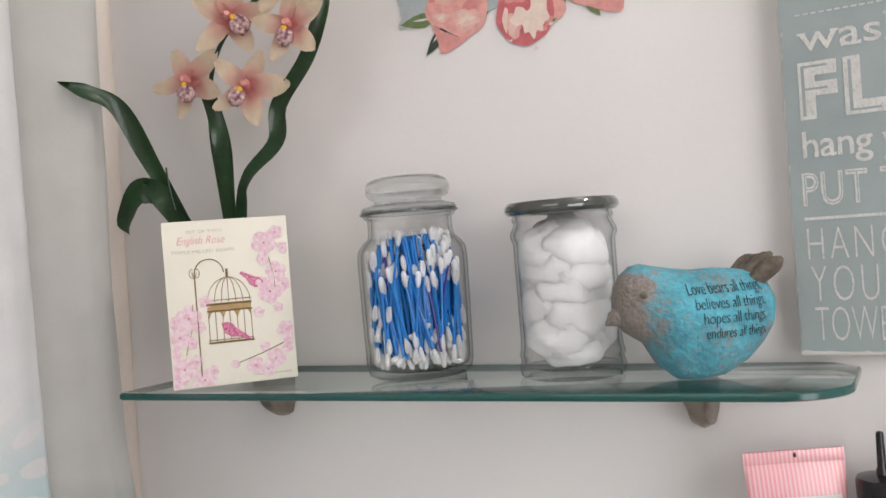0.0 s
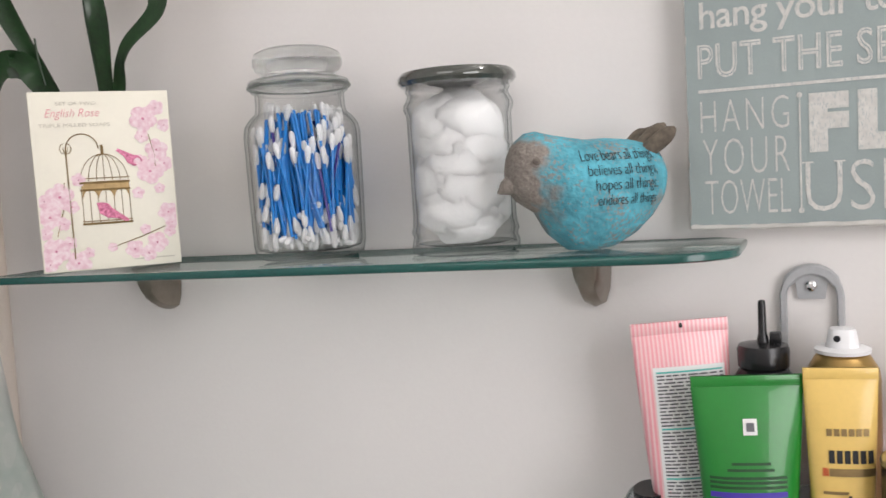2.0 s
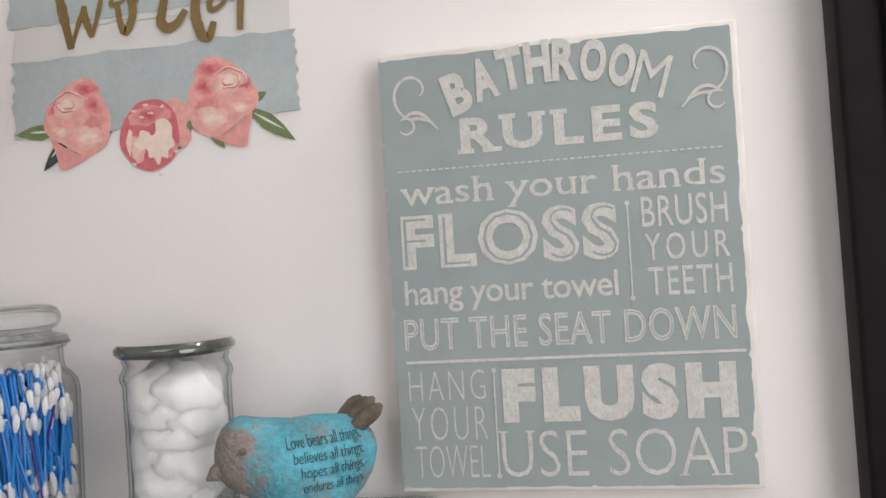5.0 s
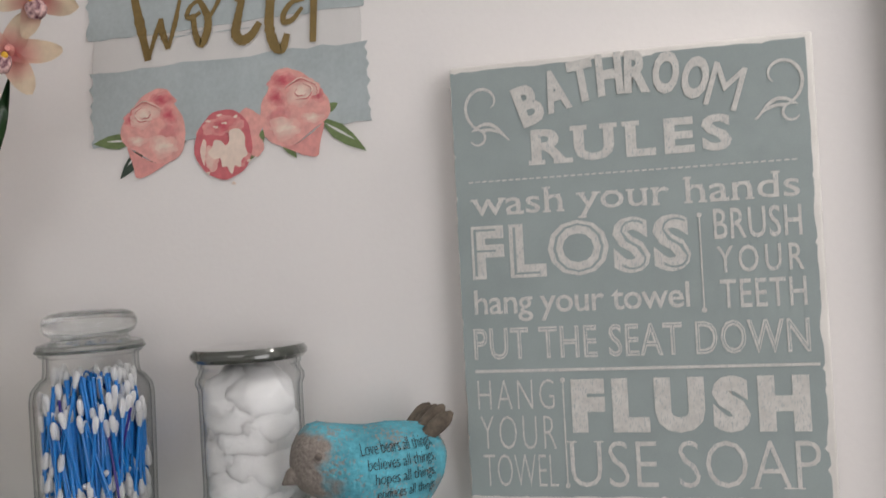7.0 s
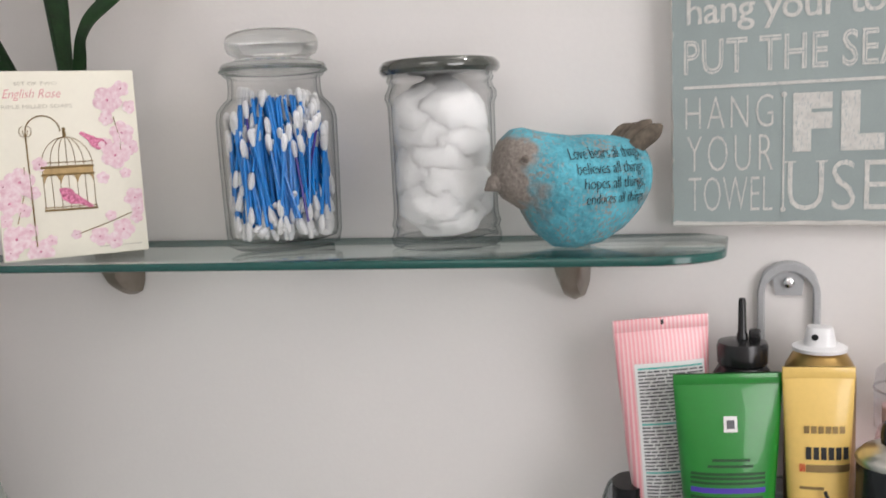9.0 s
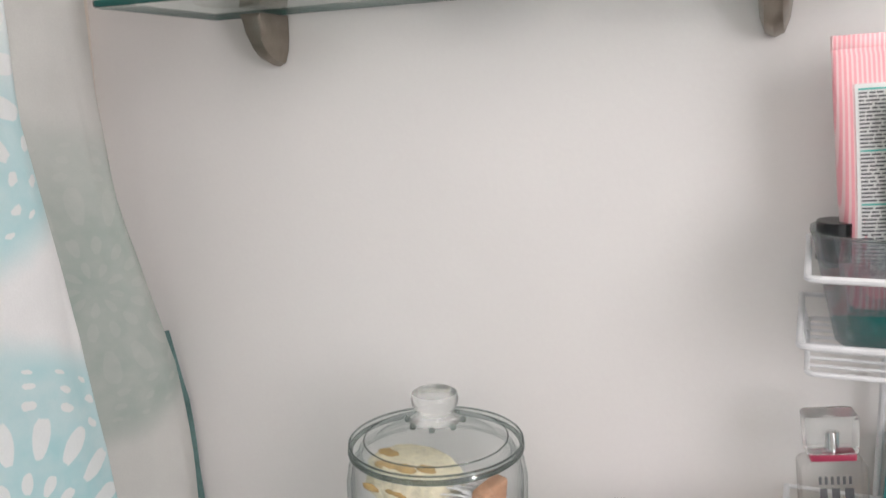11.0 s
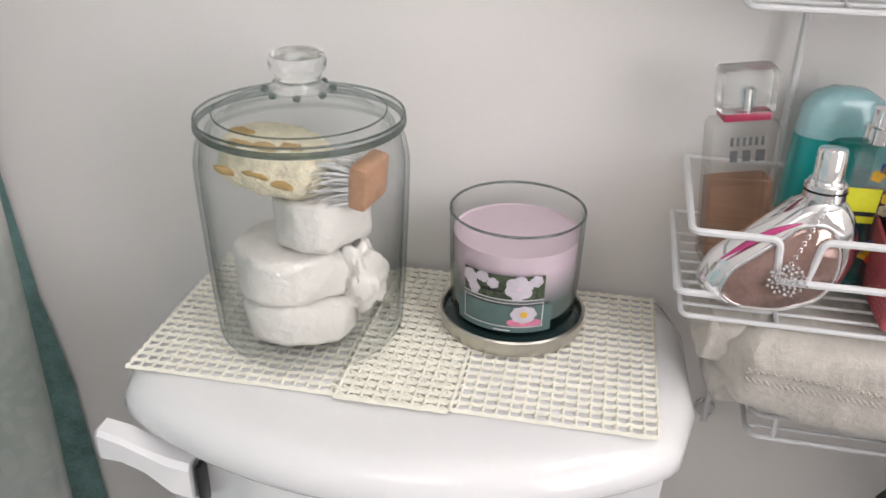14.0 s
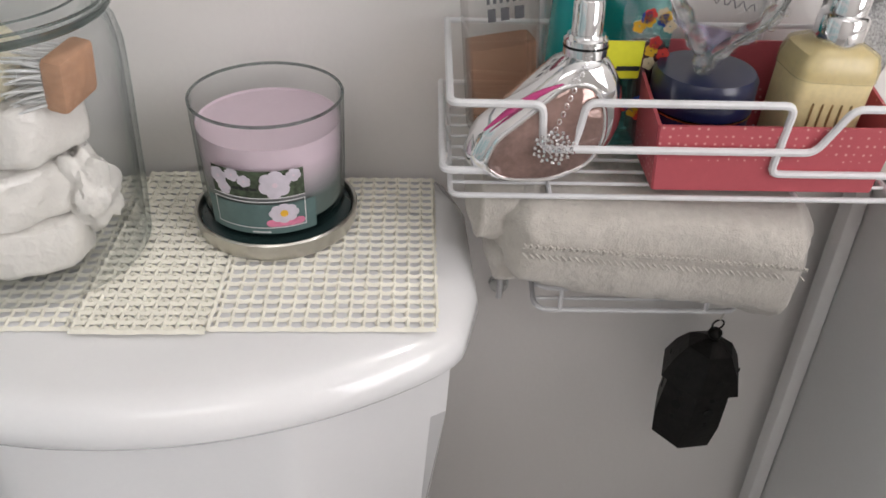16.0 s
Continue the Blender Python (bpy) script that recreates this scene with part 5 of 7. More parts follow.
POURED_WAX = two_tone(material("poured_wax", (0.70, 0.57, 0.64), 0.5, vary=0.03, size=40), (0.10, 0.135, 0.125), 0.036, 0.064)
TEAL_LABEL = material("teal_label", (0.10, 0.165, 0.16), 0.4, vary=0.1, size=60)
PETAL_WHITE = material("white_flower_print", (0.60, 0.55, 0.62), 0.5, vary=0.08, size=160)
DARK_PRINT = material("dark_foliage_print", (0.05, 0.07, 0.04), 0.5, vary=0.5, size=300)
PINK_PRINT = material("pink_flower_print", (0.7, 0.22, 0.35), 0.5, vary=0.2, size=200)
SILVER_PRINT = material("silver_print", (0.7, 0.7, 0.7), 0.4)


def candle():
    root = thing("jar_candle", Matrix.Translation((0.133, -0.071, MAT_Z)), "lilac and grey-green wax candle in clear glass on a metal dish", "candle")
    part("dish", lathe([(0.046, 0.0), (0.052, 0.001), (0.0535, 0.004), (0.0545, 0.013), (0.0535, 0.0142), (0.052, 0.0135), (0.0505, 0.006), (0.004, 0.0055)], 72), STEEL, root, "brushed metal lid used as dish")
    part("gasket", lathe([(0.046, 0.006), (0.0505, 0.0062), (0.0505, 0.0105), (0.0465, 0.012), (0.04, 0.0122), (0.004, 0.0122)], 64), material("dark_green_seal", (0.02, 0.04, 0.04), 0.25), root, "dark rubber seal")
    o = [(0.040, 0.0125), (0.0440, 0.0135), (0.0462, 0.018), (0.0475, 0.048), (0.0486, 0.0905), (0.0489, 0.093)]
    i = [(0.0471, 0.093), (0.0465, 0.0905), (0.0454, 0.048), (0.0443, 0.022), (0.040, 0.0175)]
    part("glass", lathe(o + i, 72), GLASS, root)
    part("rim", wire([(0.0480 * math.cos(a), 0.0480 * math.sin(a), 0.0933) for a in [k * math.pi / 40 for k in range(80)]], 0.0010, 8, True), RIM_GLASS, root)
    part("wax", lathe([(0.0385, 0.0185), (0.0433, 0.0225), (0.0449, 0.048), (0.0457, 0.0765), (0.0445, 0.0755), (0.02, 0.075), (0.002, 0.075)], 64), POURED_WAX, root, "lilac scented wax with grey-green foot")

    def wrap(name, a0, a1, z0, z1, mat, lift, round_shape=False, label=""):
        # a patch bent round the glass; angles from the front, to the right
        rings = []
        for k in range(15):
            u = k / 14
            a = radians(a0 + (a1 - a0) * u)
            half = (z1 - z0) / 2 * (math.sqrt(max(0.0, 1 - (2 * u - 1) ** 2)) if round_shape else 1)
            mid = (z0 + z1) / 2
            row = []
            for zz in (mid - half, mid + half):
                r = 0.0465 + (zz - 0.018) * 0.033 + lift
                row.append((r * math.sin(a), -r * math.cos(a), zz))
            rings.append(row)
        bm = bmesh.new()
        vs = [[bm.verts.new(p) for p in r] for r in rings]
        for a, b in zip(vs, vs[1:]):
            bm.faces.new((a[0], b[0], b[1], a[1]))
        part(name, bm, mat, root, label)
    c = -3
    wrap("label_base", c - 45, c + 45, 0.018, 0.040, TEAL_LABEL, 0.0002, label="teal printed label")
    wrap("label_band", c - 36, c + 36, 0.045, 0.064, DARK_PRINT, 0.0003)
    for a, z, s in ((-29, 0.0575, 0.8), (-17, 0.0605, 0.6), (14, 0.0545, 1.25), (-25, 0.0500, 0.6), (-8, 0.0570, 0.55), (28, 0.0600, 0.6)):
        for k in range(6):
            q = k * 1.047 + a
            da, dz = 5.2 * s * math.cos(q), 0.0044 * s * math.sin(q)
            wrap("flower_print", c + a + da - 4.6 * s, c + a + da + 4.6 * s, z + dz - 0.0036 * s, z + dz + 0.0036 * s, PETAL_WHITE, 0.0008 + 0.00004 * k, True)
        wrap("flower_print", c + a - 1.6 * s, c + a + 1.6 * s, z - 0.0014 * s, z + 0.0014 * s, WAX, 0.0012, True)
    for z in (0.0225, 0.0418, 0.0445):
        wrap("silver_line", c - 36, c + 36, z, z + 0.0007, SILVER_PRINT, 0.0006)
    for a in (-36, 35.2):
        wrap("silver_line", c + a, c + a + 0.8, 0.0225, 0.042, SILVER_PRINT, 0.0006)
    for k in range(5):
        wrap("flower_print", c + 10 + 5 * k - 5, c + 10 + 5 * k + 5, 0.0235, 0.029, PINK_PRINT, 0.0007 + 0.00003 * k, True)
    for k in range(8):
        q = k * 0.785
        da, dz = 7.0 * math.cos(q), 0.0042 * math.sin(q)
        wrap("flower_print", c + 19 + da - 4.5, c + 19 + da + 4.5, 0.0335 + dz - 0.003, 0.0335 + dz + 0.003, PETAL_WHITE, 0.0009 + 0.00003 * k, True)
    wrap("flower_print", c + 16, c + 22, 0.031, 0.036, YELLOW, 0.0013, True)
    for k, (a0, a1) in enumerate(((-18, -13), (-12, -9), (-8, -5), (-4, 1))):
        wrap("print_bar", c + a0, c + a1, 0.0505, 0.0525, INK, 0.001)
    wrap("print_bar", c - 6, c + 8, 0.0195, 0.0206, SILVER_PRINT, 0.001)
    return root


candle()

# ---- wire caddy ----
CX, CXW, CY0, CY1 = 0.384, 0.137, -0.018, -0.132


def wire_caddy():
    root = thing("wire_caddy", Matrix.Translation((CX, 0, 0.66)), "white coated wire two-basket caddy hung on the wall", "caddy")
    T = Matrix.Translation((-CX, 0, -0.66))

    def w(name, pts, r, rad=0.006, closed=False, label=""):
        return part(name, moved(wire(fillet(pts, rad, 4, closed), r, 8, closed), T), WHITE_WIRE, root, label)
    for zu, drop, ex in ((1.091, 0.008, 0.008), (0.892, 0.006, 0.0)):
        zl, zf = zu - 0.044, zu - 0.062
        x0, x1 = CX - CXW + ex, CX + CXW - ex
        # upper and lower rails interlock at the front
        f = lambda z, y: z - drop * (y - CY0) / (CY1 - CY0)
        yf = CY1
        A = [(x0, CY0, zu), (x0, yf, f(zu, yf)), (x0 + 0.052, yf, f(zu, yf)), (x0 + 0.054, yf, f(zu - 0.028, yf)), (x1 - 0.062, yf, f(zu - 0.028, yf)), (x1 - 0.046, yf, f(zu, yf)), (x1, yf, f(zu, yf)), (x1, CY0, zu)]
        B = [(x0 - 0.003, CY0, zl), (x0 - 0.003, yf + 0.002, f(zl, yf)), (x0 + 0.070, yf + 0.003, f(zl, yf)), (x0 + 0.077, yf + 0.003, f(zu, yf)), (x1 - 0.079, yf + 0.003, f(zu, yf)), (x1 - 0.083, yf + 0.003, f(zl, yf)), (x1 + 0.003, yf + 0.003, f(zl, yf)), (x1 + 0.003, CY0, zl)]
        w("rail", A, 0.0024)
        w("rail", B, 0.0024)
        w("back_rail", [(x0, CY0, zu), (x1, CY0, zu)], 0.0018)
        w("back_rail", [(x0 - 0.003, CY0, zl), (x1 + 0.003, CY0, zl)], 0.0018)
        w("floor_frame", [(x0 + 0.002, CY0, zf), (x0 + 0.002, yf + 0.004, f(zf, yf)), (x1 - 0.002, yf + 0.004, f(zf, yf)), (x1 - 0.002, CY0, zf)], 0.0018, closed=True)
        for k in range(1, 8):
            y = CY0 + (CY1 + 0.004 - CY0) * k / 8
            w("floor_wire", [(x0 + 0.002, y, f(zf, y)), (x1 - 0.002, y, f(zf, y))], 0.0012)
        for y in (CY0 - 0.012, CY0 - 0.03, CY0 - 0.05, CY0 - 0.075):
            for s in (-1, 1):
                w("side_wire", [(CX + s * (CXW - ex + 0.003), y, f(zl, y)), (CX + s * (CXW - ex - 0.002), y, f(zf, y))], 0.0011)
        for xx in (CX - 0.075, CX + 0.075):
            w("floor_wire", [(xx, CY0, zf), (xx, CY1 + 0.004, f(zf, CY1))], 0.0016)
    for s in (-1, 1):
        w("upright", [(CX + s * 0.021, -0.01, 1.2), (CX + s * 0.024, -0.012, 1.15), (CX + s * 0.074, -0.015, 1.09), (CX + s * 0.074, -0.015, 0.74), (CX + s * 0.088, -0.012, 0.70), (CX + s * 0.088, -0.012, 0.655)], 0.0026, 0.03)
        part("foot_cup", moved(lathe([(0.003, -0.008), (0.0075, -0.006), (0.0085, -0.001), (0.006, 0.0)], 20), T @ Matrix.Translation((CX + s * 0.088, -0.002, 0.664)) @ pose(0, 0, 0, -90)), GLASS_SOLID, root, "clear rubber wall cup")
    # soap tray under the towel
    for z, yy in ((0.735, 0.0), (0.716, 0.0)):
        w("tray_rail", [(0.314, -0.018, z), (0.312, -0.098, z - 0.004), (0.458, -0.098, z - 0.004), (0.458, -0.018, z)], 0.0019, 0.012)
    for x in (0.330, 0.434):
        w("tray_tie", [(x, -0.098, 0.731), (x, -0.098, 0.712)], 0.0016)
    for k in range(5):
        y = -0.03 - k * 0.015
        w("tray_wire", [(0.314, y, 0.716), (0.458, y, 0.716)], 0.0014)
    return root


wire_caddy()


def caddy_hook():
    root = thing("wall_hook", Matrix.Translation((0.384, -0.001, 1.198)) @ Matrix.Diagonal((0.92, 1, 0.985, 1)), "grey plastic arch hook screwed to the wall", "hook")
    grey = material("grey_plastic", (0.44, 0.45, 0.46), 0.4, vary=0.08)
    rings = []
    path = [(-0.021, -0.03), (-0.021, 0.045)] + [(-0.021 * math.cos(a), 0.045 + 0.021 * math.sin(a)) for a in [math.pi * k / 14 for k in range(1, 14)]] + [(0.021, 0.045), (0.021, -0.03)]
    n = len(path)
    for i, (x, z) in enumerate(path):
        a, b = path[max(i - 1, 0)], path[min(i + 1, n - 1)]
        d = Vector((b[0] - a[0], 0, b[1] - a[1])).normalized()
        s = Vector((-d.z, 0, d.x))
        hw = 0.0042 if 3 < i < n - 4 else 0.0028
        rings.append([Vector((x, 0, z)) + s * u * hw + Vector((0, y, 0)) for u, y in ((-1, 0), (-1, -0.005), (-0.6, -0.0065), (0.6, -0.0065), (1, -0.005), (1, 0))])
    part("arch", loft(rings), grey, root)
    part("plate", flat([(-0.010, 0.044), (0.010, 0.044), (0.012, 0.058), (0.006, 0.063), (-0.006, 0.063), (-0.012, 0.058)], 0.003), grey, root)
    part("screw", moved(lathe([(0.0042, 0), (0.004, 0.0016), (0.0028, 0.0026), (0.001, 0.0028)], 20), Matrix.Translation((0, -0.004, 0.054)) @ pose(0, 0, 0, 90)), CHROME, root, "chrome screw head")
    return root


caddy_hook()


# ---- top basket things ----
TUB_Z = 1.0335


def clear_tub():
    root = thing("plastic_tub", Matrix.Translation((0.384, -0.072, TUB_Z - 0.002)), "smoky clear plastic tub in the caddy basket", "tub")
    smoke = glass("smoky_plastic", (0.78, 0.81, 0.83), clear=0.5, rough=0.08)
    o = [ring(0, 0, z, rx, ry, 64, 3.4) for z, rx, ry in ((0.0, 0.108, 0.046), (0.002, 0.111, 0.048), (0.035, 0.119, 0.0505), (0.072, 0.128, 0.052), (0.074, 0.1285, 0.0525), (0.074, 0.1265, 0.0505), (0.035, 0.117, 0.0485), (0.004, 0.109, 0.046))]
    part("shell", loft(o), smoke, root, angle=50)
    part("rim", wire(ring(0, 0, 0.0742, 0.128, 0.0522, 64, 3.4), 0.0012, 6, True), GLASS_SMOKE, root)
    # Solid black piece fills the dark spot inside the rim's left end.
    part("dark_piece", loft([ring(-0.112, 0.012, z, 0.013, 0.018, 24) for z in (0.052, 0.078)], True, True), BLACK, root, "black piece at the left end inside the tub")
    return root


clear_tub()


def squeeze_tube(name, label, x, y, z, w, h, mat, turn, lean=0.0, tip=0.0, cap=None, bottom=0.6):
    """A squeeze tube standing on its cap, flat seam at the top."""
    root = thing(name, Matrix.Translation((x, y, z)) @ pose(0, 0, 0, tip, lean, turn), label, "tube", "tubes in the basket")
    rings = []
    for u, rx, ry in ((0.10, w * bottom * 0.5, w * bottom * 0.42), (0.13, w * bottom * 0.52, w * bottom * 0.44), (0.45, w * 0.42, w * 0.21), (0.75, w * 0.47, w * 0.12), (0.93, w * 0.495, 0.0035), (0.95, w * 0.5, 0.0016), (1.0, w * 0.5, 0.0014)):
        rings.append(ring(0, 0, u * h, rx, ry, 40, 2.4))
    part("tube_body", loft(rings), mat, root, angle=50)
    part("seam", block((w * 0.995, 0.0034, h * 0.045), (0, 0, h * 0.955), 0.0006), mat, root)
    part("cap", loft([ring(0, 0, z * h, w * bottom * s, w * bottom * 0.44 / 0.5 * s, 32, 2.4) for z, s in ((0.0, 0.47), (0.01, 0.5), (0.1, 0.5))]), cap or mat, root)
    return root


def tube_front(w, h, bottom, u):
    """Front of the tube at height share u."""
    pts = ((0.13, w * bottom * 0.44), (0.45, w * 0.21), (0.75, w * 0.12), (0.93, 0.0035), (1.0, 0.002))
    return -float(np.interp(u, [p[0] for p in pts], [p[1] for p in pts]))


def bent_patch(name, root, w, h, bottom, u0, u1, x0, x1, mat, lift=0.0006, label=""):
    bm = bmesh.new()
    rows = []
    for k in range(9):
        u = u0 + (u1 - u0) * k / 8
        yb = tube_front(w, h, bottom, u)
        hw = float(np.interp(u, (0.13, 0.45, 0.75, 0.93), (w * bottom * 0.52, w * 0.42, w * 0.47, w * 0.495)))
        row = []
        for j in range(7):
            x = x0 + (x1 - x0) * j / 6
            s = max(0.0, 1 - abs(x / hw) ** 2.4) ** (1 / 2.4)
            row.append(bm.verts.new((x, yb * s - lift, u * h)))
        rows.append(row)
    for a, b in zip(rows, rows[1:]):
        for j in range(6):
            bm.faces.new((a[j], a[j + 1], b[j + 1], b[j]))
    return part(name, bm, mat, root, label, angle=80)


def striped_pink():
    m = material("pink_striped_tube", (0.86, 0.36, 0.40), 0.35, vary=0.04, coat=0.3)
    nt = m.node_tree
    b = nt.nodes["Principled BSDF"]
    old = b.inputs["Base Color"].links[0].from_socket
    tc, wv = nt.nodes.new("ShaderNodeTexCoord"), nt.nodes.new("ShaderNodeTexWave")
    wv.inputs["Scale"].default_value = 105
    nt.links.new(tc.outputs["Object"], wv.inputs[0])
    r = nt.nodes.new("ShaderNodeMapRange")
    r.inputs[1].default_value, r.inputs[2].default_value = 0.45, 0.75
    nt.links.new(wv.outputs[1], r.inputs[0])
    mix = nt.nodes.new("ShaderNodeMix")
    mix.data_type = "RGBA"
    nt.links.new(r.outputs[0], mix.inputs[0])
    nt.links.new(old, mix.inputs[6])
    mix.inputs[7].default_value = (0.86, 0.60, 0.60, 1)
    nt.links.new(mix.outputs[2], b.inputs["Base Color"])
    return m


LABEL_WHITE = material("white_label", (0.8, 0.79, 0.78), 0.5, vary=0.02)
PRINT_GREY = material("grey_print", (0.12, 0.12, 0.13), 0.6, vary=0.2, size=500)
PRINT_TEAL = material("teal_print", (0.1, 0.5, 0.45), 0.6)
GREEN_TUBE = material("green_tube", (0.012, 0.21, 0.025), 0.3, vary=0.06, coat=0.4)
GREEN_PRINT = material("dark_green_print", (0.008, 0.06, 0.015), 0.5)
PURPLE_PRINT = material("purple_print", (0.06, 0.03, 0.35), 0.5)
YELLOW_TUBE = material("yellow_tube", (0.80, 0.55, 0.16), 0.35, vary=0.04, coat=0.3)
TEAL_CAP = material("teal_cap", (0.02, 0.28, 0.25), 0.35)


def hair_tubes():
    rnd = random.Random(31)
    w, h, bt = 0.070, 0.200, 0.62
    pink = squeeze_tube("hair_treatment_tube", "pink striped squeeze tube with white ingredients label", 0.3040, -0.058, TUB_Z + 0.0, w, h, striped_pink(), 20, -2, -2, TEAL_CAP, bt)
    bent_patch("label_panel", pink, w, h, bt, 0.20, 0.84, -0.022, 0.029, LABEL_WHITE)
    u = 0.825
    while u > 0.22:
        if rnd.random() < 0.1:
            bent_patch("print_bar", pink, w, h, bt, u - 0.006, u, -0.02, 0.027, PRINT_TEAL, 0.0011)
        else:
            x = -0.02
            while x < 0.025:
                ln = rnd.uniform(0.003, 0.009)
                bent_patch("print_bar", pink, w, h, bt, u - 0.0055, u, x, min(x + ln, 0.0275), PRINT_GREY, 0.0011)
                x += ln + rnd.uniform(0.0007, 0.0016)
                if u < 0.4 and x > 0.015:
                    break
        u -= 0.0125
    part("hang_mark", block((0.0022, 0.0042, 0.0035), (0.001, 0, h * 0.975), 0.0004), BLACK, pink)
    w, h = 0.073, 0.165
    g = squeeze_tube("styling_gel_tube", "green squeeze tube of curl gel with dark print", 0.342, -0.082, TUB_Z + 0.003, w, h, GREEN_TUBE, 14, 0, 0, GREEN_TUBE, bt)
    bent_patch("badge", g, w, h, bt, 0.765, 0.83, -0.0045, 0.0045, LABEL_WHITE)
    bent_patch("badge_print", g, w, h, bt, 0.78, 0.815, -0.0025, 0.0025, PRINT_GREY, 0.0012)
    for k, (u, x0, x1, m) in enumerate(((0.645, -0.013, 0.012, GREEN_PRINT), (0.62, -0.016, 0.014, GREEN_PRINT), (0.588, -0.027, 0.022, GREEN_PRINT), (0.57, -0.027, 0.022, GREEN_PRINT), (0.55, -0.027, 0.022, GREEN_PRINT),
                                        (0.515, -0.027, 0.022, PURPLE_PRINT), (0.415, -0.027, 0.022, PURPLE_PRINT), (0.315, -0.027, 0.022, PURPLE_PRINT), (0.305, -0.027, 0.022, PURPLE_PRINT), (0.49, -0.027, 0.02, GREEN_PRINT), (0.47, -0.027, 0.016, GREEN_PRINT), (0.45, -0.027, 0.02, GREEN_PRINT), (0.385, -0.027, 0.02, GREEN_PRINT), (0.365, -0.027, 0.018, GREEN_PRINT), (0.345, -0.027, 0.021, GREEN_PRINT))):
        bent_patch("print_bar", g, w, h, bt, u, u + (0.022 if m is PURPLE_PRINT else 0.011), x0, x1, m)
    w, h = 0.046, 0.17
    yel = squeeze_tube("conditioner_tube", "pale yellow squeeze tube with black print", 0.3995, -0.074, TUB_Z + 0.003, w, h, YELLOW_TUBE, 8, 0, 0, YELLOW_TUBE, bt)
    for u, x0, x1, t, m in ((0.74, -0.010, 0.017, 0.028, BRONZE_INK), (0.635, -0.009, 0.0195, 0.05, INK), (0.585, -0.013, -0.0095, 0.032, material("red_print", (0.6, 0.08, 0.03), 0.5)), (0.585, -0.009, 0.0192, 0.03, BRONZE_INK), (0.515, -0.013, 0.002, 0.012, BRONZE_INK)):
        n = 6 if t > 0.026 and m is not BRONZE_INK or u > 0.7 else 1
        for j in range(n):
            a = x0 + (x1 - x0) * j / n
            bent_patch("print_bar", yel, w, h, bt, u, u + t, a, a + (x1 - x0) / n * (0.72 if n > 1 else 1), m)
    curl = [(0.012 + 0.010 * math.sin(a * 1.1), -0.0205 + 0.002 * a - 0.0012, 0.05 + 0.009 * a) for a in [k * 0.25 for k in range(18)]]
    part("curl_print", wire(curl, 0.0012, 6), INK, yel)


hair_tubes()


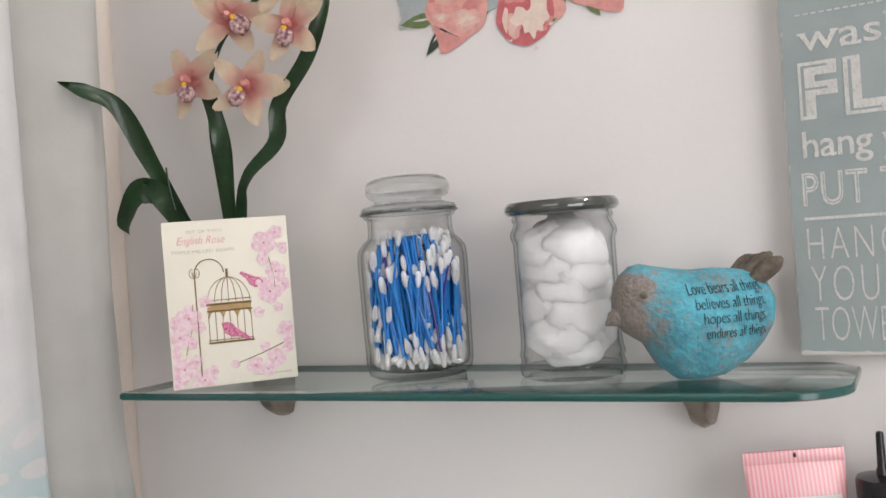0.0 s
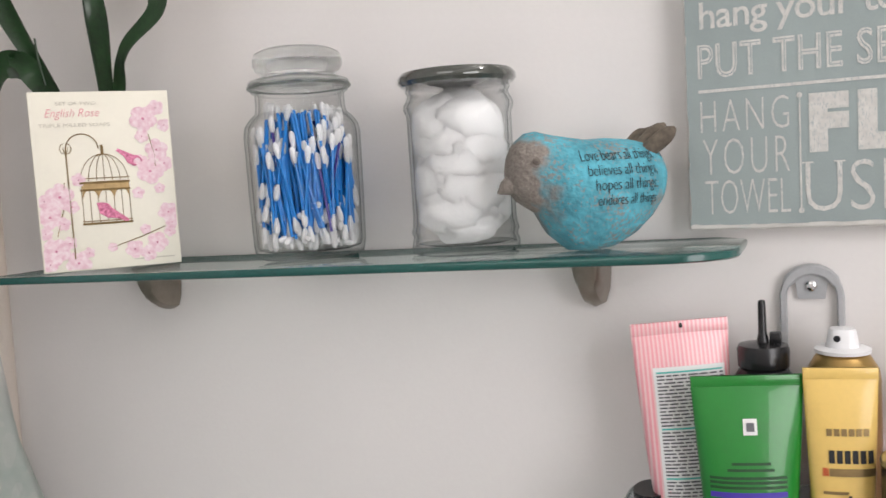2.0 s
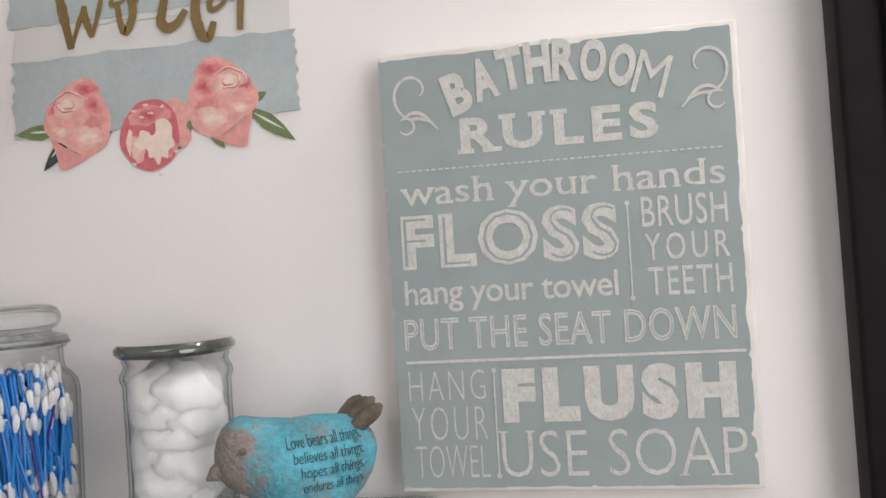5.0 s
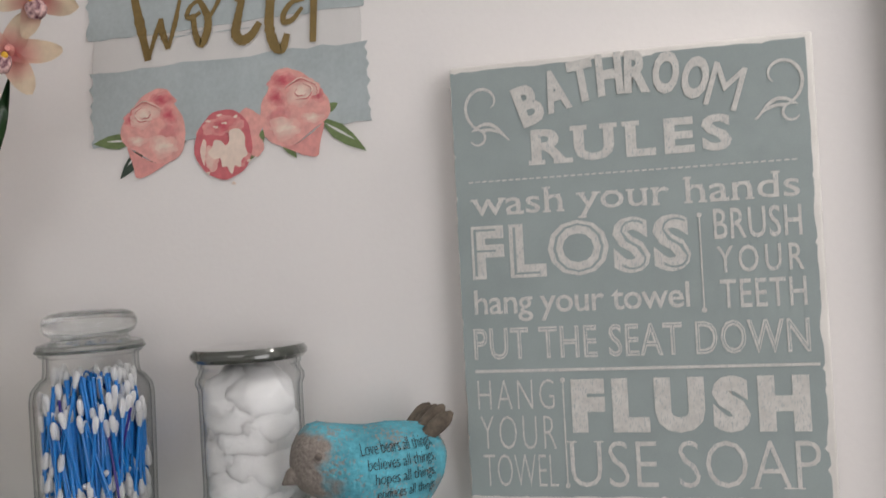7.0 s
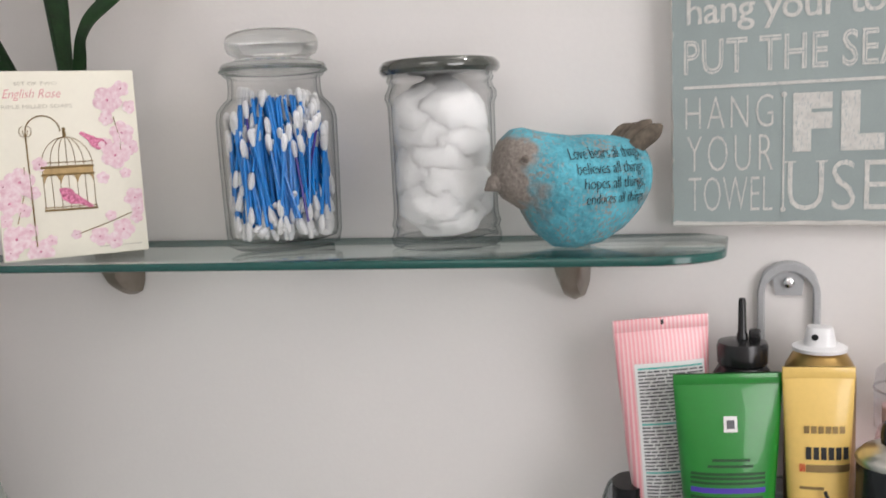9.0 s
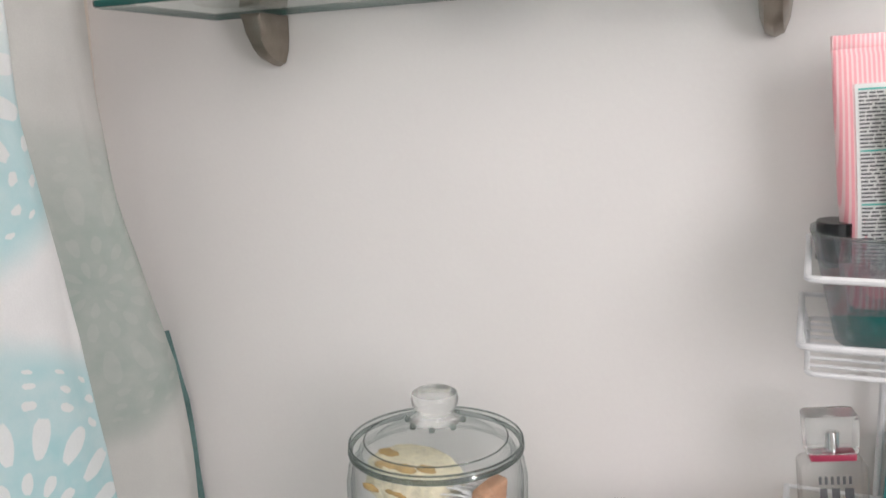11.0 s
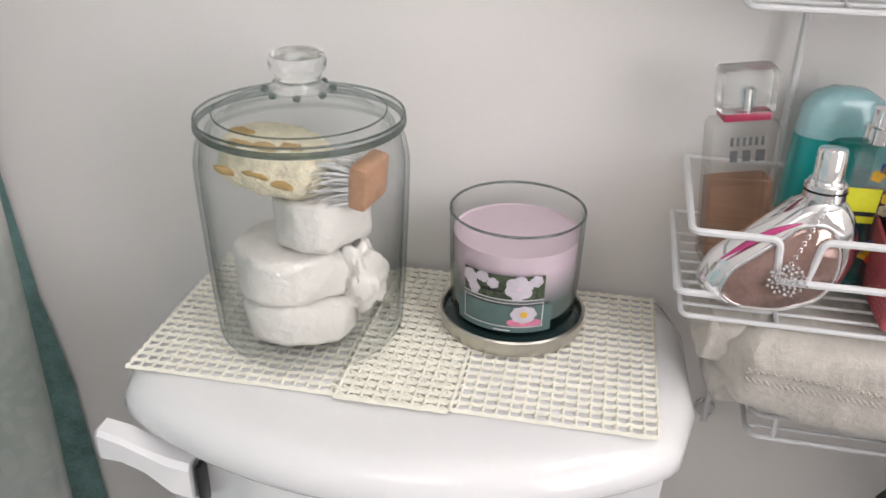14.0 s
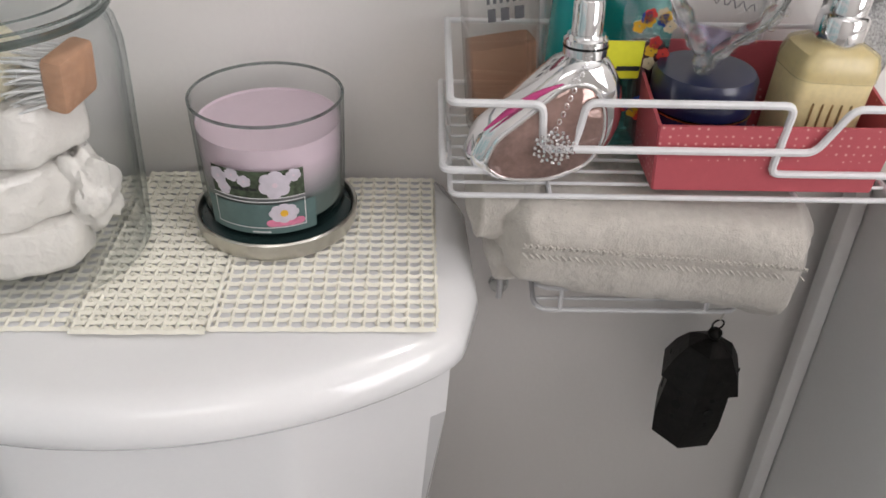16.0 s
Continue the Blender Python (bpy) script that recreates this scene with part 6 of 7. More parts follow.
def bottles_top():
    root = thing("applicator_bottle", Matrix.Translation((0.3515, -0.046, TUB_Z - 0.001)) @ Matrix.Diagonal((1.0, 1.0, 0.945, 1)), "black plastic applicator bottle with narrow nozzle", "bottle")
    part("bottle_body", lathe([(0.019, 0), (0.021, 0.003), (0.021, 0.158), (0.0205, 0.168), (0.016, 0.176), (0.0135, 0.1775)], 40), BLACK, root)
    part("cap", lathe([(0.0125, 0.177), (0.0172, 0.1775), (0.0176, 0.19), (0.0165, 0.1935), (0.009, 0.195), (0.004, 0.1955)], 40), BLACK, root)
    part("nozzle", lathe([(0.0042, 0.1945), (0.0038, 0.199), (0.0030, 0.201), (0.0026, 0.224), (0.0022, 0.2265), (0.0008, 0.227)], 20), BLACK, root)
    part("tip_cover", moved(block((0.008, 0.007, 0.009), (0.0085, 0, 0.194), 0.0015), Matrix.Identity(4)), BLACK, root)
    can = thing("hair_spray_can", Matrix.Translation((0.4025, -0.043, TUB_Z)), "gold aerosol hair spray can with white nozzle", "spray can")
    gold = material("gold_lacquer", (0.45, 0.29, 0.1), 0.3, 0.8, vary=0.06)
    part("can_body", lathe([(0.022, 0), (0.0235, 0.002), (0.0235, 0.158), (0.0225, 0.166), (0.018, 0.174), (0.0145, 0.1775)], 48), gold, can)
    part("collar", lathe([(0.0142, 0.1765), (0.0178, 0.177), (0.018, 0.1795), (0.015, 0.181)], 40), WHITE_PLASTIC, can)
    part("nozzle", loft([ring(0, 0, z, rx, ry, 32, 2.6) for z, rx, ry in ((0.18, 0.0108, 0.0105), (0.186, 0.0098, 0.0095), (0.1915, 0.0090, 0.0082), (0.1935, 0.0078, 0.0072))]), WHITE_PLASTIC, can, "white plastic spray head", angle=50)
    # A black disc draws the dark of the spray opening; none is cut.
    part("spray_hole_disc", moved(lathe([(0.0022, 0), (0.0022, 0.001)], 14), Matrix.Translation((-0.0035, -0.0086, 0.1875)) @ pose(0, 0, 0, 84, 0, -20)), BLACK, can)
    c2 = thing("small_spray_can", Matrix.Translation((0.4435, -0.085, TUB_Z + 0.006)), "small black aerosol can with steel shoulder", "spray can")
    part("can_body", lathe([(0.021, 0), (0.022, 0.002), (0.022, 0.108)], 40), BLACK, c2)
    part("shoulder", lathe([(0.022, 0.108), (0.0228, 0.11), (0.0222, 0.1125), (0.017, 0.118), (0.012, 0.1195), (0.01, 0.121)], 40), STEEL, c2, "bare steel shoulder")
    part("nozzle", lathe([(0.0075, 0.12), (0.0078, 0.128), (0.006, 0.1345), (0.004, 0.1352)], 24), BLACK, c2)
    mist = thing("mist_bottle", Matrix.Translation((0.459, -0.042, TUB_Z)), "clear foam bottle with wide translucent overcap and pink pump", "bottle")
    part("bottle_body", lathe([(0.019, 0), (0.0215, 0.003), (0.0215, 0.11), (0.019, 0.122), (0.015, 0.126)], 40), glass("pink_tinted_glass", (0.95, 0.8, 0.8), 0.6), mist)
    part("pump", lathe([(0.015, 0.126), (0.0165, 0.127), (0.0165, 0.139), (0.0085, 0.141), (0.008, 0.150), (0.0095, 0.151), (0.009, 0.157), (0.003, 0.158)], 32), material("pink_plastic", (0.78, 0.55, 0.53), 0.4), mist, "pale pink pump")
    part("overcap", lathe([(0.0215, 0.124), (0.0218, 0.154), (0.0205, 0.163), (0.017, 0.1665), (0.003, 0.167)], 44), glass("frosted_cap", (0.95, 0.95, 0.97), 0.75, rough=0.2), mist, "translucent domed overcap")
    part("overcap_band", wire([(0.0219 * math.cos(a), 0.0219 * math.sin(a), 0.151) for a in [k * math.pi / 24 for k in range(48)]], 0.0008, 6, True), glass("frosted_band", (0.9, 0.9, 0.92), 0.4, rough=0.2), mist)


bottles_top()

# ---- bottom basket things ----
BASK_Z = 0.8315
FLX, FLZ = 0.3005, BASK_Z + 0.0405


def perfume_bottles():
    peach = glass("peach_perfume", (0.93, 0.72, 0.60), 0.6)
    a = thing("perfume_bottle", Matrix.Translation((0.285, -0.052, BASK_Z)) @ pose(0, 0, 0, 0, -5, 12), "tall rectangular glass perfume bottle with peach liquid", "perfume", "perfumes in the basket")
    part("glass_body", loft([ring(0, 0, z, rx, ry, 40, 9) for z, rx, ry in ((0, 0.0215, 0.0125), (0.002, 0.0225, 0.0135), (0.100, 0.0225, 0.0135), (0.104, 0.020, 0.011), (0.105, 0.014, 0.009))]), BOTTLE_GLASS, a, angle=30)
    part("liquid", loft([ring(0, 0, z, 0.0210, 0.0118, 40, 9) for z in (0.006, 0.061)]), peach, a, "peach coloured perfume", angle=30)
    part("pink_band", block((0.031, 0.019, 0.006), (0, 0, 0.105), 0.001), material("deep_pink_band", (0.38, 0.035, 0.085), 0.3), a, "deep pink neck band")
    cap = part("cap", loft([ring(0, 0, z, rx, ry, 40, 8) for z, rx, ry in ((0.111, 0.0175, 0.011), (0.137, 0.0185, 0.012), (0.139, 0.017, 0.0105))]), GLASS_SOLID, a, "clear glass cap", angle=30)
    part("sprayer", lathe([(0.0055, 0.111), (0.0055, 0.126), (0.003, 0.127)], 20), CHROME, cap)
    for k, (x0, x1, z, t) in enumerate(((-0.012, -0.0095, 0.09, 0.006), (-0.008, -0.0055, 0.09, 0.006), (-0.004, -0.0015, 0.09, 0.006), (0.0, 0.0025, 0.09, 0.006), (0.004, 0.0065, 0.09, 0.006), (0.008, 0.0105, 0.09, 0.006), (-0.012, -0.0055, 0.079, 0.008), (-0.004, 0.003, 0.079, 0.008), (0.0045, 0.0125, 0.079, 0.008))):
        part("print_bar", block(((x1 - x0) * 0.75, 0.0003, t), ((x0 + x1) / 2, -0.0139, z), 0), PRINT_GREY, a)
    deo = thing("deodorant_stick", Matrix.Translation((0.337, -0.032, BASK_Z)) @ pose(0, 0, 0, 0, 3, 8), "teal deodorant stick with translucent domed cap", "deodorant")
    part("case", loft([ring(0, 0, z, rx, ry, 40, 3) for z, rx, ry in ((0, 0.027, 0.013), (0.003, 0.027, 0.0135), (0.090, 0.028, 0.014))]), material("teal_plastic", (0.01, 0.33, 0.33), 0.25, vary=0.05, coat=0.4), deo, angle=50)
    part("dome_cap", loft([ring(0, 0, z, rx, ry, 40, 3) for z, rx, ry in ((0.090, 0.028, 0.014), (0.109, 0.027, 0.0135), (0.118, 0.022, 0.011), (0.123, 0.012, 0.007), (0.124, 0.004, 0.003))]), material("pale_aqua_cap", (0.36, 0.60, 0.63), 0.15, vary=0.08, size=30, coat=0.5), deo, "translucent aqua cap", angle=60)
    b = thing("body_mist", Matrix.Translation((0.352, -0.066, BASK_Z)) @ pose(0, 0, 0, 0, 3, 10), "teal glass body mist with floral print", "perfume", "perfumes in the basket")
    part("glass_body", loft([ring(0, 0, z, rx, ry, 40, 7) for z, rx, ry in ((0, 0.024, 0.0095), (0.002, 0.0255, 0.011), (0.093, 0.0265, 0.011), (0.097, 0.022, 0.009), (0.099, 0.01, 0.007))]), glass("teal_tinted_mist", (0.52, 0.87, 0.85), 0.6), b, angle=30)
    part("sprayer_neck", lathe([(0.0092, 0.099), (0.0095, 0.109), (0.008, 0.110)], 24), CHROME, b)
    part("sprayer", lathe([(0.0068, 0.110), (0.0068, 0.1205), (0.003, 0.121)], 24), CHROME, b)
    part("yellow_label", block((0.028, 0.0006, 0.024), (-0.006, -0.0113, 0.047), 0), material("lime_label", (0.72, 0.72, 0.03), 0.5), b, "lime yellow label")
    part("print_bar", block((0.015, 0.0004, 0.003), (0.0, -0.0118, 0.052), 0), INK, b)
    rnd = random.Random(5)
    for k in range(22):
        x, z = rnd.uniform(0.002, 0.022), rnd.uniform(0.012, 0.09)
        if -0.02 < x < 0.009 and 0.044 < z < 0.074:
            continue
        for j in range(5):
            q = j * 1.2566
            part("flower_print", flat(blob(x + 0.0024 * math.cos(q), z + 0.0024 * math.sin(q), 0.002, 0.002, k, 0.04, 8), 0.0004, Matrix.Translation((0, -0.0112, 0))), BLOOMS[k % 4], b)
    # chrome drop-shaped flacon, its broad foot in the basket
    e = thing("chrome_flacon", Matrix.Translation((FLX, -0.112, FLZ)) @ pose(0, 0, 0, -5, 0, 6), "chrome drop-shaped perfume flacon with rose window and sprayer", "perfume", "perfumes in the basket")
    drop = fillet([Vector((x * 0.001, 0, z * 0.001)) for x, z in ((13, 37), (35, 37), (46, 19), (48, -6), (37, -28), (7, -40), (-32, -38), (-47, -27), (-39, -6), (-15, 13))], 0.022, 6, True)
    mid = Vector((0.002, 0, -0.006))

    def grown(share, y, shift=Vector((0, 0, 0))):
        return [mid + shift + (p - mid) * share + Vector((0, y, 0)) for p in drop]
    shell = [grown(q, y) for q, y in ((0.62, -0.0165), (0.74, -0.0165), (0.88, -0.0145), (0.97, -0.009), (1.0, -0.002), (1.0, 0.003), (0.96, 0.009), (0.84, 0.014), (0.6, 0.016))]
    part("shell", loft(shell), CHROME, e, angle=60)
    low = Vector((-0.001, 0, -0.005))
    part("window_rim", wire(grown(0.74, -0.0165, low), 0.0016, 8, True), CHROME, e)
    part("window", loft([grown(0.73, -0.0168, low), grown(0.66, -0.0188, low), grown(0.4, -0.0198, low), grown(0.05, -0.0200, low)], False, True), material("rose_window", (0.30, 0.19, 0.165), 0.05, 0.5, vary=0.3, size=35, coat=1.0), e, "rose tinted window", angle=60)
    part("pink_inlay", wire([(-0.036 + 0.044 * u, -0.0168 - 0.001 * math.sin(u * 3.1), -0.004 + 0.026 * u + 0.004 * math.sin(u * 3.1)) for u in [k / 8 for k in range(9)]], [0.0005 + 0.0017 * math.sin(math.pi * k / 8) for k in range(9)], 8), material("magenta_enamel", (0.5, 0.05, 0.2), 0.2, coat=0.6), e, "magenta enamel inlay")
    part("neck", lathe([(0.0125, 0.036), (0.0128, 0.046), (0.0112, 0.0475), (0.0108, 0.049)], 32), CHROME, e).location = (0.0235, 0, -0.003)
    part("neck_ring", lathe([(0.0130, 0.0415), (0.0130, 0.0428)], 32, False, False), BLACK, e).location = (0.0235, 0, -0.003)
    button = part("button", lathe([(0.0088, 0.049), (0.0088, 0.066), (0.008, 0.068), (0.002, 0.0685)], 32), CHROME, e, "chrome sprayer button")
    button.location = (0.0235, 0, -0.003)
    ch = thing("jewelled_charm", Matrix.Translation((FLX + 0.006, -0.137, FLZ - 0.010)), "rhinestone heart charm on a fine chain", "charm")
    stones = []
    for k in range(48):
        a, r = k * 2.4, 0.0105 * math.sqrt(k / 48)
        hx, hz = r * math.cos(a) * 1.15, r * math.sin(a) * (0.95 if math.sin(a) > 0 else 1.1)
        stones.append(lump(hx, 0, hz, 0.0013, k, 1, 0.3, 1))
    for st in stones:
        part("rhinestone", st, CHROME, ch, angle=5)
    for k in range(11):
        u = k / 10
        part("link", wire([(0.018 * u + 0.0012 * math.cos(t), 0.012 * u, 0.011 + 0.042 * u + 0.0018 * math.sin(t)) for t in [j * 0.785 for j in range(8)]], 0.0003, 5, True), CHROME, ch)


BLOOMS = [material("print_" + nm, c, 0.5) for nm, c in (("red", (0.65, 0.06, 0.05)), ("orange", (0.75, 0.45, 0.03)), ("navy", (0.02, 0.06, 0.3)), ("cream", (0.7, 0.6, 0.4)))]
perfume_bottles()


def pink_tray():
    m = material("pink_dotted_card", (0.50, 0.095, 0.115), 0.6, vary=0.05)
    nt = m.node_tree
    bs = nt.nodes["Principled BSDF"]
    old = bs.inputs["Base Color"].links[0].from_socket
    tc, vo = nt.nodes.new("ShaderNodeTexCoord"), nt.nodes.new("ShaderNodeTexVoronoi")
    vo.inputs["Scale"].default_value, vo.inputs["Randomness"].default_value = 190, 0.25
    nt.links.new(tc.outputs["Object"], vo.inputs["Vector"])
    r = nt.nodes.new("ShaderNodeMapRange")
    r.inputs[1].default_value, r.inputs[2].default_value, r.inputs[3].default_value, r.inputs[4].default_value = 0.12, 0.2, 0.6, 0.0
    nt.links.new(vo.outputs["Distance"], r.inputs[0])
    mix = nt.nodes.new("ShaderNodeMix")
    mix.data_type = "RGBA"
    nt.links.new(r.outputs[0], mix.inputs[0])
    nt.links.new(old, mix.inputs[6])
    mix.inputs[7].default_value = (0.8, 0.5, 0.45, 1)
    nt.links.new(mix.outputs[2], bs.inputs["Base Color"])
    root = thing("card_tray", Matrix.Translation((0.437, -0.082, BASK_Z - 0.003)), "pink dotted cardboard tray holding toiletries in the basket", "tray")
    w, d, h, t = 0.066, 0.043, 0.044, 0.002
    part("base", block((2 * w - 0.004, 2 * d - 0.004, t), (0, 0, 0), 0.0004), m, root)
    def panel(name, a, b, c2, d2):
        n = (Vector(b) - Vector(a)).cross(Vector(d2) - Vector(a)).normalized() * t / 2
        quad = [Vector(p) for p in (a, b, c2, d2)]
        part(name, loft([[p - n for p in quad], [p + n for p in quad]]), m, root)
    o, hb = 0.0035, h + 0.016
    panel("front_panel", (-w, -d, 0), (w, -d, 0), (w + o, -d - o, h), (-w - o, -d - o, h))
    panel("back_panel", (-w, d, 0), (w, d, 0), (w + o, d + o, hb), (-w - o, d + o, hb))
    panel("side_panel", (-w, -d, 0), (-w, d, 0), (-w - o, d + o, hb), (-w - o, -d - o, h))
    panel("side_panel", (w, -d, 0), (w, d, 0), (w + o, d + o, hb), (w + o, -d - o, h))
    navy = thing("navy_cream_jar", Matrix.Translation((0.401, -0.089, BASK_Z)), "navy blue cream jar with thin gold ring", "jar")
    part("jar_body", lathe([(0.026, 0), (0.029, 0.003), (0.030, 0.034), (0.029, 0.036)], 48), material("navy_glass", (0.006, 0.012, 0.07), 0.12, vary=0.15, coat=0.6), navy)
    part("gold_ring", wire([(0.0303 * math.cos(a), 0.0303 * math.sin(a), 0.0365) for a in [k * math.pi / 24 for k in range(48)]], 0.0007, 6, True), GOLD, navy)
    part("lid", lathe([(0.0295, 0.0372), (0.031, 0.038), (0.0312, 0.056), (0.029, 0.0595), (0.003, 0.0605)], 48), material("navy_lid", (0.005, 0.009, 0.045), 0.3, vary=0.1, coat=0.2), navy)
    # heart flacon on the jar
    he = thing("heart_flacon", Matrix.Translation((0.394, -0.096, BASK_Z + 0.0605)) @ pose(0, 0, 0, -8, 14, 8) @ Matrix.Scale(1.1, 4), "faceted clear glass heart perfume bottle with gold cap", "perfume", "perfumes in the basket")

    def heart(s, n=56):
        out = []
        for k in range(n):
            t = 2 * math.pi * k / n
            out.append((s * 0.0021 * 16 * math.sin(t) ** 3, 0.037 + s * 0.00215 * (13 * math.cos(t) - 5 * math.cos(2 * t) - 2 * math.cos(3 * t) - math.cos(4 * t))))
        return out
    rings = []
    for y, s in ((-0.0115, 0.80), (-0.010, 0.88), (-0.004, 1.0), (0.004, 1.0), (0.010, 0.88), (0.0115, 0.80)):
        rings.append([Vector((x, y, z)) for x, z in heart(s)])
    part("glass_heart", loft(rings), FACET_GLASS, he, angle=20)
    inner = [[Vector((x, y, min(z, 0.024))) for x, z in heart(0.68)] for y in (-0.006, 0.006)]
    part("liquid", loft(inner), glass("lilac_liquid", (0.6, 0.55, 0.72), 0.3), he, "remaining pale lilac perfume", angle=20)
    for k in range(26):
        x, z = heart(0.93, 26)[k]
        part("facet_bead", lump(x, -0.0085, z, 0.0032, k + 5, 1, 0.4, 1), FACET_GLASS, he, angle=5)
    rim = [Vector((x, -0.002, z)) for x, z in heart(0.93, 72)]
    part("scalloped_rim", wire(rim, [0.0046 + 0.0012 * math.sin(k * 72 / 72 * 1.6) for k in range(72)], 10, True), glass("thick_clear_rim", (0.97, 0.98, 0.98), 0.35), he, "thick scalloped glass rim", angle=40)
    for s, yy in ((1.0, 0.0),):
        part("bevel_line", wire([Vector((x, yy, z)) for x, z in heart(s)], 0.0005, 6, True), RIM_GLASS, he, "dark bevelled glass edge")
    part("gold_neck", lathe([(0.0065, 0.058), (0.0072, 0.066), (0.006, 0.068), (0.0068, 0.069), (0.0068, 0.08), (0.004, 0.0812)], 28), GOLD, he, "gold sprayer neck")
    part("print_bar", block((0.022, 0.0003, 0.003), (-0.004, -0.0122, 0.046), 0), PRINT_GREY, he)
    part("script_print", wire([(-0.016 + 0.0016 * k, -0.0124, 0.0385 + 0.0022 * math.sin(k * 1.7)) for k in range(18)], 0.00035, 4), PRINT_GREY, he)
    yb = thing("pump_lotion", Matrix.Translation((0.468, -0.09, BASK_Z)) @ pose(0, 0, 0, 0, 4, 4), "frosted yellow lotion bottle with chrome pump collar", "bottle")
    part("bottle_body", loft([ring(0, 0, z, rx, ry, 40, 5) for z, rx, ry in ((0, 0.0225, 0.018), (0.003, 0.024, 0.0195), (0.064, 0.025, 0.0205), (0.074, 0.0225, 0.0185), (0.078, 0.014, 0.013))]), material("pale_yellow_lotion", (0.78, 0.66, 0.36), 0.35, vary=0.1, size=30, coat=0.4), yb, angle=50)
    part("clear_shoulder", loft([ring(0, 0, z, rx, ry, 40, 5) for z, rx, ry in ((0.060, 0.0257, 0.0212), (0.068, 0.0257, 0.0212), (0.076, 0.0232, 0.0192), (0.080, 0.0145, 0.0135))]), glass("frosted_shoulder", (0.95, 0.94, 0.9), 0.5, rough=0.25), yb, angle=50)
    part("pump_collar", lathe([(0.0135, 0.078), (0.0145, 0.081), (0.0145, 0.094), (0.013, 0.096), (0.0115, 0.0965), (0.0115, 0.108), (0.01, 0.11)], 36), CHROME, yb, "chrome pump collar")
    for k in range(5):
        part("engraved_line", block((0.0011, 0.0005, 0.017), (-0.012 + 0.006 * k, -0.0204, 0.03), 0), BRONZE_INK, yb)
        part("engraved_line", block((0.0011, 0.0005, 0.012), (-0.012 + 0.006 * k, -0.0202, 0.012), 0), BRONZE_INK, yb)
    sc = thing("bath_scrubber", Matrix.Translation((0.5, -0.055, BASK_Z)), "grey mesh bath scrubber behind the lotion bottle", "scrubber")
    bm = lump(0, 0, 0.06, 0.024, 77, 2.1, 0.3, 4)
    part("mesh_puff", bm, material("grey_mesh", (0.42, 0.42, 0.42), 0.7, vary=0.4, size=700, bump=0.002, fine=900), sc, angle=30)


pink_tray()

# ---- towel ----
TERRY = material("cream_terry", (0.56, 0.525, 0.475), 0.95, vary=0.06, size=220, bump=0.0022, fine=1100, sheen=0.4)


def folded_towel():
    root = thing("folded_towel", Matrix.Translation((0.3815, -0.08, 0.7415)) @ pose(0, 0, 0, 0, 3, 0) @ Matrix.Diagonal((1.05, 1, 1, 1)), "cream terry hand towel folded on the caddy tray", "towel")
    for k, (z0, z1, x0, x1, d, cy) in enumerate(((0.002, 0.078, -0.100, 0.096, 0.058, -0.002), (0.034, 0.079, -0.118, -0.02, 0.050, 0.006), (0.004, 0.036, -0.103, -0.02, 0.05, 0.004))):
        rings = []
        n = 60
        for i in range(n + 1):
            u = i / n
            x = x0 + (x1 - x0) * u
            edge = min(1, 9 * min(u, 1 - u) + 0.3) ** 0.5
            low = z0 + (0.012 * max(0, 0.25 - u) * 4 - 0.014 * max(0, u - 0.3) if k == 0 else 0)
            mid, half = (low + z1) / 2, (z1 - low) / 2 * edge
            rg = []
            for j in range(36):
                a = 2 * math.pi * j / 36
                c, sn = math.cos(a), math.sin(a)
                y = cy + d * edge * math.copysign(abs(c) ** 0.5, c)
                z = mid + half * math.copysign(abs(sn) ** 0.6, sn)
                y += 0.005 * noise.noise(Vector((x * 18, z * 30, k * 3.0))) + 0.0022 * noise.noise(Vector((x * 90, z * 120, k)))
                if k == 0 and c < 0 and 0.044 < z < 0.05:
                    y += 0.003
                z += 0.005 * noise.noise(Vector((x * 22, y * 22, k * 7.0))) + 0.0015 * noise.noise(Vector((x * 120, y * 120, z * 120)))
                rg.append(Vector((x + 0.004 * noise.noise(Vector((y * 40, z * 60, k + 2.0))), y, z)))
            rings.append(rg)
        part("fold", loft(rings), TERRY, root, angle=180)
    # woven herringbone band on the front
    rnd = random.Random(2)
    strands = []
    for r in range(3):
        for k in range(44):
            x = -0.086 + k * 0.0039
            z = 0.052 - r * 0.0035 - 0.006 * (k / 44)
            strands.append(wire([(x, -0.0615, z), (x + 0.003, -0.0622, z + (0.0028 if r % 2 else -0.0028))], 0.0007, 4))
    part("woven_band", join(*strands), TERRY, root, "flat woven herringbone band")
    return root


folded_towel()


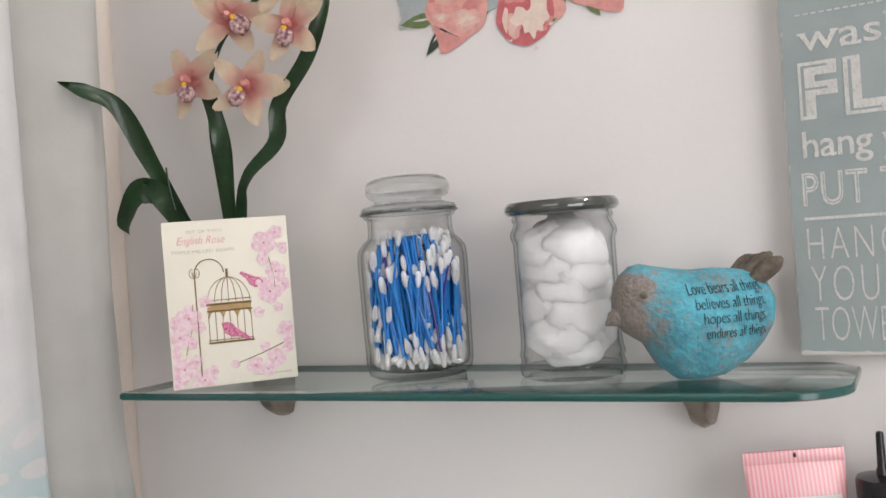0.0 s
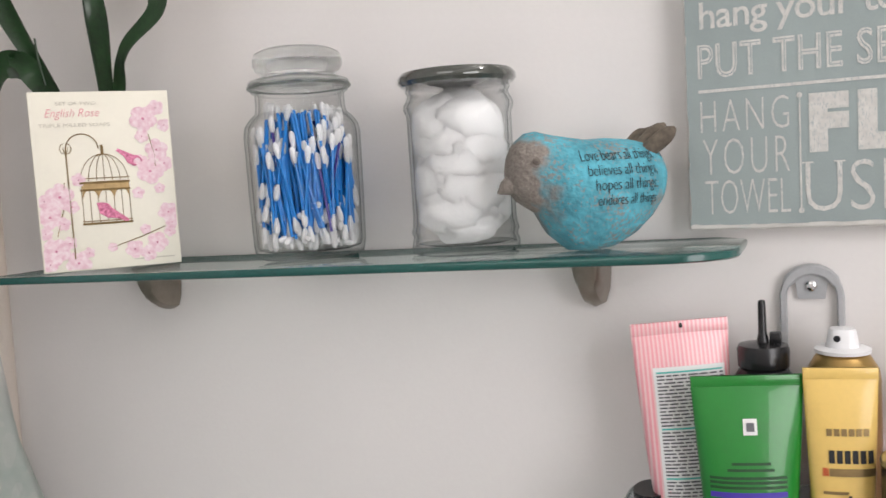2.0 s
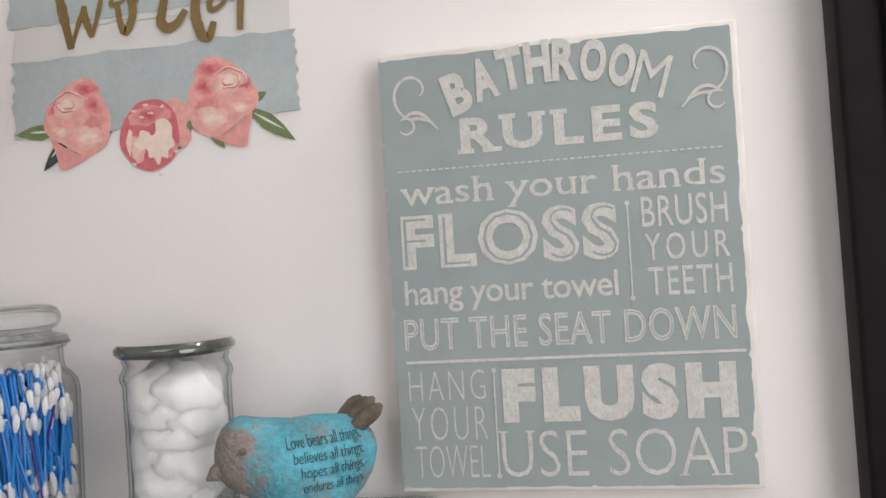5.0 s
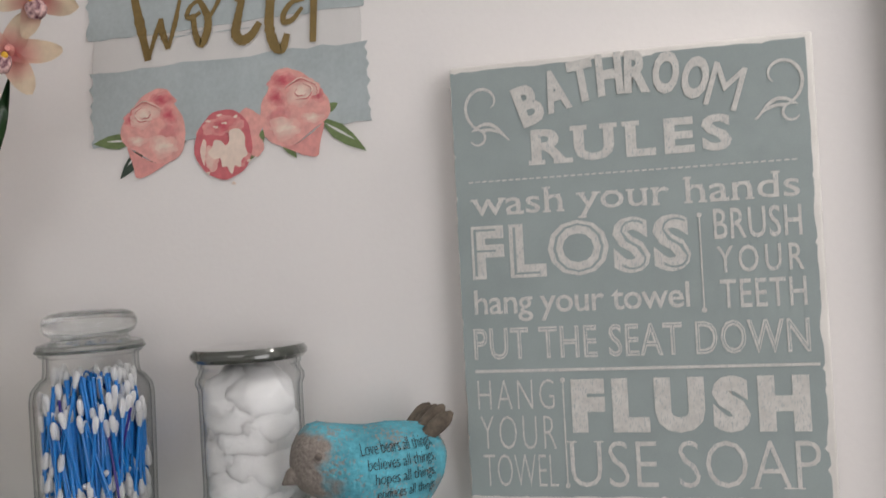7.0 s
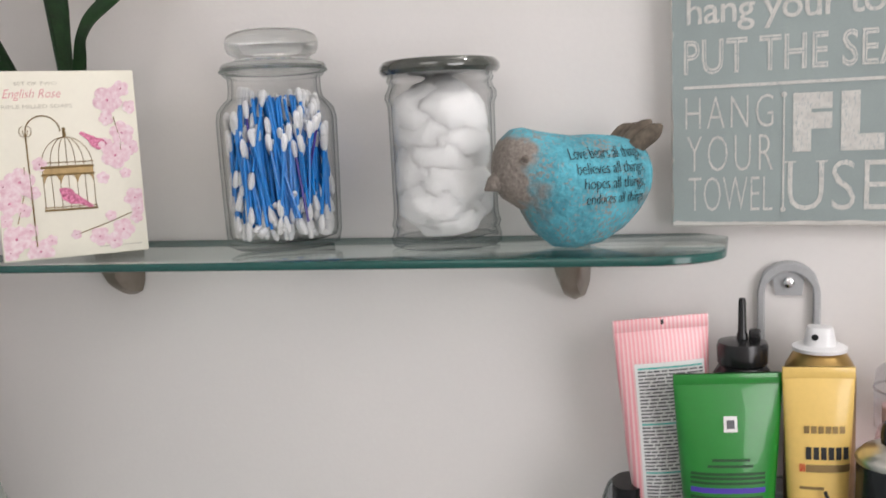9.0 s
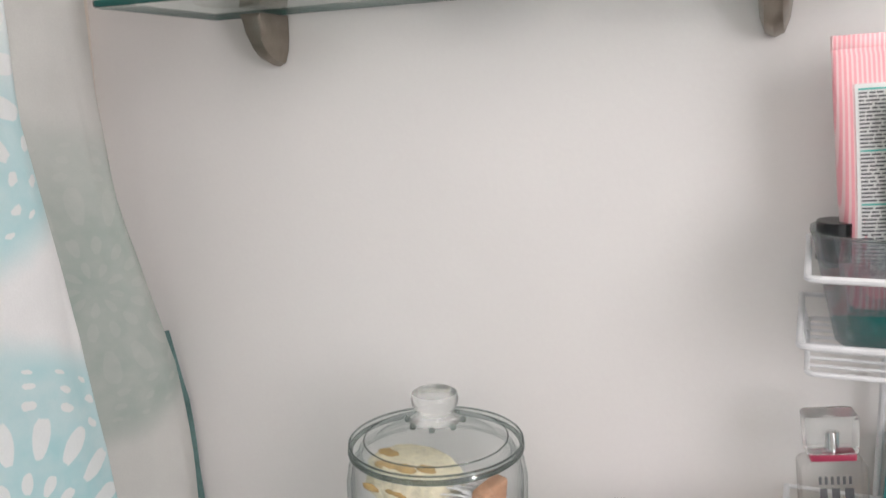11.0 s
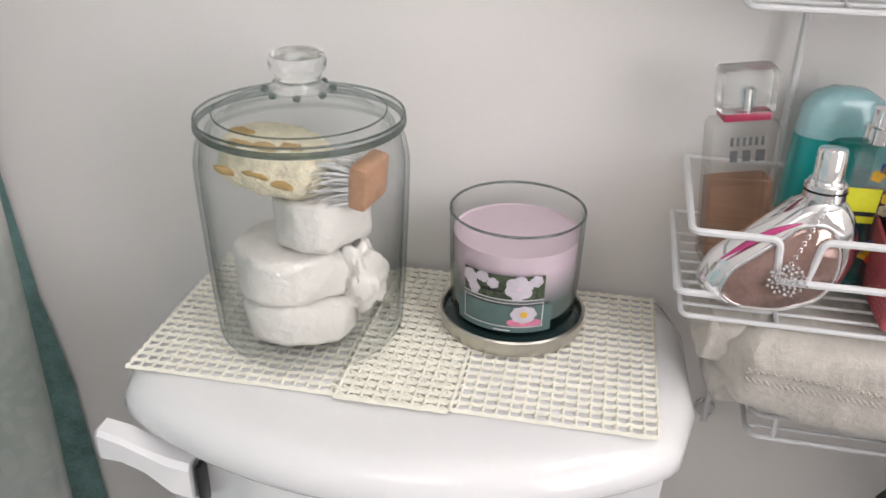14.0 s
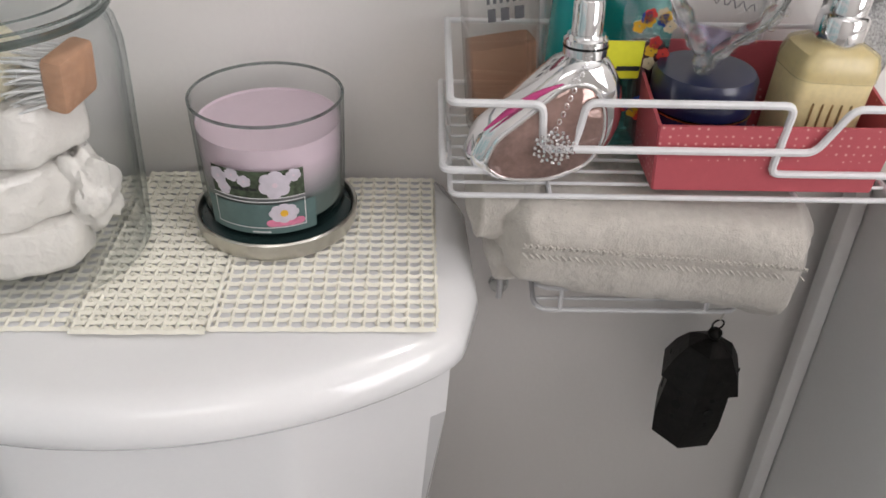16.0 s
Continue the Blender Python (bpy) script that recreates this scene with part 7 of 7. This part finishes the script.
# ---- lantern ornament ----
def lantern():
    root = thing("hanging_lantern", Matrix.Translation((0.448, -0.075, 0.569)) @ pose(0, 0, 0, 0, 5, 12) @ Matrix.Diagonal((0.95, 0.95, 0.87, 1)), "small black pierced metal lantern hanging from the caddy", "lantern")
    hexa = lambda z, r, t=0.0: ring(0, 0, z, r, r, 6, 2.0, t)
    part("body", loft([hexa(0.0, 0.026), (hexa(0.002, 0.0275)), hexa(0.028, 0.0305), hexa(0.070, 0.029), hexa(0.072, 0.027)]), BLACK_METAL, root, angle=20)
    part("roof", loft([hexa(0.071, 0.036), hexa(0.074, 0.035), hexa(0.090, 0.029), hexa(0.104, 0.020), hexa(0.110, 0.010), hexa(0.112, 0.004)]), BLACK_METAL, root, angle=20)
    # Near-black discs draw the dark inside the piercings; the body stays solid.
    holes = material("lantern_hole_dark", (0.002, 0.002, 0.002), 0.9)
    for k in range(6):
        a = math.pi / 3 * k + math.pi / 6
        for z, r, s in ((0.048, 0.0262, 0.0045), (0.062, 0.0255, 0.0022), (0.034, 0.0268, 0.0022), (0.085, 0.0275, 0.0022)):
            part("hole_disc", moved(lathe([(s, 0), (s, 0.0006)], 12), Matrix.Translation((r * math.cos(a), r * math.sin(a), z)) @ pose(0, 0, 0, 0, 0, math.degrees(a)) @ pose(0, 0, 0, 0, 90, 0)), holes, root)
    part("finial", lump(0, 0, 0.117, 0.006, 2, 1, 0.1, 2), BLACK_METAL, root, angle=80)
    part("ring", wire([(0.005 * math.cos(a), 0, 0.127 + 0.005 * math.sin(a)) for a in [k * math.pi / 8 for k in range(16)]], 0.0008, 6, True), BLACK_METAL, root)
    part("hook", wire(fillet([(0, 0, 0.131), (0.002, 0, 0.142), (0.006, -0.004, 0.158), (0.003, -0.012, 0.168), (-0.001, -0.016, 0.160)], 0.006), 0.0009, 6), STEEL, root, "bent wire hook")
    return root


lantern()

# ---- vanity, mirrors ----
CABINET = material("white_cabinet_laminate", (0.74, 0.73, 0.72), 0.4, vary=0.02, size=8)
COUNTER = material("pale_counter", (0.7, 0.68, 0.65), 0.25, vary=0.05, size=60)


def vanity():
    root = thing("vanity_cabinet", Matrix.Translation((0.957, -0.27, 0)), "white laminate vanity cabinet standing against the wall", "cabinet")
    part("side_panel", block((0.016, 0.50, 0.79), (-0.39, 0, 0), 0.001), CABINET, root)
    part("side_panel", block((0.016, 0.50, 0.79), (0.39, 0, 0), 0.001), CABINET, root)
    part("scribe_strip", block((0.012, 0.018, 0.788), (-0.4045, 0.238, 0), 0.002), CABINET, root, "narrow white scribe moulding")
    part("back_panel", block((0.764, 0.012, 0.78), (0, 0.243, 0), 0.0005), CABINET, root)
    part("front_frame", block((0.764, 0.018, 0.78), (0, -0.24, 0), 0.001), CABINET, root)
    for s in (-1, 1):
        part("door", block((0.36, 0.018, 0.62), (s * 0.187, -0.259, 0.09), 0.004), CABINET, root)
    part("countertop", block((0.80, 0.53, 0.028), (0.002, -0.002, 0.791), 0.004), COUNTER, root, "pale stone-look countertop")
    return root


vanity()


def framed_mirror():
    root = thing("framed_mirror", Matrix.Translation((0.985, -0.001, 0.98)), "large wall mirror in a stepped black lacquer frame", "mirror")
    w, h, f = 0.345, 1.05, 0.085
    for nm, size, at in (("frame_side", (f, 0.034, h), (-w + f / 2, -0.017, 0)), ("frame_side", (f, 0.034, h), (w - f / 2, -0.017, 0)), ("frame_rail", (2 * w - 2 * f, 0.034, f), (0, -0.017, 0)), ("frame_rail", (2 * w - 2 * f, 0.034, f), (0, -0.017, h - f))):
        part(nm, block(size, at, 0.004, 3), BLACK_FRAME, root)
    for s in (-1, 1):
        part("frame_bead", block((0.02, 0.008, h - 0.02), (s * (w - 0.04), -0.037, 0.01), 0.003, 3), BLACK_FRAME, root)
    part("mirror_glass", block((2 * w - 2 * f, 0.006, h - 2 * f), (0, -0.012, f), 0), MIRROR, root, "silvered mirror glass")
    return root


framed_mirror()


def makeup_mirror():
    root = thing("makeup_mirror", Matrix.Translation((0.574, -0.08, 0.819)), "round brass-rimmed makeup mirror on a stand on the vanity", "mirror")
    m = Matrix.Translation((0, 0, 0.389)) @ pose(0, 0, 0, 84, 0, 36)
    part("back_shell", moved(lathe([(0.003, -0.042), (0.034, -0.040), (0.045, -0.032), (0.0475, -0.010), (0.0478, 0.0), (0.045, 0.001)], 64), m), STEEL, root, "grey metal shell")
    part("rim", moved(wire([(0.0468 * math.cos(a), 0.0468 * math.sin(a), 0.001) for a in [k * math.pi / 32 for k in range(64)]], 0.0022, 8, True), m), BRASS, root, "brass rim")
    # The dark teal reflection is put into the glass colour.
    part("glass", moved(lathe([(0.0452, 0.0005), (0.0448, 0.0012), (0.002, 0.0012)], 64), m), material("teal_reflection_colour", (0.012, 0.13, 0.15), 0.03, 1.0, vary=0.6, size=20), root, "mirror glass coloured like a dark teal reflection")
    part("stem", lathe([(0.004, 0.008), (0.004, 0.33), (0.006, 0.335), (0.004, 0.36)], 20), STEEL, root)
    part("base", lathe([(0.045, 0), (0.046, 0.004), (0.03, 0.009), (0.005, 0.012)], 48), STEEL, root)
    return root


makeup_mirror()


# ---- shower curtain ----
def curtain_material(name, cloth, ink, u0, v0, pitch, highest, strength, petal_white):
    """Cloth with round medallions: rings of white petals and dots in a mottled disc."""
    m = material(name, cloth, 0.85, vary=0.05, size=18, bump=0.0005, fine=700, through_light=0.22)
    nt = m.node_tree
    b = nt.nodes["Principled BSDF"]
    tr = [n for n in nt.nodes if n.type == "BSDF_TRANSLUCENT"][0]
    old = b.inputs["Base Color"].links[0].from_socket
    uv = nt.nodes.new("ShaderNodeUVMap")
    sep = nt.nodes.new("ShaderNodeSeparateXYZ")
    nt.links.new(uv.outputs[0], sep.inputs[0])

    def M(op, *vals):
        q = nt.nodes.new("ShaderNodeMath")
        q.operation = op
        for s, v in zip(q.inputs, vals):
            if isinstance(v, (int, float)):
                s.default_value = v
            else:
                nt.links.new(v, s)
        return q.outputs[0]

    def step(v, a, c):
        r = nt.nodes.new("ShaderNodeMapRange")
        r.interpolation_type = "SMOOTHSTEP"
        r.inputs[1].default_value, r.inputs[2].default_value = a, c
        nt.links.new(v, r.inputs[0])
        return r.outputs[0]

    def cloud(scale):
        nz = nt.nodes.new("ShaderNodeTexNoise")
        nz.inputs["Scale"].default_value, nz.inputs["Detail"].default_value = scale, 5
        nt.links.new(uv.outputs[0], nz.inputs["Vector"])
        return nz.outputs[0]
    broad, fine = cloud(9), cloud(60)
    wob = M("MULTIPLY", M("SUBTRACT", fine, 0.5), 0.010)
    fu = M("SUBTRACT", M("FRACT", M("DIVIDE", M("ADD", sep.outputs[0], 8 * pitch + pitch / 2 - u0), pitch)), 0.5)
    fv = M("SUBTRACT", M("FRACT", M("DIVIDE", M("ADD", sep.outputs[1], 8 * pitch + pitch / 2 - v0), pitch)), 0.5)
    rad = M("ADD", M("MULTIPLY", M("SQRT", M("ADD", M("MULTIPLY", fu, fu), M("MULTIPLY", fv, fv))), pitch), wob)
    ang = M("ARCTAN2", fv, fu)
    disc = M("SUBTRACT", 1.0, step(M("ADD", rad, M("MULTIPLY", M("SUBTRACT", broad, 0.5), 0.05)), 0.135, 0.172))

    def petals(count, r0, r1, thr, shift=0.0):
        mid, half = (r0 + r1) / 2, (r1 - r0) / 2
        q = M("DIVIDE", M("SUBTRACT", rad, mid), half)
        s2 = M("SUBTRACT", 1.0, M("MULTIPLY", q, q))
        inside = step(s2, 0.0, 0.2)
        return M("MULTIPLY", inside, step(M("ADD", M("COSINE", M("ADD", M("MULTIPLY", ang, count), shift)), M("MULTIPLY", s2, 0.9)), 0.75 + thr, 1.0 + thr))
    white = None
    for p in ((16, 0.062, 0.098, 0.0), (20, 0.103, 0.112, 0.35, 1.0), (14, 0.034, 0.052, 0.0), (9, 0.012, 0.028, 0.1), (24, 0.118, 0.126, 0.45), (30, 0.132, 0.138, 0.5, 2.0)):
        w = petals(*p)
        white = w if white is None else M("MAXIMUM", white, w)
    fac = M("MULTIPLY", disc, M("SUBTRACT", 1.0, M("MULTIPLY", white, petal_white)))
    fac = M("MULTIPLY", fac, M("SUBTRACT", 1.0, step(sep.outputs[1], highest - 0.2, highest)))
    fac = M("MULTIPLY", fac, M("MULTIPLY", M("ADD", M("MULTIPLY", broad, 0.9), M("MULTIPLY", fine, 0.5)), strength))
    mix = nt.nodes.new("ShaderNodeMix")
    mix.data_type = "RGBA"
    nt.links.new(fac, mix.inputs[0])
    nt.links.new(old, mix.inputs[6])
    mix.inputs[7].default_value = (*ink, 1)
    nt.links.new(mix.outputs[2], b.inputs["Base Color"])
    nt.links.new(mix.outputs[2], tr.inputs[0])
    return m


def shower_curtain():
    root = thing("shower_curtain", Matrix.Translation((-0.34, -0.8, 0.08)), "white shower curtain with aqua medallion print hanging in folds", "curtain")
    face = curtain_material("printed_curtain_cloth", (0.80, 0.80, 0.80), (0.36, 0.63, 0.66), 0.10, 0.875, 0.36, 1.34, 1.0, 0.85)
    # Greyer cloth and ink here hold the shade of the turned-back fold.
    back = curtain_material("shaded_cloth_reverse", (0.66, 0.65, 0.62), (0.37, 0.44, 0.40), -0.10, 1.035, 0.42, 1.28, 1.0, 0.2)
    hem = material("teal_hem", (0.12, 0.21, 0.20), 0.85, vary=0.3, size=40, through_light=0.15)
    base = Vector((-0.34, -0.8, 0.08))
    zs = [0.08 + 2.02 * j / 80 for j in range(81)]

    def edge_b(z):
        """The cloth by the wall drifts towards it lower down."""
        return float(np.interp(z, (0.08, 0.6, 0.76, 0.855, 0.93, 1.02, 1.12, 1.22, 1.4, 2.2), (-0.008, -0.008, -0.009, -0.012, -0.024, -0.052, -0.084, -0.098, -0.099, -0.078)))

    def edge_a(z):
        return float(np.interp(z, (0.08, 0.7, 0.8, 0.9, 1.0, 1.1, 1.2, 2.2), (-0.140, -0.155, -0.162, -0.172, -0.186, -0.202, -0.222, -0.226)))

    def smooth_line(pts):
        cur = [Vector((a, c, 0)) for a, c in pts]
        out = []
        for i in range(len(cur) - 1):
            p0, p1, p2, p3 = cur[max(i - 1, 0)], cur[i], cur[i + 1], cur[min(i + 2, len(cur) - 1)]
            for k in range(6):
                t = k / 6
                out.append(0.5 * ((2 * p1) + (p2 - p0) * t + (2 * p0 - 5 * p1 + 4 * p2 - p3) * t * t + (3 * p1 - p0 - 3 * p2 + p3) * t ** 3))
        return out + [cur[-1]]

    def reverse_line(z):
        a, b = edge_a(z), edge_b(z)
        return smooth_line([(-0.385, min(b + 0.004, -0.006)), (-0.358, min(b + 0.002, -0.008)), (-0.343, b - 0.004), (-0.336, b - 0.024), (-0.342, b - 0.046), (-0.362, a + (b - a) * 0.40), (-0.388, a + (b - a) * 0.12), (-0.396, a - 0.014)])

    def face_line(z):
        a = edge_a(z)
        pts = [(-0.396, a - 0.014), (-0.378, a - 0.030), (-0.345, a - 0.020), (-0.312, a - 0.004), (-0.299, a - 0.002), (-0.290, a - 0.014), (-0.286, a - 0.050), (-0.292, a - 0.105), (-0.312, a - 0.150)]
        y, k = a - 0.20, 0
        while y > -1.5:
            pts.append(((-0.385 if k % 2 == 0 else -0.285) + 0.012 * math.sin(k * 2.3), y))
            y -= 0.075
            k += 1
        return smooth_line(pts)

    def sheet(name, line, mat, first, label):
        bm = bmesh.new()
        uvl = bm.loops.layers.uv.new("cloth")
        rows, run = [], []
        for z in zs:
            pts = line(z)
            rows.append([bm.verts.new(Vector((p.x + 0.0025 * noise.noise(Vector((i * 0.25, z * 7, 3))) + 0.0012 * noise.noise(Vector((i * 0.5, z * 26, 8))), min(p.y, -0.004), z)) - base) for i, p in enumerate(pts)])
            length = [0.0]
            for p, q in zip(pts, pts[1:]):
                length.append(length[-1] + (q - p).length)
            run.append([v - length[first] for v in length])
        for j in range(len(zs) - 1):
            n = min(len(rows[j]), len(rows[j + 1]))
            for i in range(n - 1):
                fc = bm.faces.new((rows[j][i], rows[j][i + 1], rows[j + 1][i + 1], rows[j + 1][i]))
                for lp, (a, c) in zip(fc.loops, ((i, j), (i + 1, j), (i + 1, j + 1), (i, j + 1))):
                    lp[uvl].uv = (run[c][a], zs[c])
        part(name, bm, mat, root, label, angle=180)
    sheet("cloth", face_line, face, 24, "white cloth with aqua medallions")
    sheet("turned_back_cloth", reverse_line, back, 42, "turned-back end with faint print, its shade put into a greyer colour")
    # teal hem behind the turned-back end, opening lower down
    rings = []
    for z in zs:
        if z > 0.985:
            continue
        x = float(np.interp(z, (0.08, 0.44, 0.6, 0.69, 0.78, 0.88, 0.985), (-0.288, -0.306, -0.317, -0.333, -0.341, -0.348, -0.374))) + 0.0015 * noise.noise(Vector((z * 30, 2, 0)))
        rings.append([Vector((-0.372, -0.030, z)) - base, Vector(((x - 0.372) / 2, -0.020, z)) - base, Vector((x - 0.004, -0.0105, z)) - base, Vector((x, -0.006, z)) - base])
    part("hem", loft(rings, False, False, False), hem, root, "teal turned hem edge", angle=180)
    return root


shower_curtain()
